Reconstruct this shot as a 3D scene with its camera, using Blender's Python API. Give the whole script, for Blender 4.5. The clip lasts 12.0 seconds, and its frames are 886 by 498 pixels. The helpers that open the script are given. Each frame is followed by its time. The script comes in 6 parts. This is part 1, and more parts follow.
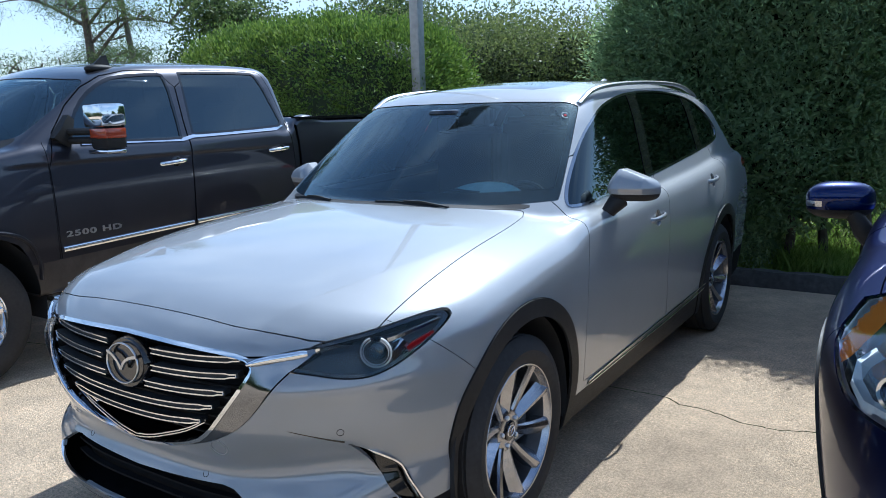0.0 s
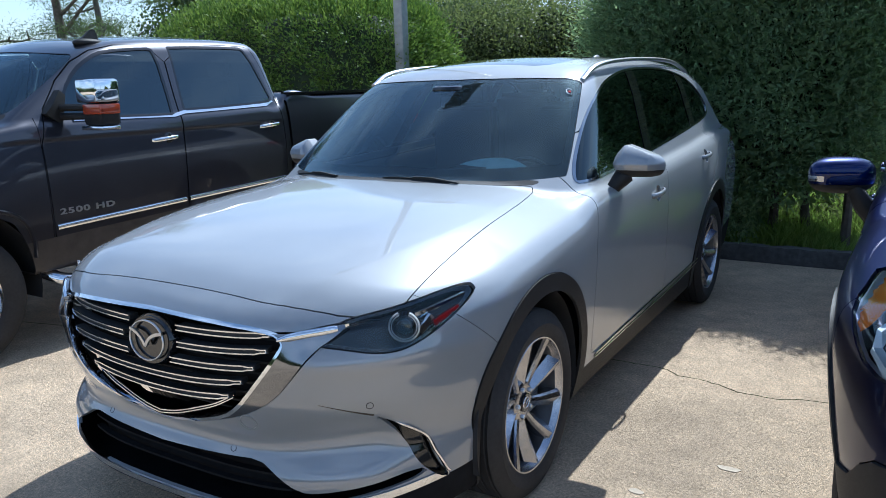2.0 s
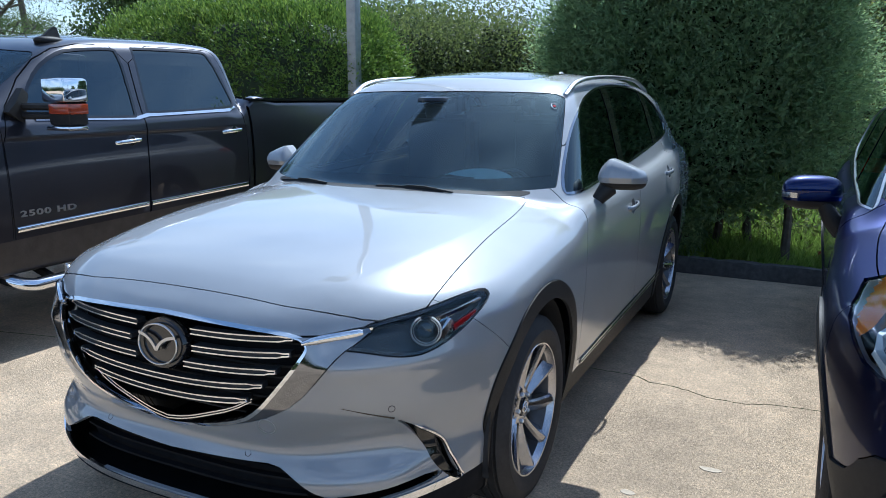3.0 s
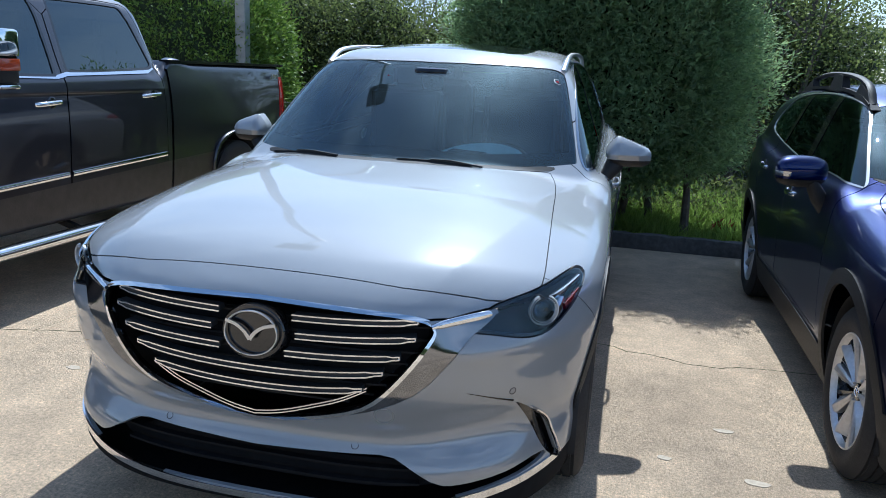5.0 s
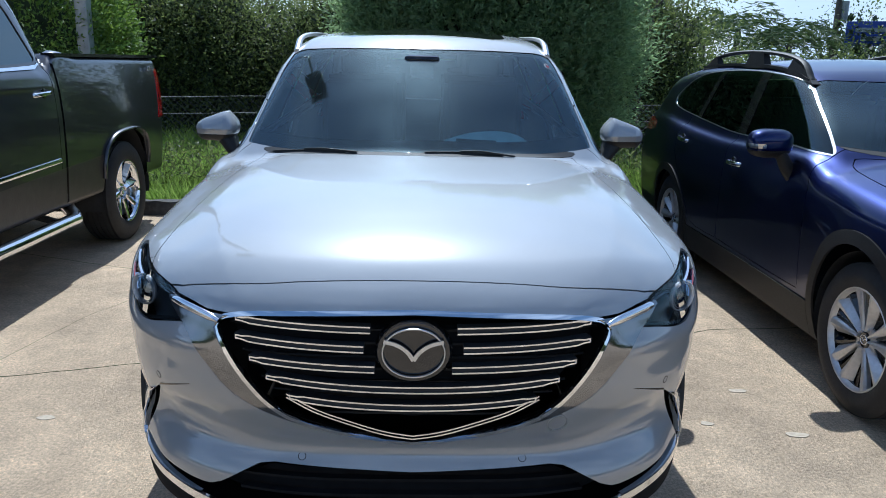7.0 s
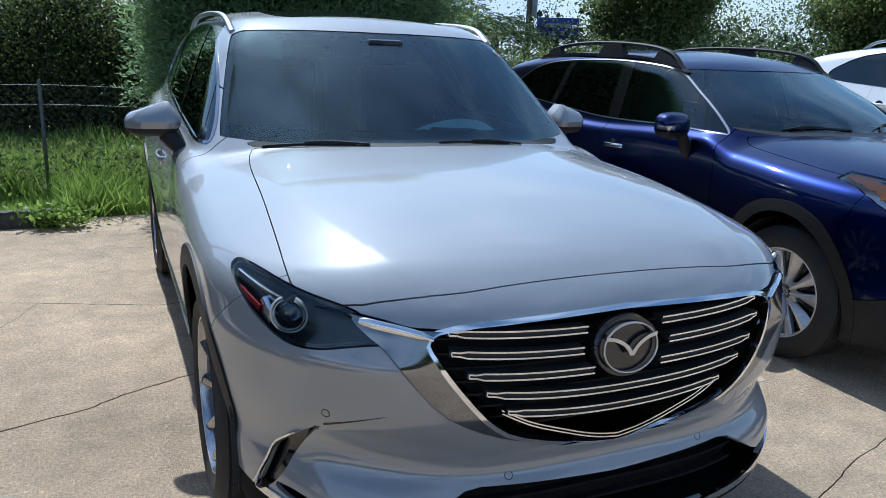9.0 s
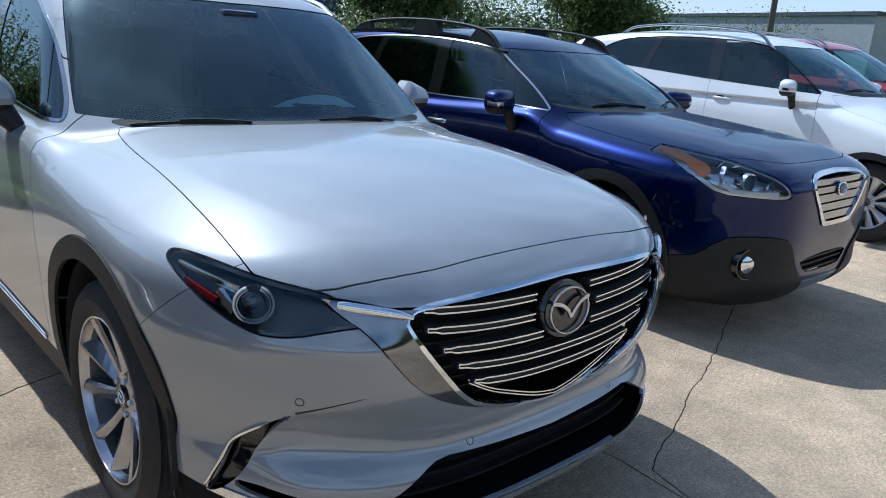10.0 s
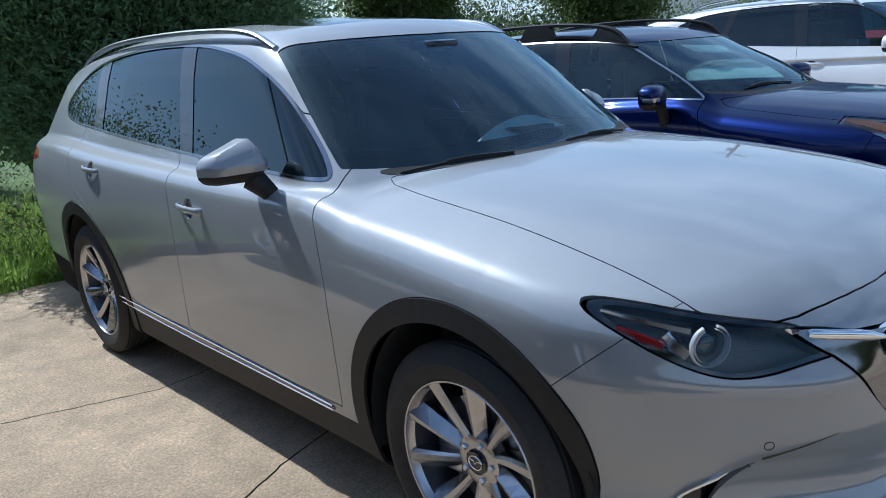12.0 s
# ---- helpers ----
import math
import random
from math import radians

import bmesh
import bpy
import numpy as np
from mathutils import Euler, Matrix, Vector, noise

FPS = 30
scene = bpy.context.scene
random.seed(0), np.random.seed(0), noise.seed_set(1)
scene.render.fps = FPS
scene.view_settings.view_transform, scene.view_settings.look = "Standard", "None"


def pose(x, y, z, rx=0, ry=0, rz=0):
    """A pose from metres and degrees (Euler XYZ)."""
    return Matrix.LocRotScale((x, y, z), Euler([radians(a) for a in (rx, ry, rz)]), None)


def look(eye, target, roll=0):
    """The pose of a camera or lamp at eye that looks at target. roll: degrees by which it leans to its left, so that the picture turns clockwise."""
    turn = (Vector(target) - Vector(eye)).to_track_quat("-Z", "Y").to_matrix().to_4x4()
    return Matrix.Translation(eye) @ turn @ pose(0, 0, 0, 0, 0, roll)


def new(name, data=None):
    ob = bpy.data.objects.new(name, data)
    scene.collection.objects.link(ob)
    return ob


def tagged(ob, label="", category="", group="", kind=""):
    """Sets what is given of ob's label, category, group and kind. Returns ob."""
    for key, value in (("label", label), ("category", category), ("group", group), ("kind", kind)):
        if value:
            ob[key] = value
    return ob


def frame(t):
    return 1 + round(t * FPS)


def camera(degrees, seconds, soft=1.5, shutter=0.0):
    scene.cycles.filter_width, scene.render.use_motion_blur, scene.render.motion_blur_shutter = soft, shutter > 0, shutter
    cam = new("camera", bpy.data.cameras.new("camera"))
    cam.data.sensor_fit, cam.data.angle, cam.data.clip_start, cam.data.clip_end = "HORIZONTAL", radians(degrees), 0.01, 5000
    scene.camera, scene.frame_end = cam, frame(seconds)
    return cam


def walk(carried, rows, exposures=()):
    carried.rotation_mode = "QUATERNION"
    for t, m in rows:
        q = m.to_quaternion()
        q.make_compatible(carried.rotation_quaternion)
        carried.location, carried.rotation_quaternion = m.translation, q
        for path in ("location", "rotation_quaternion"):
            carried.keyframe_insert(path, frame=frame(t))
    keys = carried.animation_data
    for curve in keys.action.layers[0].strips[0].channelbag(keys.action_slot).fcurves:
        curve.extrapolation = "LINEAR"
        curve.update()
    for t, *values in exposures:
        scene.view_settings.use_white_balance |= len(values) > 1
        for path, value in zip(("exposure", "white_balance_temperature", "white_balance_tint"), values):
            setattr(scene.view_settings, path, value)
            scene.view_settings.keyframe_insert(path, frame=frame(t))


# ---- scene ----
cam = camera(60.7, 12.0, soft=.9)
PATH = [
    (0, (2.222, -1.364, 1.588), (1.128, 0.269, 1.22), -1.8),
    (0.5, (2.22, -1.346, 1.59), (1.138, 0.292, 1.206), -1.3),
    (1, (2.209, -1.352, 1.582), (1.086, 0.25, 1.165), -3.0),
    (1.5, (2.163, -1.353, 1.578), (1.008, 0.217, 1.13), -4.6),
    (2, (2.1, -1.48, 1.598), (1.072, 0.18, 1.166), -1.7),
    (2.5, (1.999, -1.643, 1.593), (1.091, 0.09, 1.179), 0.3),
    (3, (1.871, -1.669, 1.593), (1.005, 0.089, 1.19), 0.2),
    (3.2, (1.787, -1.663, 1.592), (0.951, 0.109, 1.192), -0.7),
    (4.8, (1.085, -1.889, 1.577), (0.618, 0.003, 1.127), 3.7),
    (5, (1.021, -1.89, 1.568), (0.575, 0.004, 1.107), 2.6),
    (5.5, (0.78, -1.805, 1.568), (0.376, 0.091, 1.076), -2.3),
    (6, (0.514, -1.806, 1.578), (0.148, 0.1, 1.094), -2.2),
    (6.5, (0.24, -1.891, 1.581), (0.071, 0.048, 1.118), 1.2),
    (7, (0.024, -1.869, 1.553), (0.074, 0.071, 1.069), 1.2),
    (7.2, (-0.076, -1.793, 1.54), (0.028, 0.139, 1.034), -0.1),
    (8.8, (-1.114, -1.56, 1.504), (-0.392, 0.24, 1.018), 2.7),
    (9, (-1.205, -1.457, 1.504), (-0.417, 0.314, 1.013), 2.0),
    (9.5, (-1.416, -1.309, 1.481), (-0.358, 0.308, 0.966), 3.3),
    (10, (-1.657, -1.211, 1.503), (-0.346, 0.203, 0.974), 3.9),
    (10.5, (-1.764, -1.046, 1.469), (-0.406, 0.305, 0.894), 0.1),
    (11, (-1.864, -0.763, 1.482), (-0.536, 0.609, 0.888), -2.0),
    (11.5, (-2.079, -0.57, 1.496), (-0.771, 0.845, 0.962), -1.7),
    (12, (-2.265, -0.411, 1.527), (-0.966, 1.024, 1.022), -4.4),
]
walk(cam, [(t, look(eye, target, roll)) for t, eye, target, roll in PATH], [(0, .54, 5200, 6), (5, .46, 5200, 6), (8.5, .26, 5200, 6), (12, .20, 5200, 6)])

# ---- sky, sun and exposure ----
SUN_AZ, SUN_EL = -4.0, 52.0      # degrees from +y towards +x, and above the horizon
world = bpy.data.worlds.new("sky")
scene.world = world
world.use_nodes = True
wn, wl = world.node_tree.nodes, world.node_tree.links
sky = wn.new("ShaderNodeTexSky")
sky.sky_type, sky.sun_disc = 'NISHITA', False
sky.sun_elevation, sky.sun_rotation = radians(SUN_EL), radians(SUN_AZ)
sky.air_density, sky.dust_density, sky.ozone_density = 1.15, .7, .8
tc = wn.new("ShaderNodeTexCoord")
mp = wn.new("ShaderNodeMapping"); mp.inputs["Scale"].default_value = (1.6, 1.6, 4.2)
cloud = wn.new("ShaderNodeTexNoise"); cloud.inputs["Scale"].default_value = 1.7; cloud.inputs["Detail"].default_value = 7; cloud.inputs["Roughness"].default_value = .58
ramp = wn.new("ShaderNodeValToRGB"); ramp.color_ramp.elements[0].position = .46; ramp.color_ramp.elements[1].position = .74
mixc = wn.new("ShaderNodeMix"); mixc.data_type = 'RGBA'; mixc.inputs["B"].default_value = (5.7, 6.4, 7.6, 1)
wl.new(tc.outputs["Generated"], mp.inputs[0]); wl.new(mp.outputs[0], cloud.inputs[0]); 
sep = wn.new("ShaderNodeSeparateXYZ"); low = wn.new("ShaderNodeMapRange"); more = wn.new("ShaderNodeMath")
low.inputs[1].default_value, low.inputs[2].default_value, low.inputs[3].default_value, low.inputs[4].default_value = .0, .75, .14, -.02
wl.new(tc.outputs["Generated"], sep.inputs[0]); wl.new(sep.outputs[2], low.inputs[0])
wl.new(cloud.outputs[0], more.inputs[0]); wl.new(low.outputs[0], more.inputs[1]); wl.new(more.outputs[0], ramp.inputs[0])
wl.new(ramp.outputs[0], mixc.inputs["Factor"]); wl.new(sky.outputs[0], mixc.inputs["A"]); wl.new(mixc.outputs["Result"], wn["Background"].inputs[0])
wn["Background"].inputs[1].default_value = .105
sun = new("sun", bpy.data.lights.new("sun", "SUN"))
sun.data.energy, sun.data.angle, sun.data.color = 4.4, radians(.55), (1, .93, .82)
to_sun = Vector((math.sin(radians(SUN_AZ)) * math.cos(radians(SUN_EL)), math.cos(radians(SUN_AZ)) * math.cos(radians(SUN_EL)), math.sin(radians(SUN_EL))))
sun.matrix_world = look(to_sun * 30, (0, 0, 0))


# ---- materials ----
def material(name, colour, rough=.5, metal=0.0, coat=0.0, spec=.5, noise_scale=0, amount=.15, bump=0.0, bump_scale=60, coat_rough=.03, big=0, bigamount=.2, sheen=0):
    """A surface with grain and blotches at two scales."""
    m = bpy.data.materials.new(name)
    m.use_nodes = True
    n, l = m.node_tree.nodes, m.node_tree.links
    p = n["Principled BSDF"]
    p.inputs["Base Color"].default_value = (*colour, 1)
    p.inputs["Roughness"].default_value, p.inputs["Metallic"].default_value = rough, metal
    p.inputs["Coat Weight"].default_value, p.inputs["Coat Roughness"].default_value = coat, coat_rough
    p.inputs["Specular IOR Level"].default_value = spec
    co = n.new("ShaderNodeTexCoord")
    if noise_scale:
        last = None
        for sc, am, det in ((noise_scale, amount, 5), (big, bigamount, 3)):
            if not sc:
                continue
            t = n.new("ShaderNodeTexNoise"); t.inputs["Scale"].default_value, t.inputs["Detail"].default_value = sc, det
            l.new(co.outputs["Object"], t.inputs[0])
            r = n.new("ShaderNodeMapRange")
            r.inputs[1].default_value, r.inputs[2].default_value, r.inputs[3].default_value, r.inputs[4].default_value = .3, .7, 1 - am, 1 + am
            l.new(t.outputs[0], r.inputs[0])
            if last is None:
                last = r.outputs[0]
            else:
                mu = n.new("ShaderNodeMath"); mu.operation = 'MULTIPLY'
                l.new(last, mu.inputs[0]); l.new(r.outputs[0], mu.inputs[1]); last = mu.outputs[0]
        mx = n.new("ShaderNodeVectorMath"); mx.operation = 'SCALE'; mx.inputs[0].default_value = colour
        l.new(last, mx.inputs["Scale"]); l.new(mx.outputs[0], p.inputs["Base Color"])
    if bump:
        t = n.new("ShaderNodeTexNoise"); t.inputs["Scale"].default_value, t.inputs["Detail"].default_value = bump_scale, 4
        b = n.new("ShaderNodeBump"); b.inputs["Strength"].default_value, b.inputs["Distance"].default_value = bump, .004
        l.new(co.outputs["Object"], t.inputs[0]); l.new(t.outputs[0], b.inputs["Height"]); l.new(b.outputs[0], p.inputs["Normal"])
    return m


def glass(name, tint, rough=0.0, ior=1.5, dust=0.0):
    """Thin tinted glass: clear straight through, glossy by Fresnel, with a streaky film of dust."""
    m = bpy.data.materials.new(name)
    m.use_nodes = True
    n, l = m.node_tree.nodes, m.node_tree.links
    n.remove(n["Principled BSDF"])
    tr = n.new("ShaderNodeBsdfTransparent"); tr.inputs[0].default_value = (*tint, 1)
    gl = n.new("ShaderNodeBsdfGlossy"); gl.inputs["Roughness"].default_value = rough; gl.inputs[0].default_value = (.80, .95, 1.0, 1)
    fr = n.new("ShaderNodeFresnel"); fr.inputs[0].default_value = ior
    mx = n.new("ShaderNodeMixShader")
    l.new(fr.outputs[0], mx.inputs[0]); l.new(tr.outputs[0], mx.inputs[1]); l.new(gl.outputs[0], mx.inputs[2])
    last = mx.outputs[0]
    if dust:
        film = n.new("ShaderNodeBsdfGlossy"); film.inputs["Roughness"].default_value = .5; film.inputs[0].default_value = (.62, .86, 1.0, 1)
        co = n.new("ShaderNodeTexCoord"); mpg = n.new("ShaderNodeMapping"); mpg.inputs["Scale"].default_value = (2.2, 1.2, 1.6)
        t = n.new("ShaderNodeTexNoise"); t.inputs["Scale"].default_value, t.inputs["Detail"].default_value, t.inputs["Roughness"].default_value = 1.6, 9, .62
        r = n.new("ShaderNodeMapRange"); r.inputs[1].default_value, r.inputs[2].default_value, r.inputs[3].default_value, r.inputs[4].default_value = .36, .68, dust * .6, dust * 1.7
        l.new(co.outputs["Object"], mpg.inputs[0]); l.new(mpg.outputs[0], t.inputs[0]); l.new(t.outputs[0], r.inputs[0])
        m2 = n.new("ShaderNodeMixShader")
        l.new(r.outputs[0], m2.inputs[0]); l.new(last, m2.inputs[1]); l.new(film.outputs[0], m2.inputs[2])
        last = m2.outputs[0]
    l.new(last, n["Material Output"].inputs[0])
    return m


def leaf_material(name, a, b, trans=.35):
    """Leaves between two greens, each leaf a little different, with light through them."""
    m = bpy.data.materials.new(name)
    m.use_nodes = True
    n, l = m.node_tree.nodes, m.node_tree.links
    p = n["Principled BSDF"]
    p.inputs["Roughness"].default_value = .55
    g = n.new("ShaderNodeNewGeometry")
    r = n.new("ShaderNodeValToRGB")
    r.color_ramp.elements[0].color, r.color_ramp.elements[1].color = (*a, 1), (*b, 1)
    l.new(g.outputs["Random Per Island"], r.inputs[0]); l.new(r.outputs[0], p.inputs["Base Color"])
    t = n.new("ShaderNodeBsdfTranslucent")
    mx = n.new("ShaderNodeMixShader"); mx.inputs[0].default_value = trans
    l.new(r.outputs[0], t.inputs[0]); l.new(p.outputs[0], mx.inputs[1]); l.new(t.outputs[0], mx.inputs[2])
    l.new(mx.outputs[0], n["Material Output"].inputs[0])
    return m




def flakes(m, rough, share):
    """Metallic lacquer: part of the flakes lie flat and mirror more sharply, under a hard waxed coat."""
    n, l = m.node_tree.nodes, m.node_tree.links
    p = n["Principled BSDF"]
    p.inputs["Coat IOR"].default_value = 1.95
    q = n.new("ShaderNodeBsdfPrincipled")
    q.inputs["Metallic"].default_value, q.inputs["Roughness"].default_value = 1.0, rough
    q.inputs["Coat Weight"].default_value, q.inputs["Coat Roughness"].default_value = 1.0, .03
    l.new(p.inputs["Base Color"].links[0].from_socket, q.inputs["Base Color"])
    mx = n.new("ShaderNodeMixShader"); mx.inputs[0].default_value = share
    l.new(p.outputs[0], mx.inputs[1]); l.new(q.outputs[0], mx.inputs[2])
    l.new(mx.outputs[0], n["Material Output"].inputs[0])


SILVER = material("silver_paint", (.375, .390, .408), .84, .96, 1.0, coat_rough=.022, noise_scale=900, amount=.06, big=2.5, bigamount=.03)
flakes(SILVER, .32, .055)
GRAPHITE = material("graphite_paint", (.031, .032, .043), .36, .75, 1.0, noise_scale=700, amount=.1, big=3, bigamount=.1)
BLUE = material("blue_paint", (.0004, .0068, .068), .38, 1.0, .7, noise_scale=800, amount=.12, big=2, bigamount=.05)
WHITE = material("white_paint", (.78, .79, .80), .35, 0, 1.0, noise_scale=3, amount=.03)
RED = material("red_paint", (.42, .012, .015), .35, 0, 1.0, noise_scale=3, amount=.05)
CHROME = material("chrome", (.78, .79, .81), .06, 1.0, noise_scale=15, amount=.04)
DARKCHROME = material("dark_chrome", (.24, .245, .26), .10, 1.0, noise_scale=15, amount=.05)
BRIGHTDARK = material("smoked_chrome", (.36, .37, .39), .14, 1.0, noise_scale=15, amount=.05)
# Chrome with the dark surroundings it would mirror put into its colour.
WINGCHROME = material("wing_chrome_dark_reflection", (.23, .235, .25), .10, 1.0, noise_scale=15, amount=.05)
SATIN = material("satin_metal", (.55, .56, .58), .28, 1.0, noise_scale=40, amount=.06)
ALLOY = material("alloy", (.43, .43, .45), .27, 1.0, .4, noise_scale=30, amount=.08)
MACHINED = material("machined_alloy", (.60, .60, .61), .45, .75, .3, noise_scale=60, amount=.08)
ALLOY_DARK = material("alloy_dark", (.10, .105, .115), .35, .7, .4, noise_scale=30, amount=.1)
PLASTIC = material("black_plastic", (.016, .0158, .016), .55, spec=.3, noise_scale=40, amount=.2, bump=.15, bump_scale=500, big=3, bigamount=.2)
GLOSSBLACK = material("gloss_black", (.008, .008, .009), .08, 0, .5)
RUBBER = material("tyre_rubber", (.022, .021, .021), .75, noise_scale=60, amount=.2, bump=.3, bump_scale=220, big=6, bigamount=.3)
PIT = material("lamp_pit", (.012, .012, .013), .85, 0, 0, .1, noise_scale=20, amount=.2)
DARK = material("interior_dark", (.016, .017, .019), .7, noise_scale=20, amount=.2)
TRIM = material("interior_grey", (.78, .79, .78), .6, noise_scale=20, amount=.1)
CLOTH = material("seat_cloth", (.055, .058, .062), .85, noise_scale=80, amount=.2)
SCREEN = glass("windscreen_glass", (.56, .77, .80), 0.0, 1.62, .015)
SIDEGLASS = glass("green_side_glass", (.60, .80, .75), 0.0, 1.7)
FILMED = glass("filmed_tinted_glass", (.05, .055, .06), 0.0, 1.95)
TINT = glass("tinted_glass", (.035, .04, .04), 0.0, 1.68)
CLEAR = glass("lamp_glass", (.88, .9, .92), 0.0, 1.45)
LENS = glass("projector_glass", (.5, .55, .62), .02, 1.9)
AMBER = material("amber_lens", (.92, .27, .02), .15, 0, .8)
DARKAMBER = material("dark_amber_lens", (.30, .045, .012), .15, 0, .8)
REDLENS = material("red_lens", (.42, .006, .008), .12, 0, .8)
DARKRED = material("dark_red_lens", (.17, .004, .006), .12, 0, .8)
REFLECTOR = material("lamp_reflector", (.75, .76, .78), .12, 1.0)
LAMPBLACK = material("lamp_housing", (.012, .012, .013), .18, .2, 0)
LAMPGREY = material("lamp_housing_grey", (.62, .63, .64), .22, .8, .4, noise_scale=20, amount=.1)
WHITELENS = material("white_lens", (.75, .78, .80), .15, 0, .6)
LAMPINSIDE = material("lamp_inside", (.022, .023, .026), .3, .5, .3, noise_scale=30, amount=.15)
RINGGREY = material("light_guide", (.50, .51, .53), .2, .2, .6, noise_scale=30, amount=.1)
RUST = material("brown_mud", (.034, .029, .027), .42, 0, noise_scale=12, amount=.3, bump=.2, bump_scale=80)
STEEL = material("galvanised_steel", (.33, .35, .36), .5, .6, noise_scale=14, amount=.12, big=2, bigamount=.1)
BARK = material("bark", (.10, .085, .07), .9, noise_scale=14, amount=.35, bump=.9, bump_scale=30)
FENCEWIRE = material("weathered_wire", (.15, .155, .16), .6, .3, noise_scale=14, amount=.2)
KERB = material("old_concrete", (.075, .073, .070), .9, noise_scale=25, amount=.3, bump=.6, bump_scale=60, big=2, bigamount=.3)
DIRT = material("crack_dirt", (.055, .048, .038), .95, noise_scale=40, amount=.4)
HEDGE_A = leaf_material("podocarpus_leaf", (.07, .14, .022), (.25, .36, .06), .34)
HEDGE_B = leaf_material("juniper_leaf", (.16, .25, .12), (.35, .47, .21), .66)
WOOD_LEAF = leaf_material("thicket_leaf", (.07, .10, .034), (.21, .25, .075), .58)
TREE_LEAF = leaf_material("tree_leaf", (.06, .10, .035), (.16, .21, .07), .6)
# Dark copy of the leaf greens: shade inside the woods, put into colour.
SHADE_TINTED_LEAF = leaf_material("shade_tinted_leaf", (.016, .028, .012), (.040, .060, .026), .2)
PALM_LEAF = leaf_material("palm_leaf", (.05, .09, .025), (.12, .16, .06), .35)
GRASS = leaf_material("grass_blade", (.15, .25, .04), (.36, .48, .11), .58)
# Dark green that holds a hedge's inner shade in its colour.
INNER = material("hedge_shade_tint", (.030, .045, .020), .95, noise_scale=6, amount=.4)


# ---- building helpers ----
def link(name, me, mat, parent=None, label=""):
    if mat:
        me.materials.append(mat)
    ob = new(name, me)
    if parent:
        ob.parent = parent
    return tagged(ob, label) if label else ob


def part(name, bm, mat, parent=None, label="", smooth=True):
    """Links a bmesh as one mesh object under a thing or a part."""
    me = bpy.data.meshes.new(name)
    bmesh.ops.recalc_face_normals(bm, faces=bm.faces)
    for f in bm.faces:
        f.smooth = smooth
    bm.to_mesh(me)
    bm.free()
    if smooth:
        me.set_sharp_from_angle(angle=radians(38))
    return link(name, me, mat, parent, label)


def thing(name, label, category, at=(0, 0, 0), turn=0, group="", kind=""):
    ob = new(name)
    ob.matrix_world = pose(*at, 0, 0, turn)
    return tagged(ob, label, category, group, kind)


def raw(name, V, F, mat, parent=None, label="", smooth=False):
    me = bpy.data.meshes.new(name)
    me.from_pydata([tuple(v) for v in V], [], [tuple(int(i) for i in f) for f in F])
    if smooth:
        me.shade_smooth()
    return link(name, me, mat, parent, label)


def block(bm, x0, x1, y0, y1, z0, z1, bevel=0, turn=None):
    r = bmesh.ops.create_cube(bm, size=1, matrix=Matrix.Translation(((x0 + x1) / 2, (y0 + y1) / 2, (z0 + z1) / 2)) @ Matrix.Diagonal((x1 - x0, y1 - y0, z1 - z0, 1)))
    if bevel:
        es = list({e for v in r["verts"] for e in v.link_edges})
        bmesh.ops.bevel(bm, geom=es, offset=bevel, segments=2, affect='EDGES', profile=.5)
    return r


def lathe(bm, prof, axis="x", seg=48, centre=(0, 0, 0), closed=False, cap=True):
    """Turns a profile of (along, radius) about an axis."""
    rings = []
    for a, r in prof:
        ring = []
        for k in range(seg):
            t = 2 * math.pi * k / seg
            c, s = r * math.cos(t), r * math.sin(t)
            p = {"x": (a, c, s), "y": (c, a, s), "z": (c, s, a)}[axis]
            ring.append(bm.verts.new((p[0] + centre[0], p[1] + centre[1], p[2] + centre[2])))
        rings.append(ring)
    n = len(rings)
    for i in range(n if closed else n - 1):
        a, b = rings[i], rings[(i + 1) % n]
        for k in range(seg):
            bm.faces.new((a[k], a[(k + 1) % seg], b[(k + 1) % seg], b[k]))
    if not closed and cap:
        for ring in (rings[0], rings[-1]):
            if (ring[0].co - ring[seg // 2].co).length > 1e-4:
                bm.faces.new(ring)


def sweep(bm, pts, w, h=None, seg=4, up=(0, 0, 1), cap=True, closed=False):
    """A bar along a line; w, h are its half sizes, numbers or lists."""
    pts = [Vector(p) for p in pts]
    n, rings, up = len(pts), [], Vector(up)
    h = w if h is None else h
    for i, p in enumerate(pts):
        if closed:
            d = pts[(i + 1) % n] - pts[i - 1]
        else:
            d = pts[min(i + 1, n - 1)] - pts[max(i - 1, 0)]
        d.normalize()
        s = d.cross(up)
        s = s.normalized() if s.length > 1e-5 else Vector((1, 0, 0))
        u = s.cross(d).normalized()
        wi = w[i] if isinstance(w, (list, tuple)) else w
        hi = h[i] if isinstance(h, (list, tuple)) else h
        ring = []
        for k in range(seg):
            t = 2 * math.pi * (k + .5) / seg
            q = 1.414 if seg == 4 else 1
            ring.append(bm.verts.new(p + s * (wi * q * math.cos(t)) + u * (hi * q * math.sin(t))))
        rings.append(ring)
    for i in range(n if closed else n - 1):
        a, b = rings[i], rings[(i + 1) % n]
        for k in range(seg):
            bm.faces.new((a[k], a[(k + 1) % seg], b[(k + 1) % seg], b[k]))
    if cap and not closed:
        bm.faces.new(rings[0]); bm.faces.new(rings[-1])


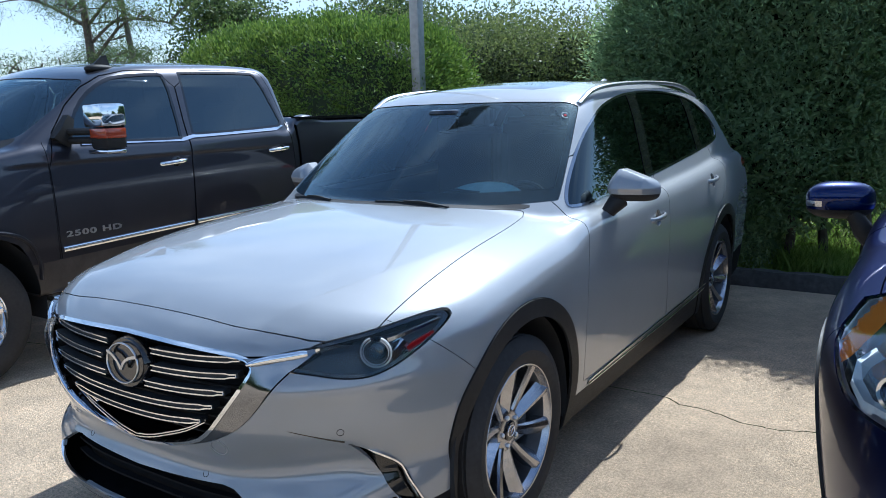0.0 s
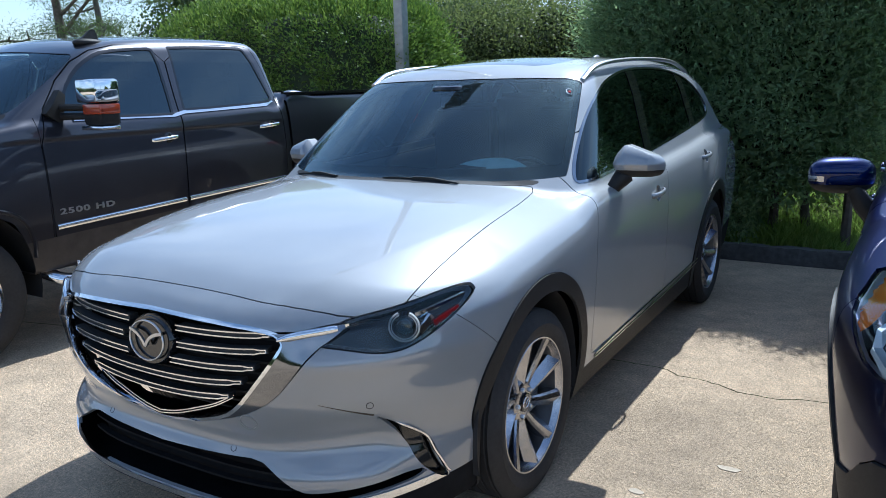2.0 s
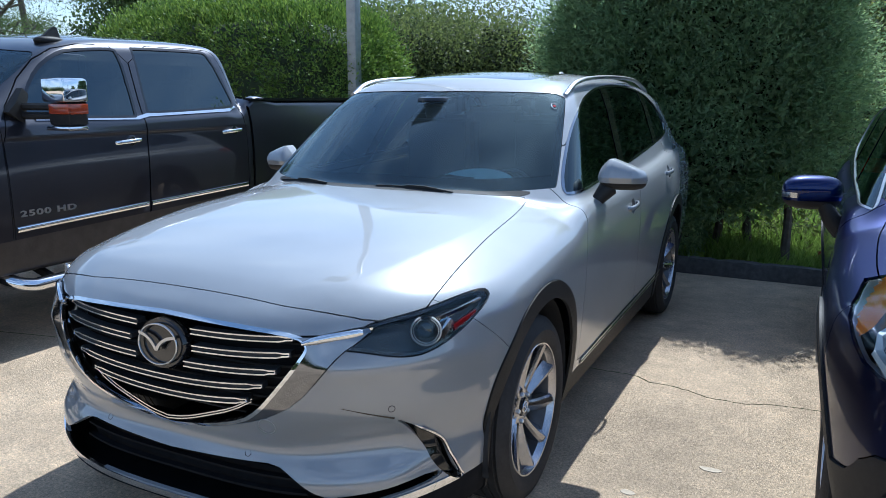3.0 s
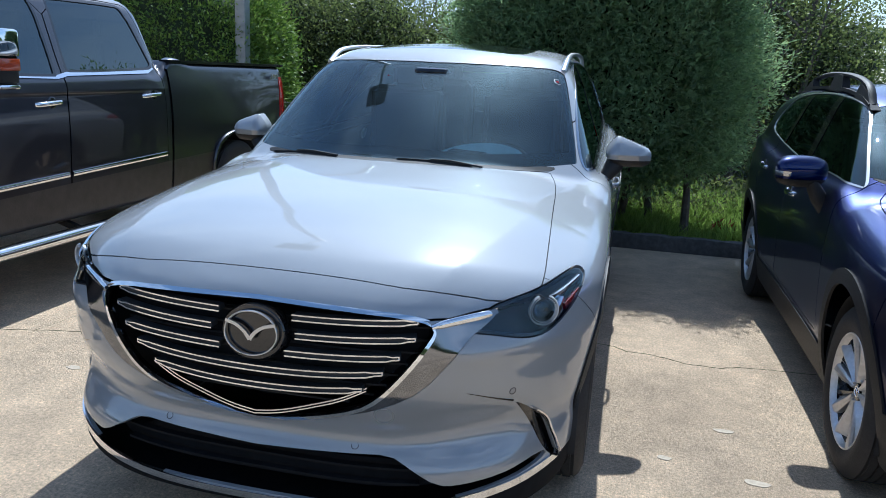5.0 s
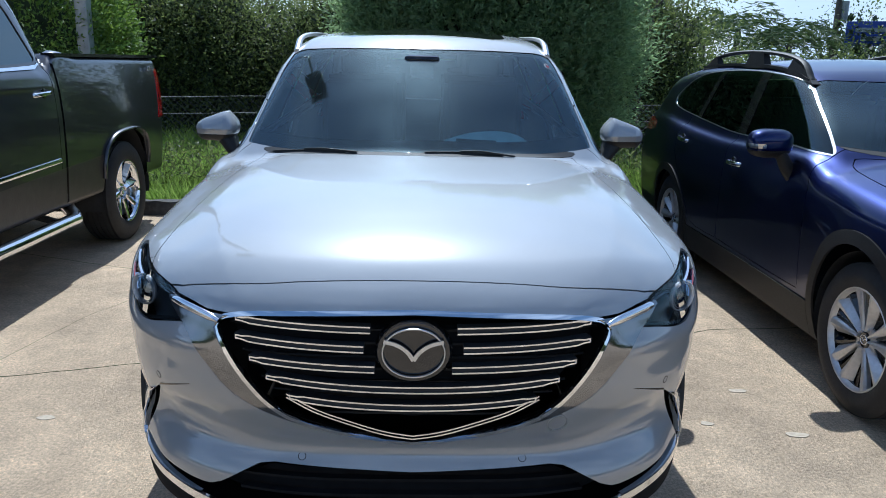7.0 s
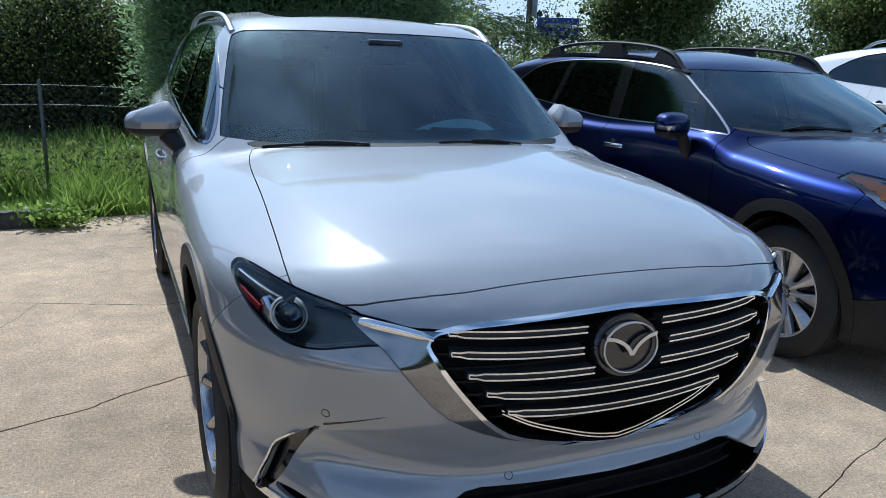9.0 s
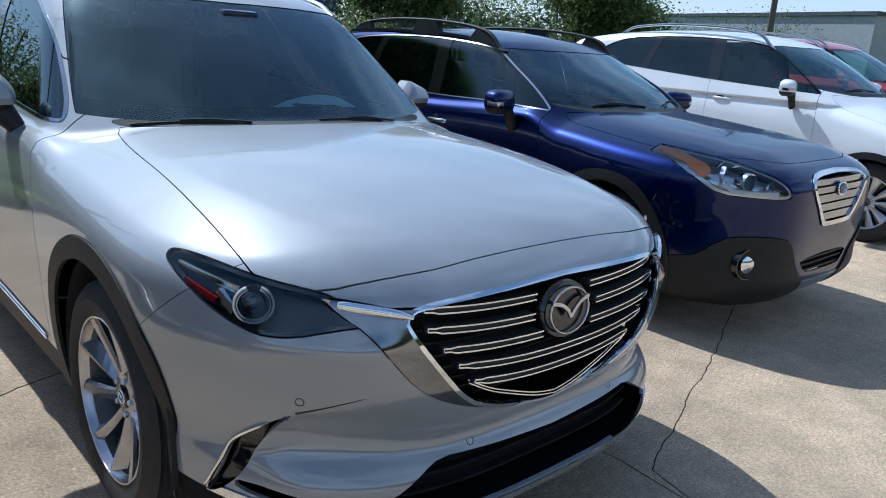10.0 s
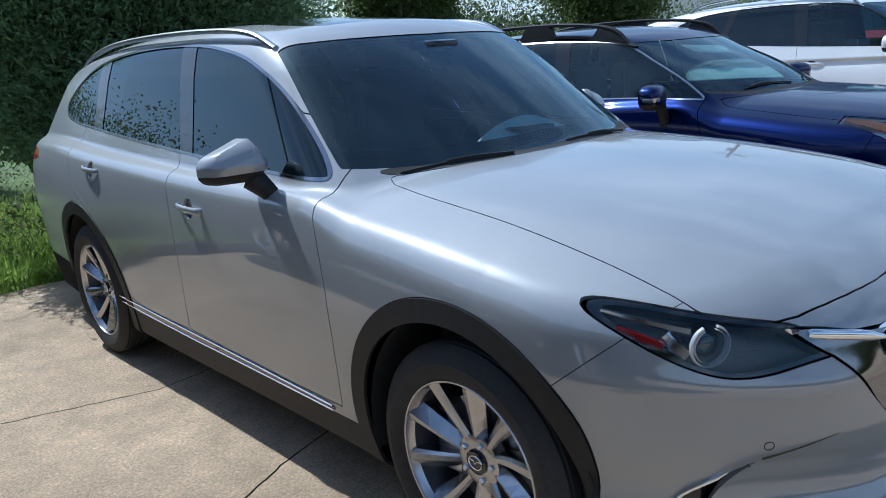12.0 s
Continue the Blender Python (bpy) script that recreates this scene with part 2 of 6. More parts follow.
def curved(pts, n=24):
    """Points along a smooth line through a few."""
    P = [Vector(p) for p in pts]
    P = [P[0] * 2 - P[1]] + P + [P[-1] * 2 - P[-2]]
    out = []
    m = len(P) - 3
    for i in range(n + 1):
        s = i / n * m
        k = min(int(s), m - 1); u = s - k
        a, b, c, d = P[k:k + 4]
        out.append(.5 * (2 * b + (c - a) * u + (2 * a - 5 * b + 4 * c - d) * u * u + (3 * b - a - 3 * c + d) * u ** 3))
    return out


# ---- car bodies: smooth solids, skinned and then cut into panels ----
def cv(xs, ys):
    """A smooth curve through a few knots."""
    xs, ys = np.array(xs, float), np.array(ys, float)
    h = np.diff(xs)
    d = np.diff(ys) / h
    m = np.empty_like(ys)
    m[0], m[-1] = d[0], d[-1]
    m[1:-1] = (d[:-1] * h[1:] + d[1:] * h[:-1]) / (h[1:] + h[:-1])

    def f(t):
        t = np.asarray(t, float)
        i = np.clip(np.searchsorted(xs, t) - 1, 0, len(h) - 1)
        u = np.clip((t - xs[i]) / h[i], 0, 1)
        y = (2 * u**3 - 3 * u**2 + 1) * ys[i] + (u**3 - 2 * u**2 + u) * h[i] * m[i] + (3 * u**2 - 2 * u**3) * ys[i + 1] + (u**3 - u**2) * h[i] * m[i + 1]
        return y + np.where(t < xs[0], (t - xs[0]) * m[0], 0) + np.where(t > xs[-1], (t - xs[-1]) * m[-1], 0)
    return f


def smax(a, b, r):
    h = np.maximum(r - np.abs(a - b), 0) / r
    return np.maximum(a, b) + h * h * r / 4


def smin(a, b, r):
    return -smax(-a, -b, r)


def bell(t, c, w):
    return np.exp(-((t - c) / w) ** 2)


def gradient(F, V, e=1e-4):
    g = np.empty_like(V)
    for k in range(3):
        d = np.zeros(3); d[k] = e
        g[:, k] = (F(*(V + d).T) - F(*(V - d).T)) / (2 * e)
    return g


def skin(F, lo, hi, step):
    """Triangles on the surface F = 0."""
    ax = [np.arange(a - step, b + 2 * step, step) for a, b in zip(lo, hi)]
    shape = tuple(len(a) for a in ax)
    f = np.broadcast_to(F(ax[0][:, None, None], ax[1][None, :, None], ax[2][None, None, :]), shape)
    s = f < 0
    c = np.zeros([n - 1 for n in shape], int)
    for i in (0, 1):
        for j in (0, 1):
            for k in (0, 1):
                c += s[i:shape[0] - 1 + i, j:shape[1] - 1 + j, k:shape[2] - 1 + k]
    mixed = (c > 0) & (c < 8)
    idx = -np.ones(c.shape, int)
    idx[mixed] = np.arange(mixed.sum())
    I = np.argwhere(mixed)
    V = np.stack([ax[k][I[:, k]] + step / 2 for k in range(3)], 1)
    quads = []
    for a in range(3):
        b, d = (a + 1) % 3, (a + 2) % 3
        s0 = np.take(s, range(shape[a] - 1), a); s1 = np.take(s, range(1, shape[a]), a)
        E = np.argwhere(s0 != s1)
        E = E[(E[:, b] > 0) & (E[:, d] > 0) & (E[:, b] < shape[b] - 1) & (E[:, d] < shape[d] - 1)]
        flip = s0[tuple(E.T)]
        q = []
        for ob, od in ((-1, -1), (0, -1), (0, 0), (-1, 0)):
            C = E.copy(); C[:, b] += ob; C[:, d] += od
            q.append(idx[tuple(C.T)])
        q = np.stack(q, 1)
        q[~flip] = q[~flip][:, ::-1]
        quads.append(q)
    Q = np.concatenate(quads)

    def settle(V):
        for _ in range(2):
            g = gradient(F, V)
            V = V - np.clip(F(*V.T) / np.maximum((g * g).sum(1), 1e-6), -step, step)[:, None] * g
        return V
    V = settle(V)
    for _ in range(3):
        acc, cnt = np.zeros_like(V), np.zeros(len(V))
        for k in range(4):
            np.add.at(acc, Q[:, k], V[Q[:, (k + 1) % 4]] + V[Q[:, k - 1]]); np.add.at(cnt, Q[:, k], 2)
        V = settle(.4 * V + .6 * acc / np.maximum(cnt, 1)[:, None])
    return V, np.concatenate([Q[:, [0, 1, 2]], Q[:, [0, 2, 3]]])


def cut(V, T, f):
    """Splits the triangles along f = 0."""
    d = f(V)
    d = np.where(np.abs(d) < 1e-6, 1e-6, d)
    s = d[T] < 0
    k = s.sum(1)
    cross = (k == 1) | (k == 2)
    if not cross.any():
        return V, T
    X, sx, kx = T[cross], s[cross], k[cross]
    lone = np.where(kx == 1, np.argmax(sx, 1), np.argmin(sx, 1))
    r = np.arange(len(X))
    A, B, C = X[r, lone], X[r, (lone + 1) % 3], X[r, (lone + 2) % 3]
    E = np.concatenate([np.stack([A, B], 1), np.stack([A, C], 1)])
    key, inv = np.unique(np.sort(E, 1), axis=0, return_inverse=True)
    inv = inv.ravel()
    a, b = V[key[:, 0]], V[key[:, 1]]
    da = d[key[:, 0]] < 0
    lo, hi = np.zeros(len(key)), np.ones(len(key))
    for _ in range(14):
        m = (lo + hi) / 2
        same = (f(a + (b - a) * m[:, None]) < 0) == da
        lo, hi = np.where(same, m, lo), np.where(same, hi, m)
    N = a + (b - a) * ((lo + hi) / 2)[:, None]
    P, Q = inv[:len(X)] + len(V), inv[len(X):] + len(V)
    return np.concatenate([V, N]), np.concatenate([T[~cross], np.stack([A, P, Q], 1), np.stack([P, B, C], 1), np.stack([P, C, Q], 1)])


def outline(pts, rounds=2):
    """A closed outline with its corners rounded."""
    P = np.array(pts, float)
    for _ in range(rounds):
        N = np.roll(P, -1, 0)
        P = np.stack([.75 * P + .25 * N, .25 * P + .75 * N], 1).reshape(-1, 2)
    return P


def inside(p, q, poly):
    """Signed distance to an outline in the plane of (p, q); negative inside."""
    A = poly; B = np.roll(poly, -1, 0)
    best = np.full(p.shape, 1e9); odd = np.zeros(p.shape, bool)
    for (ax, ay), (bx, by) in zip(A, B):
        ex, ey = bx - ax, by - ay
        wx, wy = p - ax, q - ay
        t = np.clip((wx * ex + wy * ey) / (ex * ex + ey * ey + 1e-12), 0, 1)
        best = np.minimum(best, (wx - ex * t) ** 2 + (wy - ey * t) ** 2)
        if ay != by:
            odd ^= ((ay > q) != (by > q)) & (p < ex * (q - ay) / (by - ay) + ax)
    return np.where(odd, -1, 1) * np.sqrt(best)


def from_line(p, q, pts):
    """Distance to an open line in the plane of (p, q)."""
    best = np.full(p.shape, 1e9)
    for (ax, ay), (bx, by) in zip(pts[:-1], pts[1:]):
        ex, ey = bx - ax, by - ay
        t = np.clip(((p - ax) * ex + (q - ay) * ey) / (ex * ex + ey * ey), 0, 1)
        best = np.minimum(best, (p - ax - ex * t) ** 2 + (q - ay - ey * t) ** 2)
    return np.sqrt(best)


def region(p, q, near, poly):
    """Signed distance to an outline where near holds, and a plain positive value away from it."""
    lo, hi = poly.min(0) - .06, poly.max(0) + .06
    m = near & (p > lo[0]) & (p < hi[0]) & (q > lo[1]) & (q < hi[1])
    d = np.full(p.shape, 9.0)
    if m.any():
        d[m] = inside(p[m], q[m], poly)
    return d


def front(poly, y1, sym=True):
    """A region drawn on the front of a car, in (x, z)."""
    return lambda V: region(np.abs(V[:, 0]) if sym else V[:, 0], V[:, 2], V[:, 1] < y1, poly)


def flank(poly, x0, sign=0, z0=0):
    """A region drawn on the side of a car, in (y, z)."""
    return lambda V: region(V[:, 1], V[:, 2], (np.abs(V[:, 0]) > x0) & (V[:, 2] > z0) & (V[:, 0] * sign >= 0), poly)


def above(poly, z0):
    """A region drawn from above, in (x, y)."""
    return lambda V: region(np.abs(V[:, 0]), V[:, 1], V[:, 2] > z0, poly)


class Body:
    """The skin of a car, from which panels are taken one by one."""
    def __init__(self, F, root, lo=None, hi=None, step=None, made=None):
        self.F, self.root = F, root
        self.V, self.T = made if made else skin(F, lo, hi, step)

    def cut_line(self, f):
        self.V, self.T = cut(self.V, self.T, f)

    def take(self, f, gap=0.0):
        """The triangles where f < 0, leaving a gap round them; returns (V, T)."""
        if gap:
            self.V, self.T = cut(self.V, self.T, lambda V: f(V) + gap)
        self.V, self.T = cut(self.V, self.T, lambda V: f(V) - gap)
        d = f(self.V[self.T].mean(1))
        got = self.T[d < -gap]
        self.T = self.T[d > gap]
        return self.V, got

    def panel(self, name, piece, mat, rim=.014, sink=0.0, parent=None, label="", both=True, split=99):
        """One or two panels (left and right) from a piece of the skin."""
        V, T = piece
        made = []
        for sg in ((1, -1) if both else (0,)):
            t = T if sg == 0 else T[V[T][:, :, 0].mean(1) * sg > 0]
            far = V[t][:, :, 1].mean(1) > split
            for u in (t[~far], t[far]):
                if len(u):
                    made.append(self.mesh(name, V, u, mat, rim, sink, parent or self.root, label))
        return made[0] if len(made) == 1 else made

    def mesh(self, name, V, T, mat, rim, sink, parent, label):
        used, T = np.unique(T, return_inverse=True)
        T = T.reshape(-1, 3)
        P = V[used]
        g = gradient(self.F, P)
        N = g / np.maximum(np.linalg.norm(g, axis=1), 1e-9)[:, None]
        P = P - N * sink
        faces, normals = [T], [N]
        if rim:
            E = np.concatenate([T[:, [0, 1]], T[:, [1, 2]], T[:, [2, 0]]])
            key = np.sort(E, 1)
            _, first, count = np.unique(key, axis=0, return_index=True, return_counts=True)
            E = E[first[count == 1]]
            b, e = np.unique(E, return_inverse=True)
            e = e.reshape(-1, 2)
            n0 = len(P)
            P = np.concatenate([P, P[b], P[b] - N[b] * rim])
            k = len(b)
            a0, a1 = n0 + e[:, 0], n0 + e[:, 1]
            faces += [np.stack([a1, a0, a0 + k], 1), np.stack([a1, a0 + k, a1 + k], 1)]
            normals += [np.zeros((2 * k, 3))]
        Fc = np.concatenate(faces)
        me = bpy.data.meshes.new(name)
        me.vertices.add(len(P)); me.loops.add(Fc.size); me.polygons.add(len(Fc))
        me.vertices.foreach_set("co", P.ravel())
        me.loops.foreach_set("vertex_index", Fc.ravel())
        me.polygons.foreach_set("loop_start", np.arange(0, Fc.size, 3))
        me.update(); me.validate()
        me.shade_smooth()
        if len(me.vertices) == len(P):
            me.normals_split_custom_set_from_vertices(np.concatenate(normals).tolist())
        return link(name, me, mat, parent, label)


def car_shape(nose, side, plan, hood, belt, roof, tail, bow, screen, house, arches, floor=.2, cabtail=None, crown=.03, edge=.37, edge_at=.55, r_front=.16, r_top=.07, cab_r=.10, roof_r=.09, bed=None, mirror_w=.98, roof_crown=.05, crease=None, form=None):
    """The solid of a car: a lower body with bonnet, and a cab on top."""
    nose, side, plan, hood, belt, roof, tail = (cv(*k) for k in (nose, side, plan, hood, belt, roof, tail))
    ctail = cv(*cabtail) if cabtail else tail

    fold = cv(*crease) if crease else None

    def F(x, y, z):
        x = np.abs(x)
        ahead = (nose(z) + bow[0] * (x / mirror_w) ** bow[1] - y) * .9
        if form:
            ahead = ahead + form(x, z)
        swell = sum(a[2] * bell(y, a[0], .5) * bell(z, a[1], .3) for a in arches)
        beside = x - (side(z) + plan(y) + swell)
        lid = hood(y) - crown * (x / .7) ** 2 - edge * .92 * np.maximum(x - edge_at + .15, 0) ** 2
        if fold:
            u = np.maximum(x - fold(y), 0)
            lid = lid - (.14 * (np.sqrt(u * u + .012 ** 2) - .012)) * np.clip((1.6 - y) / .7, 0, 1)
        k = np.clip((y - screen[0] - .1) / .3, 0, 1)
        k = k * k * (3 - 2 * k)
        top = z - (lid * (1 - k) + belt(y) * k)
        low = smax(smax(ahead, beside, r_front), top, r_top)
        low = smax(smax(low, y - tail(z), .15), floor - z, .05)
        glass_ = (screen[0] + (z - screen[1]) * screen[2] + screen[3] * (x / .75) ** 2 - y) * .57
        gside = x - (house[0] - house[1] * (z - house[2]) - .10 * np.maximum(z - house[3], 0)) - np.minimum(plan(y) * .8, 0)
        gtop = z - (roof(y) - roof_crown * (x / .65) ** 2)
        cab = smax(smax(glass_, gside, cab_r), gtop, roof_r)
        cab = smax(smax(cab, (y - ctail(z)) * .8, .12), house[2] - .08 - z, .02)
        out = smin(low, cab, .025)
        if bed is not None:
            hollow = np.maximum(np.maximum(x - bed[0], bed[1] - y), np.maximum(y - bed[2], bed[3] - z))
            out = np.maximum(out, -hollow)
        return out
    return F


def wheel(root, at, sign, tyre_r, rim_r, width, style, alloy, dark, cap, group):
    """A road wheel: tyre, rim, spokes, nuts, cap and brake disc, its outside towards sign * x."""
    w = new("wheel")
    w.parent = root
    w.matrix_local = Matrix.Translation(at) @ Matrix.Diagonal((sign, 1, 1, 1))
    h = width / 2
    bm = bmesh.new()
    prof = [(-h * .72, rim_r - .012), (-h, rim_r + .03), (-h * 1.03, (rim_r + tyre_r) / 2), (-h * .93, tyre_r - .022), (-h * .78, tyre_r - .003)]
    n = 5
    for i in range(n):                       # tread ribs
        a0 = -h * .74 + i * h * 1.48 / n
        prof += [(a0, tyre_r), (a0 + h * 1.48 / n - .009, tyre_r), (a0 + h * 1.48 / n - .008, tyre_r - .007), (a0 + h * 1.48 / n - .001, tyre_r - .007)]
    prof += [(h * .78, tyre_r - .003), (h * .93, tyre_r - .022), (h * 1.0, tyre_r - .05), (h * 1.03, (rim_r + tyre_r) / 2), (h * 1.02, rim_r + .04), (h, rim_r + .03), (h * .96, rim_r + .012), (h * .86, rim_r - .004), (h * .72, rim_r - .012)]
    lathe(bm, prof, seg=72, closed=True)
    part("tyre", bm, RUBBER, w)
    bm = bmesh.new()
    lathe(bm, [(h * .90, rim_r + .004), (h * .93, rim_r + .001), (h * .92, rim_r - .004), (h * .82, rim_r - .007), (h * .70, rim_r - .016)], seg=72, cap=False)
    part("rim", bm, alloy, w)
    bm = bmesh.new()
    lathe(bm, [(h * .70, rim_r - .016), (-h * .5, rim_r - .04), (-h * .7, rim_r - .02), (-h * .72, rim_r - .005)], seg=72, cap=False)
    part("rim_barrel", bm, dark, w)
    bm = bmesh.new()
    lathe(bm, [(-.012, .05), (-.012, rim_r * .72), (.006, rim_r * .72), (.006, .05)], seg=48, closed=True)
    part("brake_disc", bm, SATIN, w)
    bm = bmesh.new()
    lathe(bm, [(-.03, rim_r - .03), (-.03, .04)], seg=40)
    part("wheel_back", bm, DARK, w)

    def spoke(ang, r0, r1, w0, w1, a0, a1, twist, thick, mat, name, flip=1):
        """A tapered blade with a raised ridge, from the hub out to the rim."""
        bm = bmesh.new()
        rows = []
        facets = [(flip * o, d) for o, d in ((-.5, -thick), (-.5, -.008), (-.34, .0), (-.06, .004), (.5, -.028), (.5, -thick))]
        for i in range(7):
            u = i / 6
            r = r0 + (r1 - r0) * u
            wd = w0 + (w1 - w0) * u
            a = a0 + (a1 - a0) * u ** 1.3
            th = ang + twist * u
            c = Vector((0, math.cos(th), math.sin(th))) * r
            s = Vector((0, -math.sin(th), math.cos(th)))
            rows.append([bm.verts.new(c + s * o * wd + Vector((a + d, 0, 0))) for o, d in facets])
        for p, q in zip(rows[:-1], rows[1:]):
            for k in range(6):
                bm.faces.new((p[k], p[(k + 1) % 6], q[(k + 1) % 6], q[k]))
        bm.faces.new(rows[0]); bm.faces.new(rows[-1])
        part(name, bm, mat, w, smooth=False)
    ho = h * .80
    if style == "ten":
        for i in range(5):
            b = 2 * math.pi * i / 5 + .3
            spoke(b, .040, rim_r - .003, .032, .074, ho * .56, ho * 1.06, .12, .05, alloy, "spoke")
            spoke(b + .58, .040, rim_r - .003, .032, .074, ho * .56, ho * 1.06, .12, .05, alloy, "spoke", -1)
    elif style == "five_split":
        for i in range(5):
            b = 2 * math.pi * i / 5 + .3
            for o in (-.30, .30):
                spoke(b + o, .045, rim_r - .006, .018, .082, ho * .80, ho * 1.04, 0, .03, alloy, "spoke", 1 if o > 0 else -1)
                spoke(b + o + .30, .05, rim_r - .010, .016, .060, ho * .55, ho * .86, 0, .03, GLOSSBLACK, "spoke")
    else:                                    # eight chrome blocks of a heavy truck wheel
        for i in range(8):
            b = 2 * math.pi * i / 8 + .2
            spoke(b, .07, rim_r - .012, .05, .085, ho * .75, ho * .95, 0, .05, alloy, "spoke")
    bm = bmesh.new()
    lathe(bm, [(ho * .2, .085), (ho * .58, .08), (ho * .64, .066), (ho * .64, .0405)], seg=40)
    part("hub", bm, alloy, w)
    bm = bmesh.new()
    lathe(bm, [(ho * .6, .0395), (ho * .70, .0385), (ho * .73, .033), (ho * .715, .028), (ho * .715, .0001)], seg=32)
    c_ = part("centre_cap", bm, cap, w)
    bm = bmesh.new()
    sweep(bm, [(ho * .725, .026 * math.cos(t), .021 * math.sin(t)) for t in [2 * math.pi * i / 28 for i in range(28)]], .0022, seg=6, closed=True)
    sweep(bm, [(ho * .725, -.022, .008), (ho * .725, -.006, .004), (ho * .725, 0, -.006), (ho * .725, .006, .004), (ho * .725, .022, .008)], .002, seg=6)
    part("cap_emblem", bm, CHROME, c_)
    for i in range(5 if style != "eight" else 8):
        bm = bmesh.new()
        t = 2 * math.pi * i / (5 if style != "eight" else 8) + .62
        r = .058 if style != "eight" else .085
        lathe(bm, [(ho * .45, .0105), (ho * .70, .0100), (ho * .74, .007)], seg=6, centre=(0, r * math.cos(t), r * math.sin(t)))
        part("wheel_nut", bm, SATIN, w, smooth=False)
    bm = bmesh.new()
    block(bm, -.05, .035, rim_r * .38, rim_r * .78, -.10, .10, .015)
    part("brake_caliper", bm, SATIN, w)
    return w


def wheel_well(root, y, z, r, x0, x1, sign):
    bm = bmesh.new()
    ring = [[], []]
    for i in range(29):
        t = -.25 + (math.pi + .5) * i / 28
        for k, x in enumerate((x0, x1)):
            ring[k].append(bm.verts.new((sign * x, y + r * math.cos(t), z + r * math.sin(t))))
    for i in range(28):
        bm.faces.new((ring[0][i], ring[0][i + 1], ring[1][i + 1], ring[1][i]))
    bm.faces.new(ring[0])
    part("wheel_well", bm, DARK, root)


def mirror(root, F, lo, hi, paint, split, name="door_mirror", lower=PLASTIC, glass_y=None, stalk=None, signal=None):
    """A door mirror: painted cap, black base, and its glass towards the rear."""
    m = new(name)
    m.parent = root
    b = Body(F, m, lo, hi, .009)
    if glass_y is not None:
        p = b.take(lambda V: glass_y - V[:, 1])
        b.panel("mirror_glass", p, CHROME, rim=0, both=False)
    if signal is not None:
        b.panel("turn_signal", b.take(signal), BRIGHTDARK, rim=.004, both=False)
    b.panel("mirror_base", b.take(split, .001), lower, rim=.004, both=False)
    b.panel("mirror_cap", (b.V, b.T), paint, rim=.004, both=False)
    if stalk:
        bm = bmesh.new()
        sweep(bm, stalk[0], stalk[1], stalk[2], seg=10)
        part("mirror_arm", bm, lower, m)
    return m


def ellipsoid(c, r, p=2.6):
    return lambda x, y, z: ((np.abs((x - c[0]) / r[0]) ** p + np.abs((y - c[1]) / r[1]) ** p + np.abs((z - c[2]) / r[2]) ** p) ** (1 / p) - 1) * min(r)


def handle(root, x, y, z, sign, length, paint, cup=True, tilt=.05):
    """A pull handle: a bar on two feet over a hollow cup."""
    h = new("door_handle")
    h.parent = root
    bm = bmesh.new()
    pts = [(sign * (x - .004), y - length / 2, z - tilt * length / 2), (sign * (x + .012), y - length * .40, z - tilt * length * .4), (sign * (x + .021), y, z), (sign * (x + .016), y + length * .40, z + tilt * length * .4), (sign * (x - .004), y + length / 2, z + tilt * length / 2)]
    sweep(bm, curved(pts, 16), .008, .014, seg=10)
    part("grip", bm, paint, h)
    if cup:
        bm = bmesh.new()
        bmesh.ops.create_uvsphere(bm, u_segments=20, v_segments=10, radius=1, matrix=Matrix.Translation((sign * (x - .004), y + length * .12, z)) @ Matrix.Diagonal((.010, .045, .042, 1)))
        part("handle_cup", bm, GLOSSBLACK if cup == "dark" else SATIN, h)
    return h


def seat(root, x, y, z, mat=CLOTH):
    s = new("seat")
    s.parent = root
    for name, c, r in (("cushion", (x, y, z), (.25, .27, .10)), ("backrest", (x, y + .33, z + .38), (.24, .09, .36)), ("headrest", (x, y + .40, z + .80), (.13, .055, .09))):
        bm = bmesh.new()
        bmesh.ops.create_cube(bm, size=2, matrix=Matrix.Translation(c) @ Matrix.Diagonal((*r, 1)))
        bmesh.ops.bevel(bm, geom=bm.edges[:], offset=.045, segments=3, affect='EDGES')
        part(name, bm, mat, s)


def steering_wheel(root, x, y, z, mat=DARK, tilt=25):
    s = new("steering_wheel")
    s.parent = root
    s.matrix_local = pose(x, y, z, 90 - tilt, 0, 0)
    bm = bmesh.new()
    sweep(bm, [(.18 * math.cos(t), .18 * math.sin(t), 0) for t in [2 * math.pi * i / 40 for i in range(40)]], .014, seg=8, closed=True)
    part("wheel_ring", bm, mat, s)
    bm = bmesh.new()
    bmesh.ops.create_uvsphere(bm, u_segments=16, v_segments=8, radius=1, matrix=Matrix.Diagonal((.075, .065, .03, 1)))
    for t in (0, math.pi, -math.pi / 2):
        sweep(bm, [(0, 0, 0), (.17 * math.cos(t), .17 * math.sin(t), 0)], .02, .008)
    part("boss", bm, mat, s)


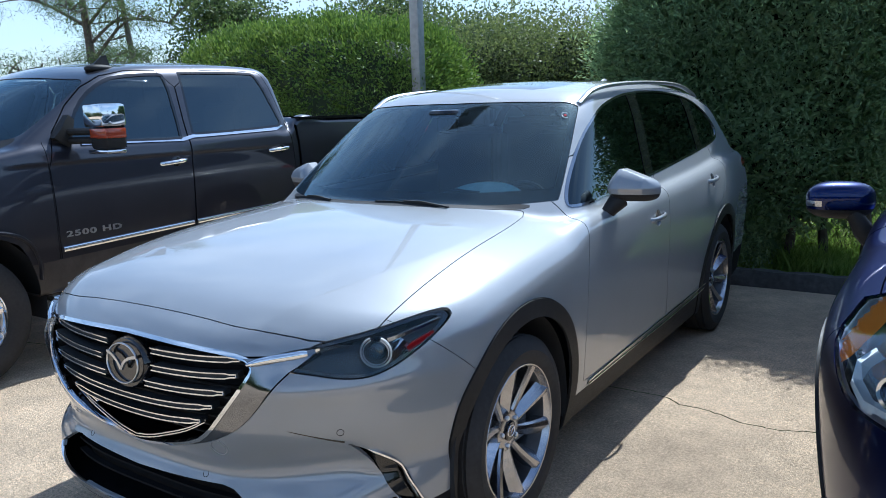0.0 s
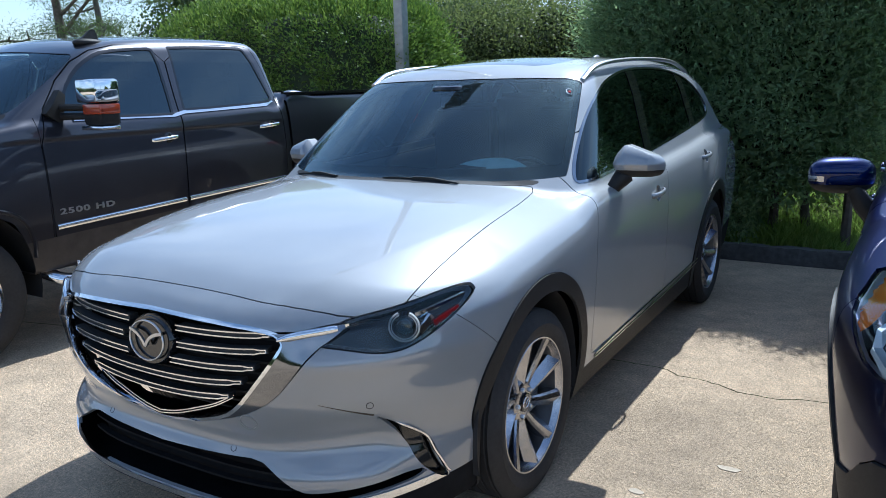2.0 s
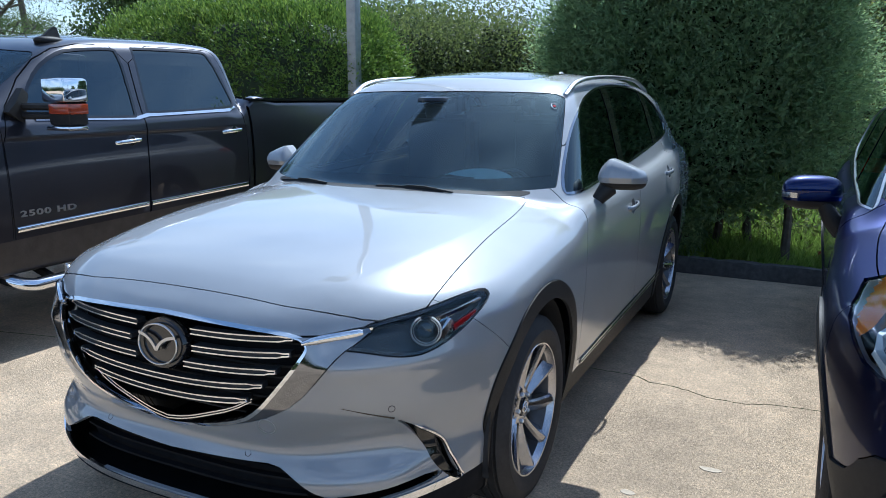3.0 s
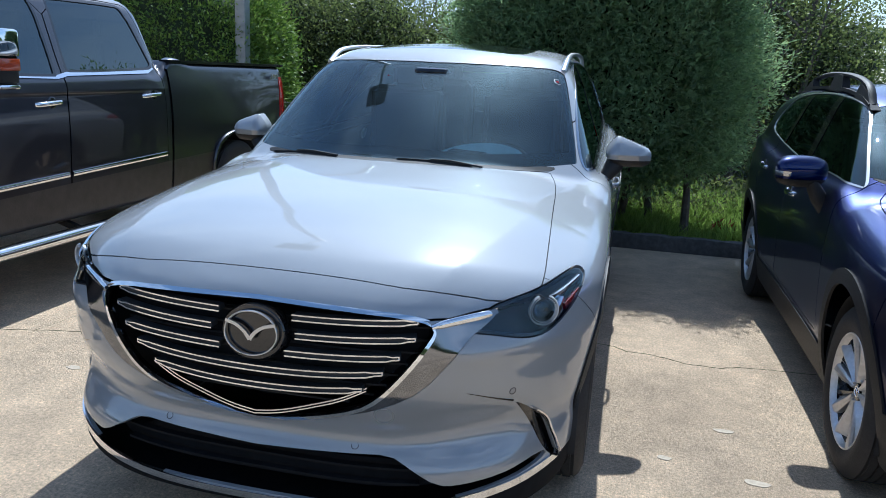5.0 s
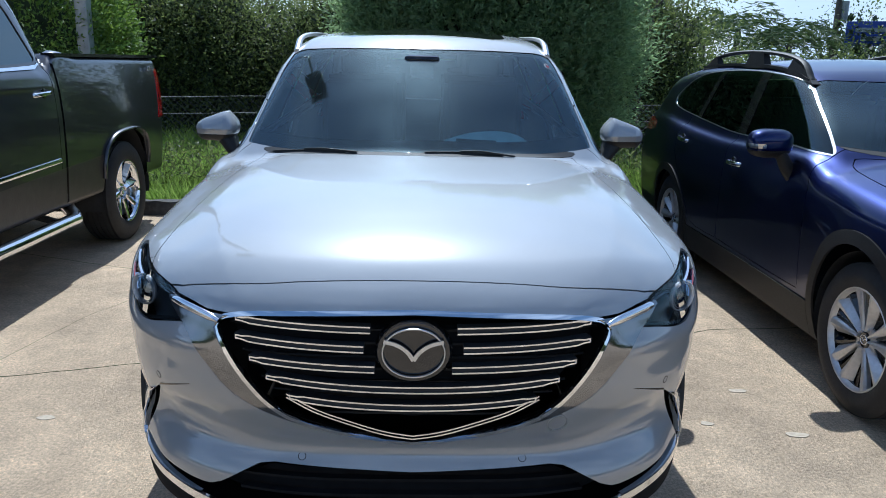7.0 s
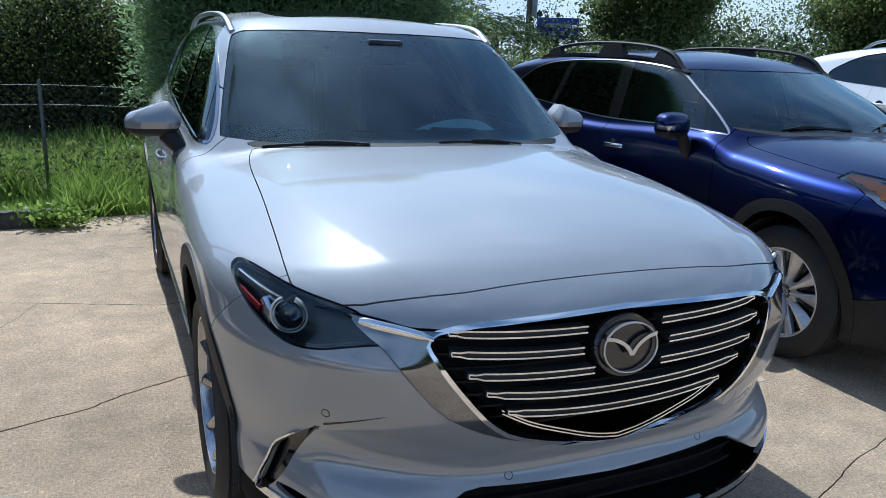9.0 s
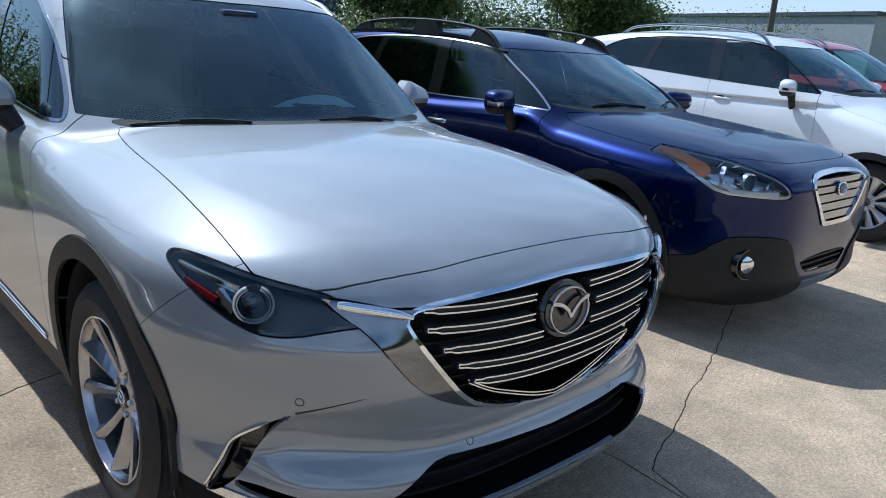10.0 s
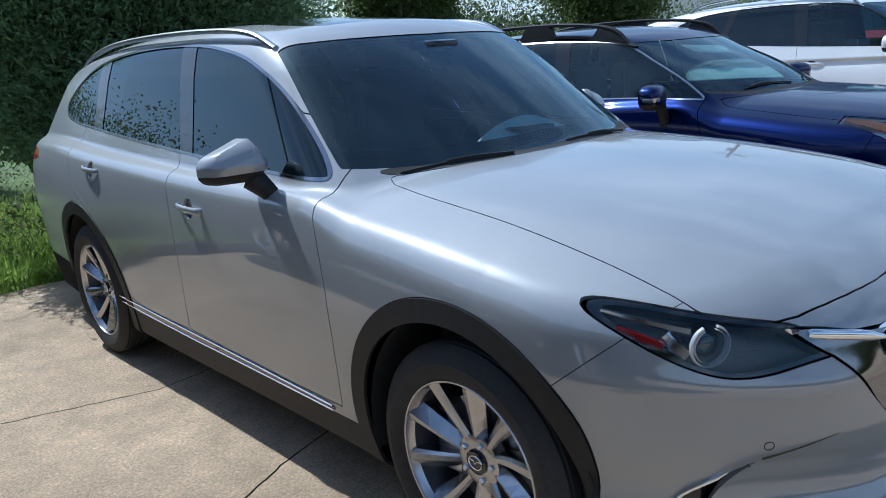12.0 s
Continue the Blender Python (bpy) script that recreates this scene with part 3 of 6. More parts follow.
def wiper(root, a, b, z_of):
    """A wiper arm and blade lying on the foot of the windscreen."""
    w = new("windscreen_wiper")
    w.parent = root
    A, B = Vector(a), Vector(b)
    bm = bmesh.new()
    sweep(bm, [A.lerp(B, i / 12) + Vector((0, 0, z_of(*(A.lerp(B, i / 12))[:2]) + .003)) for i in range(13)], .003, .0035)
    part("blade", bm, PLASTIC, w)
    bm = bmesh.new()
    M = A.lerp(B, .45)
    P = B + Vector((.05, -.012, 0))
    sweep(bm, [P + Vector((0, 0, z_of(P.x, P.y) + .006)), B.lerp(M, .5) + Vector((0, 0, z_of(*(B.lerp(M, .5))[:2]) + .012)), M + Vector((0, 0, z_of(M.x, M.y) + .010))], [.006, .005, .004], [.004, .004, .003])
    part("arm", bm, PLASTIC, w)


def drop_on(F, x, z0, z1, y=None):
    """The height at which the solid ends above (x, y)."""
    for _ in range(40):
        m = (z0 + z1) / 2
        if F(np.array([x]), np.array([y]), np.array([m]))[0] < 0:
            z0 = m
        else:
            z1 = m
    return z0


# ---- silver suv ----
def half(*pts, rounds=1):
    """An outline drawn for one half of a symmetric car; it runs on past the middle."""
    a, z = pts[0], pts[-1]
    return outline([(-.8, a[1]), (-.06, a[1]), *pts, (-.06, z[1]), (-.8, z[1])], rounds)


def front_of(F, xm=1.0, z0=.15, z1=1.1):
    """How far ahead the solid reaches, as a function of (x, z)."""
    xs, zs = np.linspace(0, xm, 81), np.linspace(z0, z1, 96)
    X, Z = np.meshgrid(xs, zs, indexing="ij")
    a, b = np.full(X.shape, -.3), np.full(X.shape, 1.2)
    for _ in range(26):
        m = (a + b) / 2
        hit = F(X, m, Z) < 0
        a, b = np.where(hit, a, m), np.where(hit, m, b)

    def f(x, z):
        u = min(max(abs(x) / xm * 80, 0), 79.99); v = min(max((z - z0) / (z1 - z0) * 95, 0), 94.99)
        i, j = int(u), int(v); u -= i; v -= j
        return float((b[i, j] * (1 - u) + b[i + 1, j] * u) * (1 - v) + (b[i, j + 1] * (1 - u) + b[i + 1, j + 1] * u) * v)
    return f


def side_at(F, y, z, sign=1):
    a, b = 0.3, 1.4
    for _ in range(40):
        m = (a + b) / 2
        if F(np.array([m]), np.array([y]), np.array([z]))[0] < 0:
            a = m
        else:
            b = m
    return a


def ease(t, a, b):
    u = np.clip((t - a) / (b - a), 0, 1)
    return u * u * (3 - 2 * u)


def bumper_form(x, z):
    """A shoulder under each headlamp, and a hollow over the lip at the corners."""
    return -.016 * bell(z, .772, .042) * ease(x, .5, .68) + ease(x, .38, .72) * (1 - ease(x, .74, .84)) * (.020 * bell(z, .535, .05) - .016 * bell(z, .395, .05))


def build_suv():
    root = thing("suv", "silver metallic three-row suv parked nose out on concrete", "car")
    F = car_shape(
        nose=([.16, .22, .28, .34, .40, .43, .465, .495, .55, .62, .76, .86, .93, 1.0], [.10, .045, .022, .024, .038, .052, .073, .074, .050, .027, .02, .05, .09, .15]),
        side=([.2, .4, .6, .8, .95, 1.1, 1.25], [.925, .955, .972, .982, .978, .955, .90]),
        plan=([.3, .8, 1.3, 2.2, 3.6, 4.3, 5.1], [-.03, -.008, .0, .0, .0, -.02, -.08]),
        hood=([.12, .25, .5, .8, 1.2, 1.6, 2.2], [.955, 1.01, 1.07, 1.115, 1.15, 1.17, 1.18]),
        belt=([1.5, 2.5, 3.5, 4.3, 5.0], [1.10, 1.115, 1.15, 1.19, 1.20]),
        roof=([1.9, 2.15, 2.6, 3.2, 4.0, 4.6, 5.0], [1.535, 1.645, 1.715, 1.735, 1.71, 1.63, 1.52]),
        tail=([.3, .6, 1.0, 1.2, 1.6], [5.05, 5.08, 5.06, 4.95, 4.62]),
        bow=(.52, 3.5), screen=(1.345, 1.14, 1.42, .26), house=(.905, .40, 1.08, 1.5), arches=((1.01, .72, .018), (3.94, .8, .018)), crease=([.1, .25, .4, .8, 1.5], [.47, .545, .60, .69, .70]), edge=.24, form=bumper_form)
    b = Body(F, root, (-1.02, 0, .18), (1.02, 5.1, 1.73), .0165)
    panel = b.panel
    HZ = .385
    for y in (1.025, 3.94):
        r = lambda V, y=y: np.where(np.abs(V[:, 0]) > .6, np.hypot(V[:, 1] - y, V[:, 2] - HZ) - .430, 9)
        b.take(r)
    # front openings
    grille = half((.02, .514), (.19, .548), (.325, .590), (.39, .635), (.44, .690), (.487, .750), (.530, .815), (.538, .842), (.505, .862), (.39, .874), (.0, .884), rounds=1)
    opening = b.take(front(grille, .5))
    surround = half((.0, .504), (.19, .536), (.33, .572), (.433, .613), (.516, .663), (.587, .748), (.64, .825), (.672, .850), (.70, .880), (.70, .893), (.66, .893), (.545, .866), (.39, .884), (.0, .893))
    gd = front(grille, .5)
    panel("grille_rim", b.take(lambda V: gd(V) - .0115), CHROME, .014, -.007, both=False)
    # the wing beside the grille leans out at its top
    lean_out = lambda z: .10 * np.clip(z - .70, 0, .2)
    V_, T_ = b.take(front(surround, .5), .0008)
    V_ = V_.copy()
    V_[:, 1] -= np.where(V_[:, 1] < .6, lean_out(V_[:, 2]), 0)
    Body(lambda x, y, z: F(x, y + lean_out(z), z), root, made=(V_, T_)).panel("grille_surround", (V_, T_), WINGCHROME, .03)
    lamp = outline([(.905, .950), (.87, .950), (.80, .926), (.70, .905), (.672, .892), (.625, .832), (.69, .823), (.79, .797), (.85, .803), (.905, .858), (.93, .92)], 2)
    lampf = lambda V: np.where(V[:, 1] < .75, inside(np.abs(V[:, 0]), V[:, 2], lamp), 9)
    lens = b.take(lampf, .0022)
    mouth = half((.0, .424), (.30, .436), (.42, .440), (.48, .41), (.57, .356), (.62, .352), (.74, .366), (.85, .392), (.862, .37), (.83, .352), (.70, .325), (.5, .295), (.3, .282), (.0, .278))
    intake = b.take(front(mouth, .6))
    slot = outline([(.762, .592), (.79, .566), (.822, .535), (.848, .48), (.872, .42), (.897, .328), (.880, .345), (.855, .39), (.818, .462), (.792, .522), (.775, .565)], 1)
    fogs = b.take(front(slot, .6), .0008)
    lipz = lambda x: .262 + .085 * (x / .9) ** 2.2
    panel("chrome_lip", b.take(lambda V: np.where(V[:, 1] < .455, np.abs(V[:, 2] - lipz(np.abs(V[:, 0]))) - .013, 9), .0006), CHROME, .012, both=False, sink=-.006)
    # black cladding: arches, sills, lower bumpers
    ring = lambda V: np.where((np.abs(V[:, 0]) > .7) & (V[:, 2] > .2), np.minimum(np.hypot(V[:, 1] - 1.025, V[:, 2] - HZ), np.hypot(V[:, 1] - 3.94, V[:, 2] - HZ)) - .500 + .055 * ease(.68 - V[:, 2], 0, .35) * (V[:, 1] < 1.025), 9)
    panel("arch_cladding", b.take(ring, .0015), PLASTIC, .012, sink=-.006, split=2.4)
    sill = lambda V: np.where((V[:, 1] > 1.2) & (V[:, 1] < 3.8) & (np.abs(V[:, 0]) > .6), V[:, 2] - (.335 + .02 * np.clip((V[:, 1] - 1.5) / 2.0, 0, 1)), 9)
    panel("sill_cladding", b.take(sill, .0015), PLASTIC, .012)
    low = lambda V: np.where((V[:, 1] < 1.0) | (V[:, 1] > 3.9), V[:, 2] - np.where(V[:, 1] < 1.0, lipz(np.abs(V[:, 0])) - .012, .45), 9)
    panel("lower_bumper", b.take(low), PIT, .01, both=False, split=2.4)
    # chrome strip at the foot of the doors
    strip = outline([(1.66, .343), (1.66, .366), (2.74, .390), (3.60, .408), (3.64, .374), (2.74, .352)], 1)
    st = b.take(flank(strip, .7), .0008)
    panel("door_garnish", st, GLOSSBLACK, .006, sink=-.003)
    for sg in (1, -1):
        for zl in (((1.67, .363), (2.74, .387), (3.61, .405)), ((1.67, .345), (2.74, .354), (3.61, .377))):
            bm = bmesh.new()
            sweep(bm, [(sg * (side_at(F, y, float(np.interp(y, [p[0] for p in zl], [p[1] for p in zl]))) + .004), y, float(np.interp(y, [p[0] for p in zl], [p[1] for p in zl]))) for y in np.linspace(1.67, 3.61, 14)], .003, .0035, seg=6)
            part("garnish_strip", bm, CHROME, root)
    # windows
    dlo = outline([(1.70, 1.150), (1.81, 1.25), (2.07, 1.432), (2.30, 1.533), (2.50, 1.583), (2.86, 1.632), (3.4, 1.645), (3.9, 1.615), (4.22, 1.55), (4.46, 1.415), (4.47, 1.35), (4.36, 1.300), (3.7, 1.252), (2.8, 1.192), (2.2, 1.162), (1.72, 1.140)], 2)
    dz = flank(dlo, .5, 0, 1.05)
    b.cut_line(lambda V: dz(V) - .003)
    panel("window_trim", b.take(lambda V: np.abs(dz(V) - .003) - .0055), BRIGHTDARK, .006, sink=-.002)
    bl = lambda V, y0, y1: V[:, 1] - (y0 + (V[:, 2] - 1.2) / .4 * (y1 - y0))
    fglass = b.take(lambda V: np.maximum(dz(V), bl(V, 2.68, 2.86)))
    bpill = b.take(lambda V: np.maximum(dz(V), bl(V, 2.80, 3.00)))
    rglass = b.take(lambda V: np.maximum(dz(V), bl(V, 3.77, 3.88)))
    cpill = b.take(lambda V: np.maximum(dz(V), bl(V, 3.90, 4.02)))
    qglass = b.take(dz)
    panel("front_side_window", fglass, TINT, 0, .004)
    panel("b_pillar", bpill, GLOSSBLACK, 0, .001)
    panel("rear_side_window", rglass, TINT, 0, .004)
    panel("c_pillar", cpill, GLOSSBLACK, 0, .001)
    panel("quarter_window", qglass, TINT, 0, .004)
    ws = half((.15, 1.375), (.45, 1.452), (.66, 1.57), (.795, 1.675), (.80, 1.70), (.745, 1.93), (.672, 2.20), (.655, 2.225), (.5, 2.155), (.25, 2.09), (.0, 2.07), rounds=2)
    wf = above(ws, 1.08)
    screen = b.take(wf, .001)
    Vs, Ts = screen
    panel("windscreen", screen, SCREEN, 0, .003, both=False)
    # black edge of the glass
    foot = cv([0, .15, .45, .66, .795, .9], [1.37, 1.375, 1.452, 1.57, 1.675, 1.8])
    edge_ = lambda V: np.maximum(wf(V) + .03, foot(np.abs(V[:, 0])) + .085 - V[:, 1])
    eb = Body(F, root, made=cut(Vs, Ts, edge_))
    keep = edge_(eb.V[eb.T].mean(1)) > 0
    eb.mesh("windscreen_edge", eb.V, eb.T[keep], GLOSSBLACK, 0, .006, root, "black ceramic edge")
    cowl = half((.15, 1.338), (.45, 1.412), (.68, 1.552), (.72, 1.600), (.66, 1.575), (.45, 1.458), (.0, 1.38))
    panel("cowl", b.take(above(cowl, 1.05), .001), DARK, .01, both=False)
    sr = half((.36, 2.29), (.38, 2.30), (.45, 2.36), (.45, 2.95), (.40, 3.02), (.0, 3.03), rounds=2)
    panel("sunroof", b.take(above(sr, 1.5), .002), GLOSSBLACK, .008, .002, both=False)
    rear_glass = lambda V: np.where((V[:, 1] > 4.5) & (V[:, 2] > 1.22) & (V[:, 2] < 1.56), np.abs(V[:, 0]) - .62, 9)
    panel("rear_window", b.take(rear_glass, .001), TINT, 0, .004, both=False)
    tl = outline([(4.74, 1.06), (4.78, 1.14), (5.2, 1.16), (5.2, 1.06)], 1)
    panel("tail_lamp", b.take(flank(tl, .45), .001), REDLENS, .01)
    # bonnet
    bon = half((.35, .146), (.45, .152), (.56, .178), (.70, .237), (.775, .315), (.806, .37), (.808, .44), (.80, .56), (.787, .75), (.772, .95), (.752, 1.25), (.735, 1.40), (.705, 1.555), (.67, 1.548), (.45, 1.405), (.15, 1.335), (.0, 1.33))
    panel("bonnet", b.take(above(bon, .86), .0017), SILVER, both=False)
    # doors, with a hollow behind each grip
    cups = b.take(lambda V: np.where(np.abs(V[:, 0]) > .7, np.minimum(np.hypot(V[:, 1] - 2.545, V[:, 2] - .982), np.hypot(V[:, 1] - 3.675, V[:, 2] - 1.072)) - .043, 9))
    fdoor = outline([(1.665, 1.40), (1.665, 1.12), (1.60, .95), (1.575, .75), (1.60, .40), (1.62, .372), (2.74, .396), (2.765, .42), (2.705, .75), (2.745, 1.06), (2.79, 1.19), (2.93, 1.60), (2.55, 1.595), (2.2, 1.50), (1.85, 1.30)], 1)
    fd = b.take(flank(fdoor, .5), .0022)
    panel("front_door", fd, SILVER)
    rdoor = outline([(2.79, 1.19), (2.745, 1.06), (2.705, .75), (2.765, .42), (2.79, .396), (3.42, .408), (3.47, .48), (3.50, .68), (3.70, .86), (3.98, .99), (4.08, 1.12), (4.06, 1.27), (3.96, 1.60), (3.4, 1.64), (2.93, 1.60)], 1)
    panel("rear_door", b.take(flank(rdoor, .5), .0022), SILVER)
    bump = lambda V: np.where(V[:, 1] < 1.0, np.where(np.abs(V[:, 0]) > .8, V[:, 1] - (.505 + (.872 - V[:, 2]) * 1.18), -1) , 9)
    fend = lambda V: np.where((V[:, 1] < 1.75) & (V[:, 2] < 1.18) & (np.abs(V[:, 0]) > .66), np.maximum(.505 + (.872 - V[:, 2]) * 1.18 - V[:, 1], -5 + 0 * V[:, 1]), 9)
    panel("front_wing", b.take(lambda V: np.where(V[:, 2] < 1.155, fend(V), 9), .0018), SILVER)
    panel("front_bumper", b.take(lambda V: V[:, 1] - 1.0), SILVER, both=False)
    panel("roof", b.take(lambda V: np.where((V[:, 2] > 1.18), 1.45 - V[:, 2] + .0 * V[:, 1], 9)), SILVER, 0, both=False)
    panel("body_shell", (b.V, b.T), SILVER, .01, both=False)
    for sg in (1, -1):
        for rear in (False, True):
            Vc, Tc = cups
            mid_ = Vc[Tc].mean(1)
            b.mesh("handle_cup", Vc, Tc[(mid_[:, 0] * sg > 0) & ((mid_[:, 1] > 3.2) == rear)], SATIN, 0, .016, root, "")
    # grille: dark bowl, blades with bright edges, badge
    b.mesh("grille_backing", *opening, PIT, 0, -.0 + .085, root, "")
    fy = front_of(F)
    gx = cv([.53, .56, .60, .66, .75, .83, .86], [.12, .24, .345, .416, .487, .528, .505])
    for zc, inner, xe, rise in ((.843, .118, .488, .014), (.793, .135, .486, .017), (.740, .105, .446, .018), (.682, 0, .400, .033), (.626, 0, .338, .043)):
        for sg in ((1, -1) if inner else (0,)):
            xs = np.linspace(inner * sg, xe * sg, 20) if sg else np.linspace(-xe, xe, 36)
            g = new("grille_blade"); g.parent = root
            dz_ = lambda x: rise * (abs(x) / .45) ** 2
            shut = lambda x: 1 if abs(x) < abs(xe) - .03 else .55
            mid = [(x, fy(x, zc) + .034, zc + dz_(x)) for x in xs]
            bm = bmesh.new(); sweep(bm, mid, .016, .0085); part("blade", bm, DARK, g)
            bm = bmesh.new()
            for o in (.0080, -.0085):
                sweep(bm, [(x, fy(x, zc) + .014, zc + o * shut(x) + dz_(x)) for x in xs], .0020, .0022)
            for xo in ([xs[-1]] if sg else [xs[0], xs[-1]]):
                sweep(bm, [(xo, fy(xo, zc) + .016, zc + dz_(xo) - .006), (xo, fy(xo, zc) + .016, zc + dz_(xo) + .006)], .0018, .0018)
            part("bright_edge", bm, CHROME, g)
    g = new("grille_blade"); g.parent = root
    bm = bmesh.new()
    foot_ = cv([0, .06, .186, .279, .35], [.529, .538, .575, .609, .646])
    for o, dd in ((-.002, .012), (.0055, .016)):
        sweep(bm, [(x, fy(x, .58) + dd, float(foot_(abs(x))) + o) for x in np.linspace(-.35, .35, 41)], .003, .0018)
    part("bright_edge", bm, CHROME, g, "thin chrome double line along the grille foot")
    for sg in (1, -1):
        for xa, za, xb, zb in ((.502, .755, .516, .787), (.452, .690, .474, .727), (.398, .628, .424, .667)):
            bm = bmesh.new()
            sweep(bm, [(sg * xa, fy(xa, za) + .020, za), (sg * (xa + xb) / 2 + sg * .004, fy(xb, zb) + .018, (za + zb) / 2), (sg * xb, fy(xb, zb) + .020, zb)], [.001, .004, .001], [.001, .004, .001])
            part("blade_end", bm, BRIGHTDARK, root)
    bm = bmesh.new()
    for i in range(9):
        z = .575 + .036 * i
        xe = float(gx(z)) - .01
        sweep(bm, [(x, fy(x, z) + .075, z) for x in np.linspace(-xe, xe, 24)], .004, .003)
    part("grille_mesh", bm, PLASTIC, root)
    bad = new("badge"); bad.parent = root
    bad.matrix_local = pose(0, .030, .790, 84, 0, 0)
    bm = bmesh.new()
    lathe(bm, [(-.05, .108), (-.02, .105), (-.012, .098)], axis="z", seg=48); bmesh.ops.scale(bm, vec=(1.0, .82, 1), verts=bm.verts); part("badge_base", bm, GLOSSBLACK, bad)
    bm = bmesh.new()
    sweep(bm, [(.084 * math.cos(t), .066 * math.sin(t), .0) for t in [2 * math.pi * i / 48 for i in range(48)]], 0.0036, .005, seg=8, closed=True)
    part("badge_ring", bm, SATIN, bad)
    bm = bmesh.new()
    for sg in (1, -1):
        sweep(bm, curved([(0, -.018, .004), (sg * .018, .006, .006), (sg * .046, .024, .006), (sg * .080, .032, .003)], 10), [.006, .0058, .0055, .0053, .005, .005, .005, .005, .005, .005, .005], .004)
    part("badge_wings", bm, SATIN, bad)
    # lamps, and the bright bar from each to the grille
    for sg in (1, -1):
        bm = bmesh.new()
        sweep(bm, [(sg * x, fy(x, z) - .014, z) for x, z in ((.530, .853), (.56, .860), (.60, .868), (.65, .876), (.675, .881), (.682, .882))], .010, [.006, .0125, .0135, .0135, .012, .008], seg=10)
        part("wing_bar", bm, CHROME, root)
        L = new("headlamp"); L.parent = root
        V, T = lens
        t = T[V[T][:, :, 0].mean(1) * sg > 0]
        b.mesh("lens", V, t, CLEAR, 0, .001, L, "")
        used, t2 = np.unique(t, return_inverse=True)
        N_ = gradient(F, V[used]); N_ /= np.linalg.norm(N_, axis=1)[:, None]
        raw("housing", V[used] - N_ * .055, t2.reshape(-1, 3), LAMPINSIDE, L)
        b.mesh("lens_edge", *(lambda c: (c[0], c[1][inside(np.abs(c[0][c[1]].mean(1)[:, 0]), c[0][c[1]].mean(1)[:, 2], lamp) > -.011]))(cut(V, t, lambda W: inside(np.abs(W[:, 0]), W[:, 2], lamp) + .011)), GLOSSBLACK, 0, .003, L, "")
        px, pz = .818 * sg, .864
        py = fy(abs(px), pz)
        ax = Vector((.55 * sg, -1, 0)).normalized()
        M = Matrix.Translation((px, py + .020, pz)) @ ax.to_track_quat('Z', 'Y').to_matrix().to_4x4()
        bm = bmesh.new()
        arc = [math.pi * (.62 + 1.76 * q / 30) for q in range(31)]
        for rr, ww in ((.047, .0034), (.0395, .0016)):
            sweep(bm, [M @ Vector((rr * math.cos(q) * sg, rr * math.sin(q), .006)) for q in arc], ww, .006, seg=8, up=tuple(ax))
        part("light_ring", bm, RINGGREY, L, "pale light-guide ring open at its top")
        bm = bmesh.new(); bmesh.ops.create_uvsphere(bm, u_segments=24, v_segments=12, radius=1, matrix=M @ Matrix.Translation((0, 0, -.012)) @ Matrix.Diagonal((.031, .031, .022, 1))); part("projector", bm, LENS, L)
        bm = bmesh.new(); lathe(bm, [(-.05, .034), (-.045, .0001)], axis="z", seg=24); bmesh.ops.transform(bm, matrix=M, verts=bm.verts); part("bulb_seat", bm, GLOSSBLACK, L)
        bm = bmesh.new(); sweep(bm, [(sg * x, fy(x, z) + .014, z) for x, z in ((.852, .842), (.862, .860), (.866, .884))], .009, [.016, .018, .012]); part("reflector_block", bm, REFLECTOR, L, "bright block beside the ring")
        bm = bmesh.new(); sweep(bm, [(sg * x, fy(x, z) + .014, z) for x, z in ((.876, .858), (.892, .874), (.908, .896))], .006, [.013, .011, .004]); part("side_marker", bm, DARKRED, L)
        bm = bmesh.new(); sweep(bm, [(sg * x, fy(x, z) + .010, z) for x, z in [(.835 + .070 * u, .892 + .036 * u ** 1.2) for u in np.linspace(0, 1, 10)]], .006, [.010 - .0008 * q for q in range(10)]); part("bezel_strip", bm, REFLECTOR, L)
        bm = bmesh.new(); sweep(bm, [(sg * x, fy(x, z) + .012, z) for x, z in ((.672, .878), (.70, .886), (.735, .892), (.765, .892))], .004, [.007, .006, .004, .0015]); part("inner_strip", bm, REFLECTOR, L)
        f = new("fog_pocket"); f.parent = root
        bm = bmesh.new()
        sweep(bm, curved([(sg * x, fy(x, z) - .001, z) for x, z in ((.800, .560), (.826, .530), (.852, .482), (.876, .42), (.892, .362), (.896, .346))], 20), [.002, .006] + [.011] * 18 + [.009], [.002, .004] + [.007] * 18 + [.006], seg=8)
        part("fog_bezel", bm, CHROME, f)
        V, T = fogs
        t = T[V[T][:, :, 0].mean(1) * sg > 0]
        b.mesh("pocket", V, t, GLOSSBLACK, 0, .03, f, "")
        for xx, zz in ((.757, .633), (.313, .456)):
            s = new("parking_sensor"); s.parent = root
            p0 = Vector((sg * xx, fy(xx, zz), zz))
            g_ = gradient(F, np.array([list(p0)]))[0]
            M2 = Matrix.Translation(p0) @ Vector(g_).to_track_quat('Z', 'Y').to_matrix().to_4x4()
            bm = bmesh.new(); lathe(bm, [(-.006, .0125), (.0005, .0120), (.0005, .0098), (-.004, .0095)], axis="z", seg=24); bmesh.ops.transform(bm, matrix=M2, verts=bm.verts); part("sensor_ring", bm, PLASTIC, s)
            bm = bmesh.new(); lathe(bm, [(-.004, .0086), (.0003, .0084), (.0005, .006)], axis="z", seg=20); bmesh.ops.transform(bm, matrix=M2, verts=bm.verts); part("sensor_face", bm, SILVER, s)
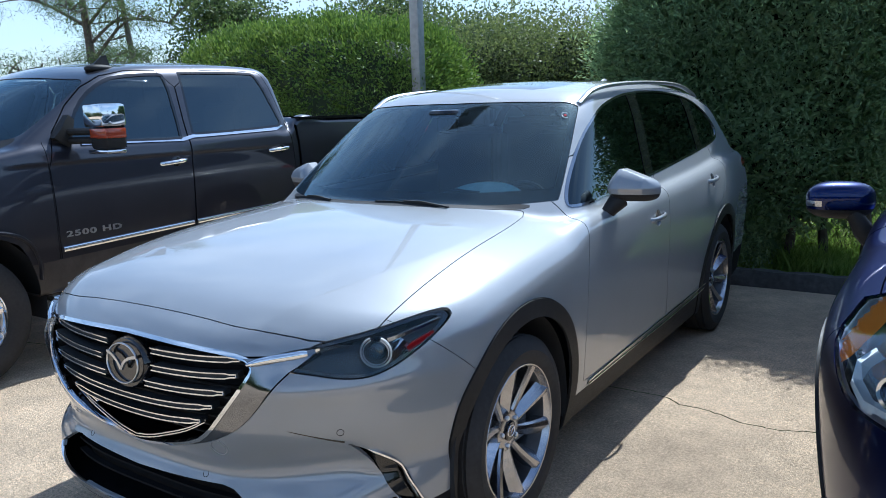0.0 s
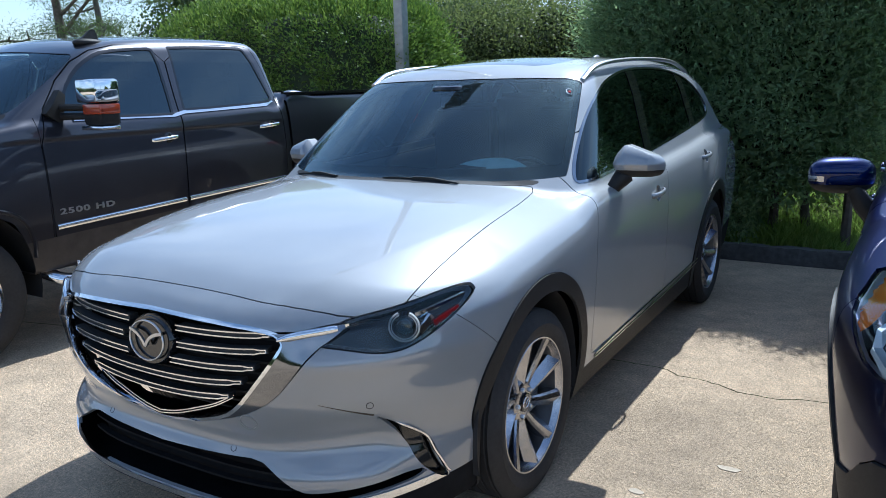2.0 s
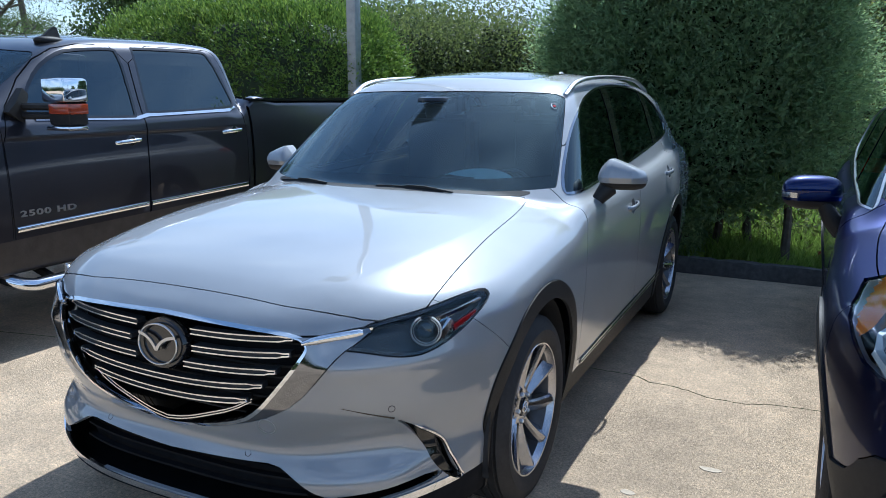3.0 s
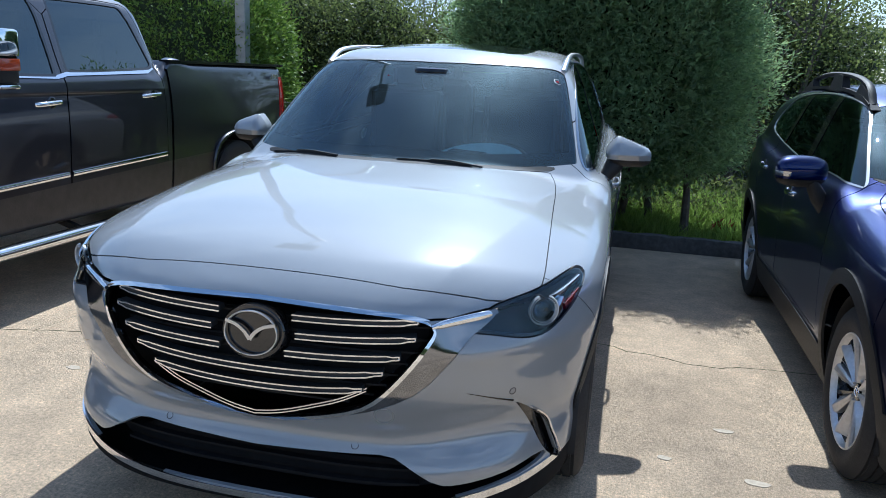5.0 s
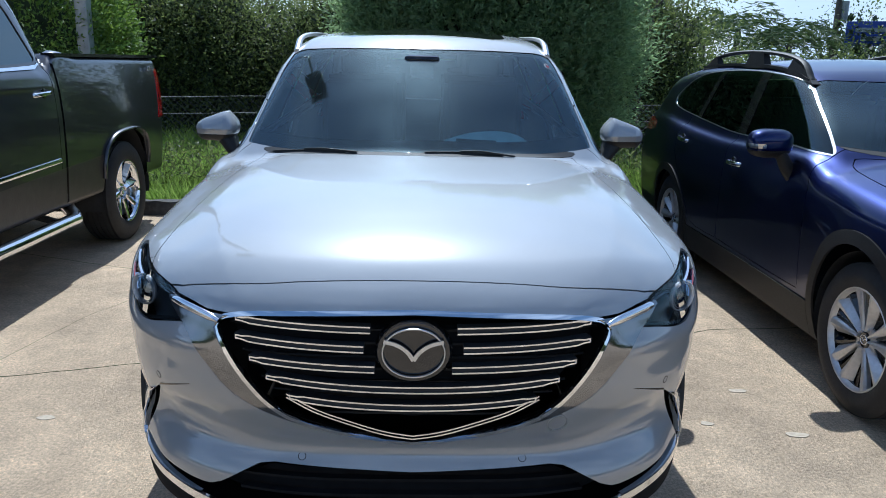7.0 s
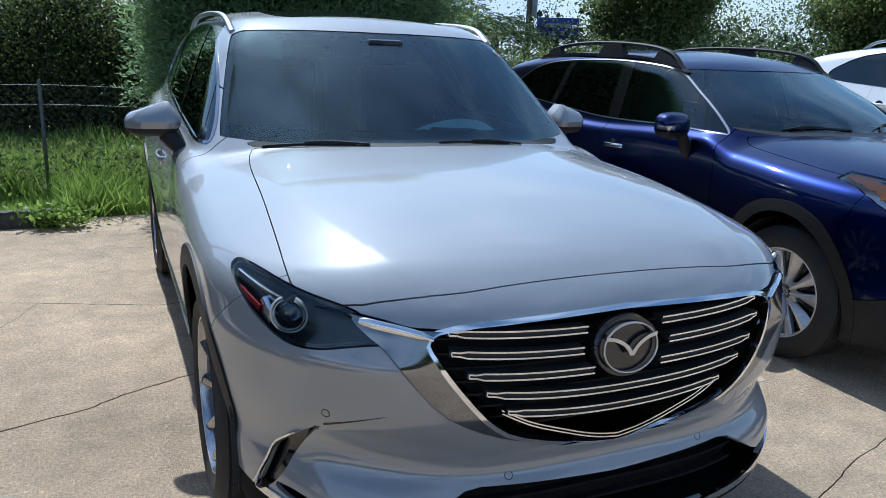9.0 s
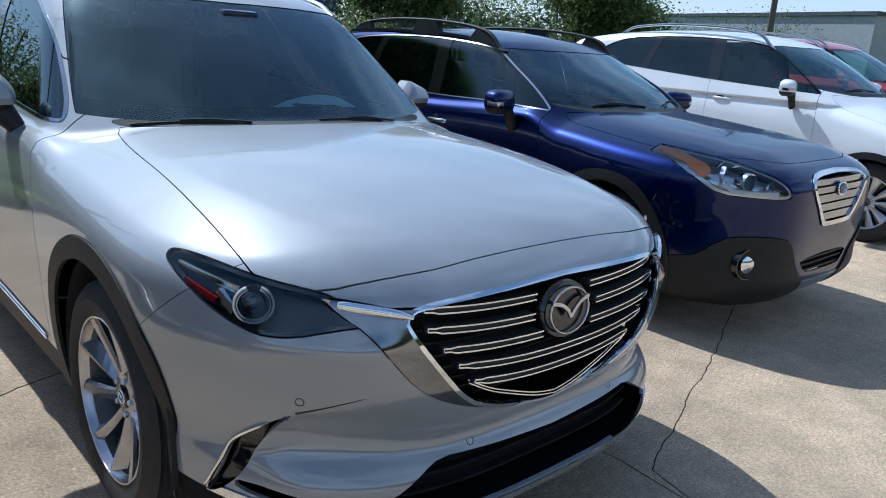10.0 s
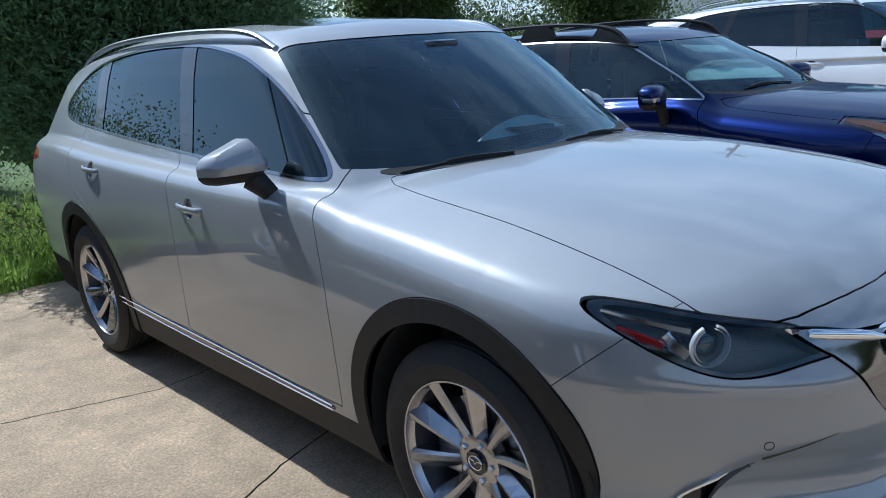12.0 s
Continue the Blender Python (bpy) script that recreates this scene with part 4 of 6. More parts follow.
    for sg in (1, -1):
        bm = bmesh.new(); sweep(bm, [(sg * x, fy(x, z) + .001, z) for x, z in [(.60 + .158 * u, .657 - .060 * u ** 1.25) for u in np.linspace(0, 1, 9)]], [.0004 + .0024 * u for u in np.linspace(0, 1, 9)])
        part("bumper_crease", bm, GLOSSBLACK, root)
    b.mesh("intake_backing", *intake, PIT, 0, .10, root, "")
    for z in (.33, .375, .42):
        bm = bmesh.new(); sweep(bm, [(x, fy(x, z) + .07, z) for x in np.linspace(-.5, .5, 24)], .012, .004)
        part("intake_bar", bm, PIT, root)
    bm = bmesh.new()
    p0 = Vector((.405, fy(.405, .572), .572)); g_ = gradient(F, np.array([list(p0)]))[0]
    lathe(bm, [(-.004, .030), (.0006, .0295), (.0006, .0275), (-.003, .0272)], axis="z", seg=36)
    bmesh.ops.transform(bm, matrix=Matrix.Translation(p0) @ Vector(g_).to_track_quat('Z', 'Y').to_matrix().to_4x4(), verts=bm.verts)
    part("tow_cover", bm, SATIN, root)
    # wheels
    for y in (1.01, 3.94):
        for sg in (1, -1):
            wheel(root, (sg * .845, y, .372), sg, .372, .262, .25, "ten", ALLOY, ALLOY_DARK, GLOSSBLACK, "")
            wheel_well(root, y, HZ, .445, .58, .945, sg)
    # mirrors
    for sg in (1, -1):
        def G(x, y, z, sg=sg):
            u, y, z = np.abs(x) - .013, y - .19, z + .033
            top = z - (1.318 - .36 * np.maximum(u - .97, 0) - 1.1 * np.maximum(.955 - u, 0) - .5 * np.maximum(1.79 - y, 0))
            foot = (1.170 + .12 * np.maximum(u - 1.08, 0) + .25 * np.maximum(.99 - u, 0)) - z
            ahead = 1.725 + .38 * np.abs(z - 1.235) + .30 * np.maximum(u - .97, 0) + 1.6 * np.maximum(u - 1.07, 0) ** 1.3 - y
            return smax(smax(smax(top, foot, .022), smax(ahead, np.maximum(.905 + .25 * (1.24 - z) - u, u - 1.132), .045), .04), y - 1.865, .012)
        m = mirror(root, G, (min(sg * .87, sg * 1.18), 1.84, 1.09), (max(sg * .87, sg * 1.18), 2.10, 1.33), SILVER, lambda V: V[:, 2] - 1.172 + .02 * (np.abs(V[:, 0]) - 1.01), glass_y=2.052,
                   stalk=([(sg * .915, 1.93, 1.062), (sg * .938, 1.95, 1.10), (sg * .968, 1.99, 1.145)], [.020, .032, .05], [.03, .036, .045]))
    for sg in (1, -1):
        handle(root, side_at(F, 2.53, .985), 2.53, .985, sg, .20, SILVER, False)
        handle(root, side_at(F, 3.66, 1.075), 3.66, 1.075, sg, .20, SILVER, False)
        bm = bmesh.new()
        rail = [(sg * .655, 2.24, .0), (sg * .66, 2.42, .035), (sg * .655, 2.8, .045), (sg * .645, 3.4, .045), (sg * .63, 3.95, .04), (sg * .615, 4.35, .02), (sg * .605, 4.5, -.002)]
        sweep(bm, curved([(x, y, drop_on(F, abs(x), 1.2, 1.9, y) + h) for x, y, h in rail], 40), .016, .012, seg=8)
        part("roof_rail", bm, SATIN, root)
    fin = lambda x, y, z: smax(ellipsoid((0, 4.18, 1.68), (.035, .10, .085), 1.8)(x, y - .6 * (z - 1.68), z), 1.66 - z, .01)
    fb = Body(fin, root, (-.05, 4.02, 1.64), (.05, 4.42, 1.78), .008)
    fb.panel("antenna_fin", (fb.V, fb.T), SILVER, 0, both=False)
    zo = lambda x, y: drop_on(F, abs(x), 1.0, 1.6, y)
    wiper(root, (-.66, 1.545, 0), (-.32, 1.395, 0), zo)
    wiper(root, (.02, 1.372, 0), (.36, 1.402, 0), zo)
    # sticker in the corner of the glass
    n_ = gradient(F, np.array([[.642, 2.107, zo(.642, 2.107)]]))[0]
    M = Matrix.Translation((.642, 2.107, zo(.642, 2.107))) @ Vector(n_).to_track_quat('Z', 'Y').to_matrix().to_4x4()
    bm = bmesh.new(); sweep(bm, [M @ Vector((.016 * math.cos(t), .022 * math.sin(t), .001)) for t in [.6 + 4.6 * i / 14 for i in range(15)]], .0016); part("windscreen_mark", bm, WHITELENS, root, "white loop drawn on the glass")
    bm = bmesh.new(); lathe(bm, [(0, .008), (.002, .007)], axis="z", seg=14); bmesh.ops.transform(bm, matrix=M, verts=bm.verts); part("windscreen_sticker", bm, REDLENS, root, "small red sticker")
    # inside
    bm = bmesh.new(); block(bm, -.72, .72, 1.55, 2.05, .75, 1.085, .05); part("dashboard", bm, DARK, root)
    bm = bmesh.new()
    arch = curved([(-.05, 0, 1.10), (.06, 0, 1.165), (.20, 0, 1.22), (.36, 0, 1.24), (.48, 0, 1.22), (.55, 0, 1.165), (.58, 0, 1.10)], 20)
    rows_ = [[bm.verts.new((q.x + (1 - v) * .06 * (.27 - q.x), 1.58 + .30 * v, 1.07 + (q.z - 1.09) * (.25 + .75 * v ** .7))) for q in arch] for v in (0, .15, .35, .6, .85, 1, .97)]
    for v in rows_[-1]:
        v.co.z -= .03
    for p_, q_ in zip(rows_[:-1], rows_[1:]):
        for i in range(20):
            bm.faces.new((p_[i], p_[i + 1], q_[i + 1], q_[i]))
    part("instrument_hood", bm, TRIM, root, "pale grey instrument hood")
    bm = bmesh.new(); block(bm, .17, .36, 1.70, 1.83, 1.168, 1.186, .006); part("instrument_slot", bm, DARK, root)
    for sx in (.37, -.37):
        seat(root, sx, 2.55, .72)
        seat(root, sx, 3.45, .76)
    steering_wheel(root, .37, 2.12, 1.02)
    bm = bmesh.new(); block(bm, -.06, .06, 2.02, 2.05, 1.46, 1.53, .012); part("rear_view_mirror", bm, GLOSSBLACK, root)
    bm = bmesh.new(); block(bm, -.09, .09, 1.98, 2.12, 1.535, 1.575, .02); part("camera_housing", bm, GLOSSBLACK, root)
    bm = bmesh.new(); block(bm, -.80, .80, 1.3, 4.9, .30, .34); part("cabin_floor", bm, DARK, root)
    bm = bmesh.new(); block(bm, -.70, .70, 1.28, 1.36, .3, 1.0); part("firewall", bm, DARK, root)
    return root, F


suv, SUV_F = build_suv()


def seats_inside(root, xs, ys, z):
    for y in ys:
        for x in xs:
            seat(root, x, y, z)


def lift_front(root):
    """Raises bonnet, lamps, grille and mirrors of a wagon, fading out towards its doors and roof."""
    bpy.context.view_layer.update()
    for ob in root.children_recursive:
        if ob.type != 'MESH' or "wheel" in ob.name or (ob.parent and "wheel" in ob.parent.name):
            continue
        M = root.matrix_world.inverted() @ ob.matrix_world
        me = ob.data
        n = len(me.vertices)
        co = np.empty(3 * n); me.vertices.foreach_get("co", co); co = co.reshape(-1, 3)
        R, T = np.array(M.to_3x3()), np.array(M.translation)
        P = co @ R.T + T
        P[:, 2] += .055 * ease(P[:, 2], .50, .80) * (1 - ease(P[:, 2], 1.15, 1.45)) * (1 - ease(P[:, 1], 1.7, 2.9))
        me.vertices.foreach_set("co", ((P - T) @ R).ravel())
        me.update()


# ---- blue wagon, and the white and red cars beyond ----
def build_wagon(label, at, paint, k, full=True, step=.022, plates=True):
    """A five-door wagon with black cladding; k lifts its roof and waist."""
    root = thing("wagon" if full else "suv", label, "car", at)
    F = car_shape(
        nose=([.2, .3, .45, .6, .75, .85, .92, 1.0], [.09, .0, -.015, -.035, -.04, -.025, .02, .10]),
        side=([.22, .4, .6, .8, .95, 1.08, 1.2], [.86, .895, .912, .918, .905, .875, .82]),
        plan=([.3, .8, 1.3, 2.2, 3.4, 4.1, 4.85], [-.03, -.008, 0, 0, 0, -.02, -.08]),
        hood=([.12, .25, .5, .9, 1.3, 1.7, 2.2], [.93, .975, 1.015, 1.055 + k * .4, 1.085 + k * .7, 1.10 + k, 1.11 + k]),
        belt=([1.4, 2.5, 3.5, 4.2, 4.8], [1.06 + k, 1.075 + k, 1.11 + k, 1.15 + k, 1.17 + k]),
        roof=([1.85, 2.1, 2.5, 3.1, 3.9, 4.4, 4.8], [1.46 + k, 1.54 + k, 1.60 + k, 1.615 + k, 1.58 + k, 1.51 + k, 1.42 + k]),
        tail=([.3, .6, 1.0, 1.2, 1.6], [4.76, 4.80, 4.78, 4.68, 4.42 + k]),
        bow=(.44, 4.6), mirror_w=.92, screen=(1.22, 1.07 + k, 1.60, .24), house=(.845, .36, 1.05 + k, 1.45 + k), arches=((.85, .70, .045), (3.645, .75, .03)), edge=.31, edge_at=.5, crown=.02)
    b = Body(F, root, (-.96, -.10, .18), (.96, 4.83, 1.66 + k), step)
    panel = b.panel
    HZ = .36
    for y in (.90, 3.645):
        b.take(lambda V, y=y: np.where(np.abs(V[:, 0]) > .55, np.hypot(V[:, 1] - y, V[:, 2] - HZ) - .385, 9))
    fy = front_of(F, .95)
    # front
    gr = half((.14, .645), (.19, .655), (.345, .80), (.335, .845), (.255, .866), (.0, .874), rounds=1)
    frm = half((.15, .622), (.205, .634), (.374, .80), (.358, .856), (.27, .886), (.0, .895), rounds=1)
    opening = b.take(front(gr, .5))
    panel("grille_frame", b.take(front(frm, .5), .001), CHROME, .012, -.008, both=False)
    lamp = outline([(.765, .985), (.715, .957), (.655, .914), (.585, .866), (.545, .81), (.538, .770), (.62, .764), (.735, .768), (.834, .770), (.872, .822), (.887, .885), (.835, .945)], 1)
    lf = lambda V: np.maximum(front(lamp, .9)(V), V[:, 1] - .70)
    lens = b.take(lf, .002)
    low_in = half((.20, .372), (.27, .40), (.33, .462), (.0, .475))
    intake = b.take(front(low_in, .4))
    # cladding
    ring = lambda V: np.where((np.abs(V[:, 0]) > .6) & (V[:, 2] > .2), np.minimum(np.hypot(V[:, 1] - .90, V[:, 2] - HZ), np.hypot(V[:, 1] - 3.645, V[:, 2] - HZ)) - .445, 9)
    panel("arch_cladding", b.take(ring, .0015), PLASTIC, .012, -.008, split=2.3)
    fogp = outline([(.24, .20), (.24, .31), (.34, .40), (.42, .50), (.49, .582), (.60, .602), (.735, .604), (.81, .582), (.86, .455), (.98, .42), (.98, .20)], 1)
    panel("corner_cladding", b.take(front(fogp, .75), .0015), PLASTIC, .012, -.010)
    sill = lambda V: np.where((V[:, 1] > 1.1) & (V[:, 1] < 3.5), V[:, 2] - .40, 9)
    panel("sill_cladding", b.take(sill, .0015), PLASTIC, .012, -.008)
    panel("skid_plate", b.take(lambda V: np.where(V[:, 1] < .7, np.maximum(V[:, 2] - .325, np.abs(V[:, 0]) - .55), 9), .001), SATIN, .012, -.006, both=False)
    panel("lower_bumper", b.take(lambda V: np.where((V[:, 1] < .85) | (V[:, 1] > 3.7), V[:, 2] - np.where(V[:, 1] < 1, .26, .45), 9)), PLASTIC, .01, both=False, split=2.3)
    # glass
    dlo = outline([(1.50, 1.072 + k), (1.52, 1.092 + k), (1.68, 1.200 + k), (1.90, 1.352 + k), (2.06, 1.447 + k), (2.18, 1.486 + k), (2.4, 1.510 + k), (2.9, 1.532 + k), (3.5, 1.515 + k), (3.85, 1.47 + k), (4.14, 1.33 + k), (4.17, 1.27 + k), (4.08, 1.225 + k), (3.4, 1.175 + k), (2.5, 1.115 + k), (1.56, 1.075 + k), (1.51, 1.0715 + k)], 2)
    dz = flank(dlo, .4, 0, 1.0)
    b.cut_line(lambda V: dz(V) - .002)
    panel("window_trim", b.take(lambda V: np.abs(dz(V) - .002) - .0035), SATIN if full else GLOSSBLACK, .006, -.002)
    bl = lambda V, y0, y1: V[:, 1] - (y0 + (V[:, 2] - 1.15 - k) / .4 * (y1 - y0))
    fgl = b.take(lambda V: np.maximum(dz(V), bl(V, 2.52, 2.58)))
    bp = b.take(lambda V: np.maximum(dz(V), bl(V, 2.65, 2.71)))
    rgl = b.take(lambda V: np.maximum(dz(V), bl(V, 3.40, 3.30)))
    cp = b.take(lambda V: np.maximum(dz(V), bl(V, 3.48, 3.38)))
    panel("front_side_window", fgl, SIDEGLASS, 0, .004); panel("b_pillar", bp, GLOSSBLACK, 0, .001)
    panel("rear_side_window", rgl, TINT, 0, .004); panel("c_pillar", cp, GLOSSBLACK, 0, .001)
    panel("quarter_window", b.take(dz), TINT, 0, .004)
    ws = half((.15, 1.262), (.45, 1.335), (.66, 1.46), (.765, 1.545), (.77, 1.57), (.71, 1.84), (.635, 2.09), (.615, 2.11), (.45, 2.03), (.25, 1.97), (.0, 1.955), rounds=2)
    panel("windscreen", b.take(above(ws, 1.0), .002), SCREEN, 0, .003, both=False)
    cowl = half((.15, 1.215), (.45, 1.285), (.70, 1.46), (.765, 1.545), (.66, 1.47), (.45, 1.35), (.0, 1.275))
    panel("cowl", b.take(above(cowl, 1.0), .001), DARK, .01, both=False)
    panel("rear_window", b.take(lambda V: np.where((V[:, 1] > 4.2) & (V[:, 2] > 1.15 + k) & (V[:, 2] < 1.45 + k), np.abs(V[:, 0]) - .58, 9), .001), TINT, 0, .004, both=False)
    tl = outline([(4.30, 1.00), (4.35, 1.10), (4.9, 1.12), (4.9, .98)], 1)
    panel("tail_lamp", b.take(flank(tl, .42), .001), REDLENS, .01)
    bon = half((.30, .115), (.45, .15), (.60, .25), (.72, .40), (.79, .58), (.80, .75), (.79, 1.0), (.77, 1.25), (.735, 1.43), (.66, 1.40), (.45, 1.275), (.0, 1.205))
    panel("bonnet", b.take(above(bon, .86), .0025), paint, both=False)
    fdoor = outline([(1.50, 1.30 + k), (1.50, 1.06 + k), (1.44, .85), (1.45, .45), (1.47, .425), (2.60, .425), (2.62, .45), (2.58, .75), (2.60, 1.05 + k), (2.66, 1.53 + k), (2.3, 1.52 + k), (1.9, 1.40 + k)], 1)
    panel("front_door", b.take(flank(fdoor, .45), .0022), paint)
    rdoor = outline([(2.60, 1.05 + k), (2.58, .75), (2.62, .45), (2.65, .425), (3.15, .425), (3.20, .55), (3.40, .80), (3.58, .95), (3.60, 1.20 + k), (3.45, 1.54 + k), (2.66, 1.54 + k)], 1)
    panel("rear_door", b.take(flank(rdoor, .45), .0022), paint)
    panel("front_wing", b.take(lambda V: np.where((V[:, 1] < 1.62) & (V[:, 2] < 1.09 + k) & (np.abs(V[:, 0]) > .6), .50 + (.90 - V[:, 2]) * .4 - V[:, 1], 9), .0018), paint)
    panel("front_bumper", b.take(lambda V: V[:, 1] - .9), paint, both=False)
    panel("roof", b.take(lambda V: np.where(V[:, 2] > 1.2 + k, 1.38 + k - V[:, 2], 9)), paint, 0, both=False)
    panel("body_shell", (b.V, b.T), paint, .01, both=False)
    b.mesh("grille_backing", *opening, DARK, 0, .07, root, "")
    b.mesh("intake_backing", *intake, DARK, 0, .06, root, "")
    for i, z in enumerate((.668, .710, .753, .797, .838)):
        xe = min(.185 + .165 * (z - .645) / .155, .325)
        bm = bmesh.new(); sweep(bm, [(x, fy(x, z) + .018, z) for x in np.linspace(-xe, xe, 20)], .014, .019 if i == 2 else .0165)
        part("grille_bar", bm, BRIGHTDARK if full else PLASTIC, root)
    for z in (.385, .42, .452):
        bm = bmesh.new(); sweep(bm, [(x, fy(x, z) + .02, z) for x in np.linspace(-.40, .40, 16)], .012, .006)
        part("intake_bar", bm, PLASTIC, root)
    bad = new("badge"); bad.parent = root; bad.matrix_local = pose(0, fy(0, .79) - .004, .795, 84, 0, 0)
    bm = bmesh.new(); sweep(bm, [(.058 * math.cos(t), .034 * math.sin(t), 0) for t in [2 * math.pi * i / 32 for i in range(32)]], .006, .006, seg=6, closed=True); part("badge_ring", bm, CHROME, bad)
    bm = bmesh.new(); bmesh.ops.create_uvsphere(bm, u_segments=24, v_segments=8, radius=1, matrix=Matrix.Diagonal((.055, .031, .006, 1))); part("badge_face", bm, BLUE, bad)
    bm = bmesh.new()
    for x, y in ((-.025, .004), (.0, .012), (.012, -.008), (.028, .006), (-.006, -.014)):
        lathe(bm, [(0, .007), (.010, .002)], axis="z", seg=4, centre=(x, y, 0))
    part("badge_studs", bm, CHROME, bad)
    for sg in (1, -1):
        L = new("headlamp"); L.parent = root
        V, T = lens
        t = T[V[T][:, :, 0].mean(1) * sg > 0]
        b.mesh("lens", V, t, CLEAR, 0, .001, L, "")
        b.mesh("housing", V, t, LAMPGREY, 0, .06, L, "")
        c = cut(V, t, lambda W: inside(np.abs(W[:, 0]), W[:, 2], lamp) + .016)
        cc = c[0][c[1]].mean(1)
        b.mesh("lens_edge", c[0], c[1][inside(np.abs(cc[:, 0]), cc[:, 2], lamp) > -.016], SATIN, 0, .010, L, "")
        am = outline([(.95, 1.05), (.70, 1.02), (.745, .955), (.808, .908), (.862, .842), (.90, .82), (.95, .86)], 0)
        c = cut(V, t, lambda W: inside(np.abs(W[:, 0]), W[:, 2], am))
        cc = c[0][c[1]].mean(1)
        b.mesh("turn_signal", c[0], c[1][(inside(np.abs(cc[:, 0]), cc[:, 2], am) < 0) & (inside(np.abs(cc[:, 0]), cc[:, 2], lamp) < -.014)], AMBER, 0, .006, L, "amber corner lens")
        bm = bmesh.new(); sweep(bm, [(sg * x, fy(x, z) + .03, z) for x, z in ((.765, .900), (.800, .868), (.812, .825), (.78, .790), (.70, .786), (.60, .786))], .012, .013); part("light_guide", bm, WHITELENS, L)
        M = Matrix.Translation((sg * .715, fy(.715, .84) + .05, .842)) @ Vector((.3 * sg, -1, 0)).to_track_quat('Z', 'Y').to_matrix().to_4x4()
        bm = bmesh.new(); lathe(bm, [(-.05, .048), (.014, .046), (.012, .038), (-.01, .034)], axis="z", seg=28); bmesh.ops.transform(bm, matrix=M, verts=bm.verts); part("lamp_ring", bm, REFLECTOR, L)
        bm = bmesh.new(); bmesh.ops.create_uvsphere(bm, u_segments=20, v_segments=10, radius=1, matrix=M @ Matrix.Diagonal((.034, .034, .022, 1))); part("projector", bm, LENS, L)
        bm = bmesh.new(); bmesh.ops.create_uvsphere(bm, u_segments=20, v_segments=10, radius=1, matrix=Matrix.Translation((sg * .625, fy(.625, .82) + .045, .820)) @ Matrix.Diagonal((.045, .012, .03, 1))); part("high_beam", bm, REFLECTOR, L)
        f = new("fog_lamp"); f.parent = root
        M = Matrix.Translation((sg * .70, fy(.70, .462) - .004, .462)) @ Vector((.35 * sg, -1, 0)).to_track_quat('Z', 'Y').to_matrix().to_4x4()
        bm = bmesh.new(); lathe(bm, [(-.02, .09), (.012, .085), (.012, .078), (-.03, .058), (-.03, .001)], axis="z", seg=32, cap=False); bmesh.ops.transform(bm, matrix=M, verts=bm.verts); part("lamp_bowl", bm, GLOSSBLACK, f)
        bm = bmesh.new(); lathe(bm, [(-.03, .052), (.008, .050), (.018, .03), (.020, .0001)], axis="z", seg=28); bmesh.ops.transform(bm, matrix=M, verts=bm.verts); part("lamp_lens", bm, REFLECTOR, f)
        for y in (.90, 3.645):
            wheel(root, (sg * .785, y, .355), sg, .355, .238, .225, "five_split", MACHINED, GLOSSBLACK, GLOSSBLACK, "")
            wheel_well(root, y, HZ, .40, .52, .88, sg)
        zc = 1.105 + k
        G = lambda x, y, z, sg=sg: smax(ellipsoid((sg * 1.02, 1.72, zc), (.128, .09, .078), 2.8)(x, y + .25 * (np.abs(x) - 1.02), z), (y - 1.745), .02)
        mirror(root, G, (min(sg * .86, sg * 1.20), 1.53, zc - .13), (max(sg * .86, sg * 1.20), 1.84, zc + .13), paint, lambda V: V[:, 2] - zc + .035, glass_y=1.742,
               stalk=([(sg * .885, 1.70, zc - .17), (sg * .93, 1.69, zc - .12), (sg * .97, 1.69, zc - .05)], [.03, .03, .04], [.045, .04, .03]),
               signal=lambda V, sg=sg: np.maximum(np.maximum(1.08 - V[:, 0] * sg, np.abs(V[:, 2] - zc + .01) - .012), V[:, 1] - 1.70))
        handle(root, side_at(F, 2.43, .94 + k), 2.43, .94 + k, sg, .19, CHROME if full else paint, "dark")
        handle(root, side_at(F, 3.42, 1.01 + k), 3.42, 1.01 + k, sg, .19, CHROME if full else paint, "dark")
        # roof rack: a long bar on broad feet, open between
        R = new("roof_rail"); R.parent = root
        pts = [(sg * .635, 2.12, .005), (sg * .63, 2.28, .075), (sg * .62, 2.7, .088), (sg * .60, 3.3, .085), (sg * .585, 3.75, .06), (sg * .575, 3.92, .0)]
        P = [(x, y, drop_on(F, abs(x), 1.0, 1.9, y) + h) for x, y, h in pts]
        bm = bmesh.new(); sweep(bm, curved(P, 30), .022, .014, seg=8); part("rail_bar", bm, PLASTIC if full else SATIN, R)
        if full:
            for y0, y1, u0, u1 in ((2.11, 2.36, .015, .078), (2.80, 3.02, .087, .088), (3.66, 3.90, .070, .012)):
                bm = bmesh.new()
                ring_ = []
                for y, u, slant in ((y0, u0, -.05), ((y0 + y1) / 2, (u0 + u1) / 2 + .006, 0), (y1, u1, .07)):
                    x = sg * (.635 - .035 * (y - 2.12) / 1.8)
                    zz = drop_on(F, abs(x), 1.0, 1.9, y)
                    ring_.append([bm.verts.new(q) for q in ((x - .026, y + slant, zz - .01), (x - .018, y, zz + u), (x + .018, y, zz + u), (x + .026, y + slant, zz - .01))])
                for p_, q_ in zip(ring_[:-1], ring_[1:]):
                    for i in range(4):
                        bm.faces.new((p_[i], p_[(i + 1) % 4], q_[(i + 1) % 4], q_[i]))
                bm.faces.new(ring_[0]); bm.faces.new(ring_[-1])
                part("rail_foot", bm, PLASTIC, R, smooth=False)
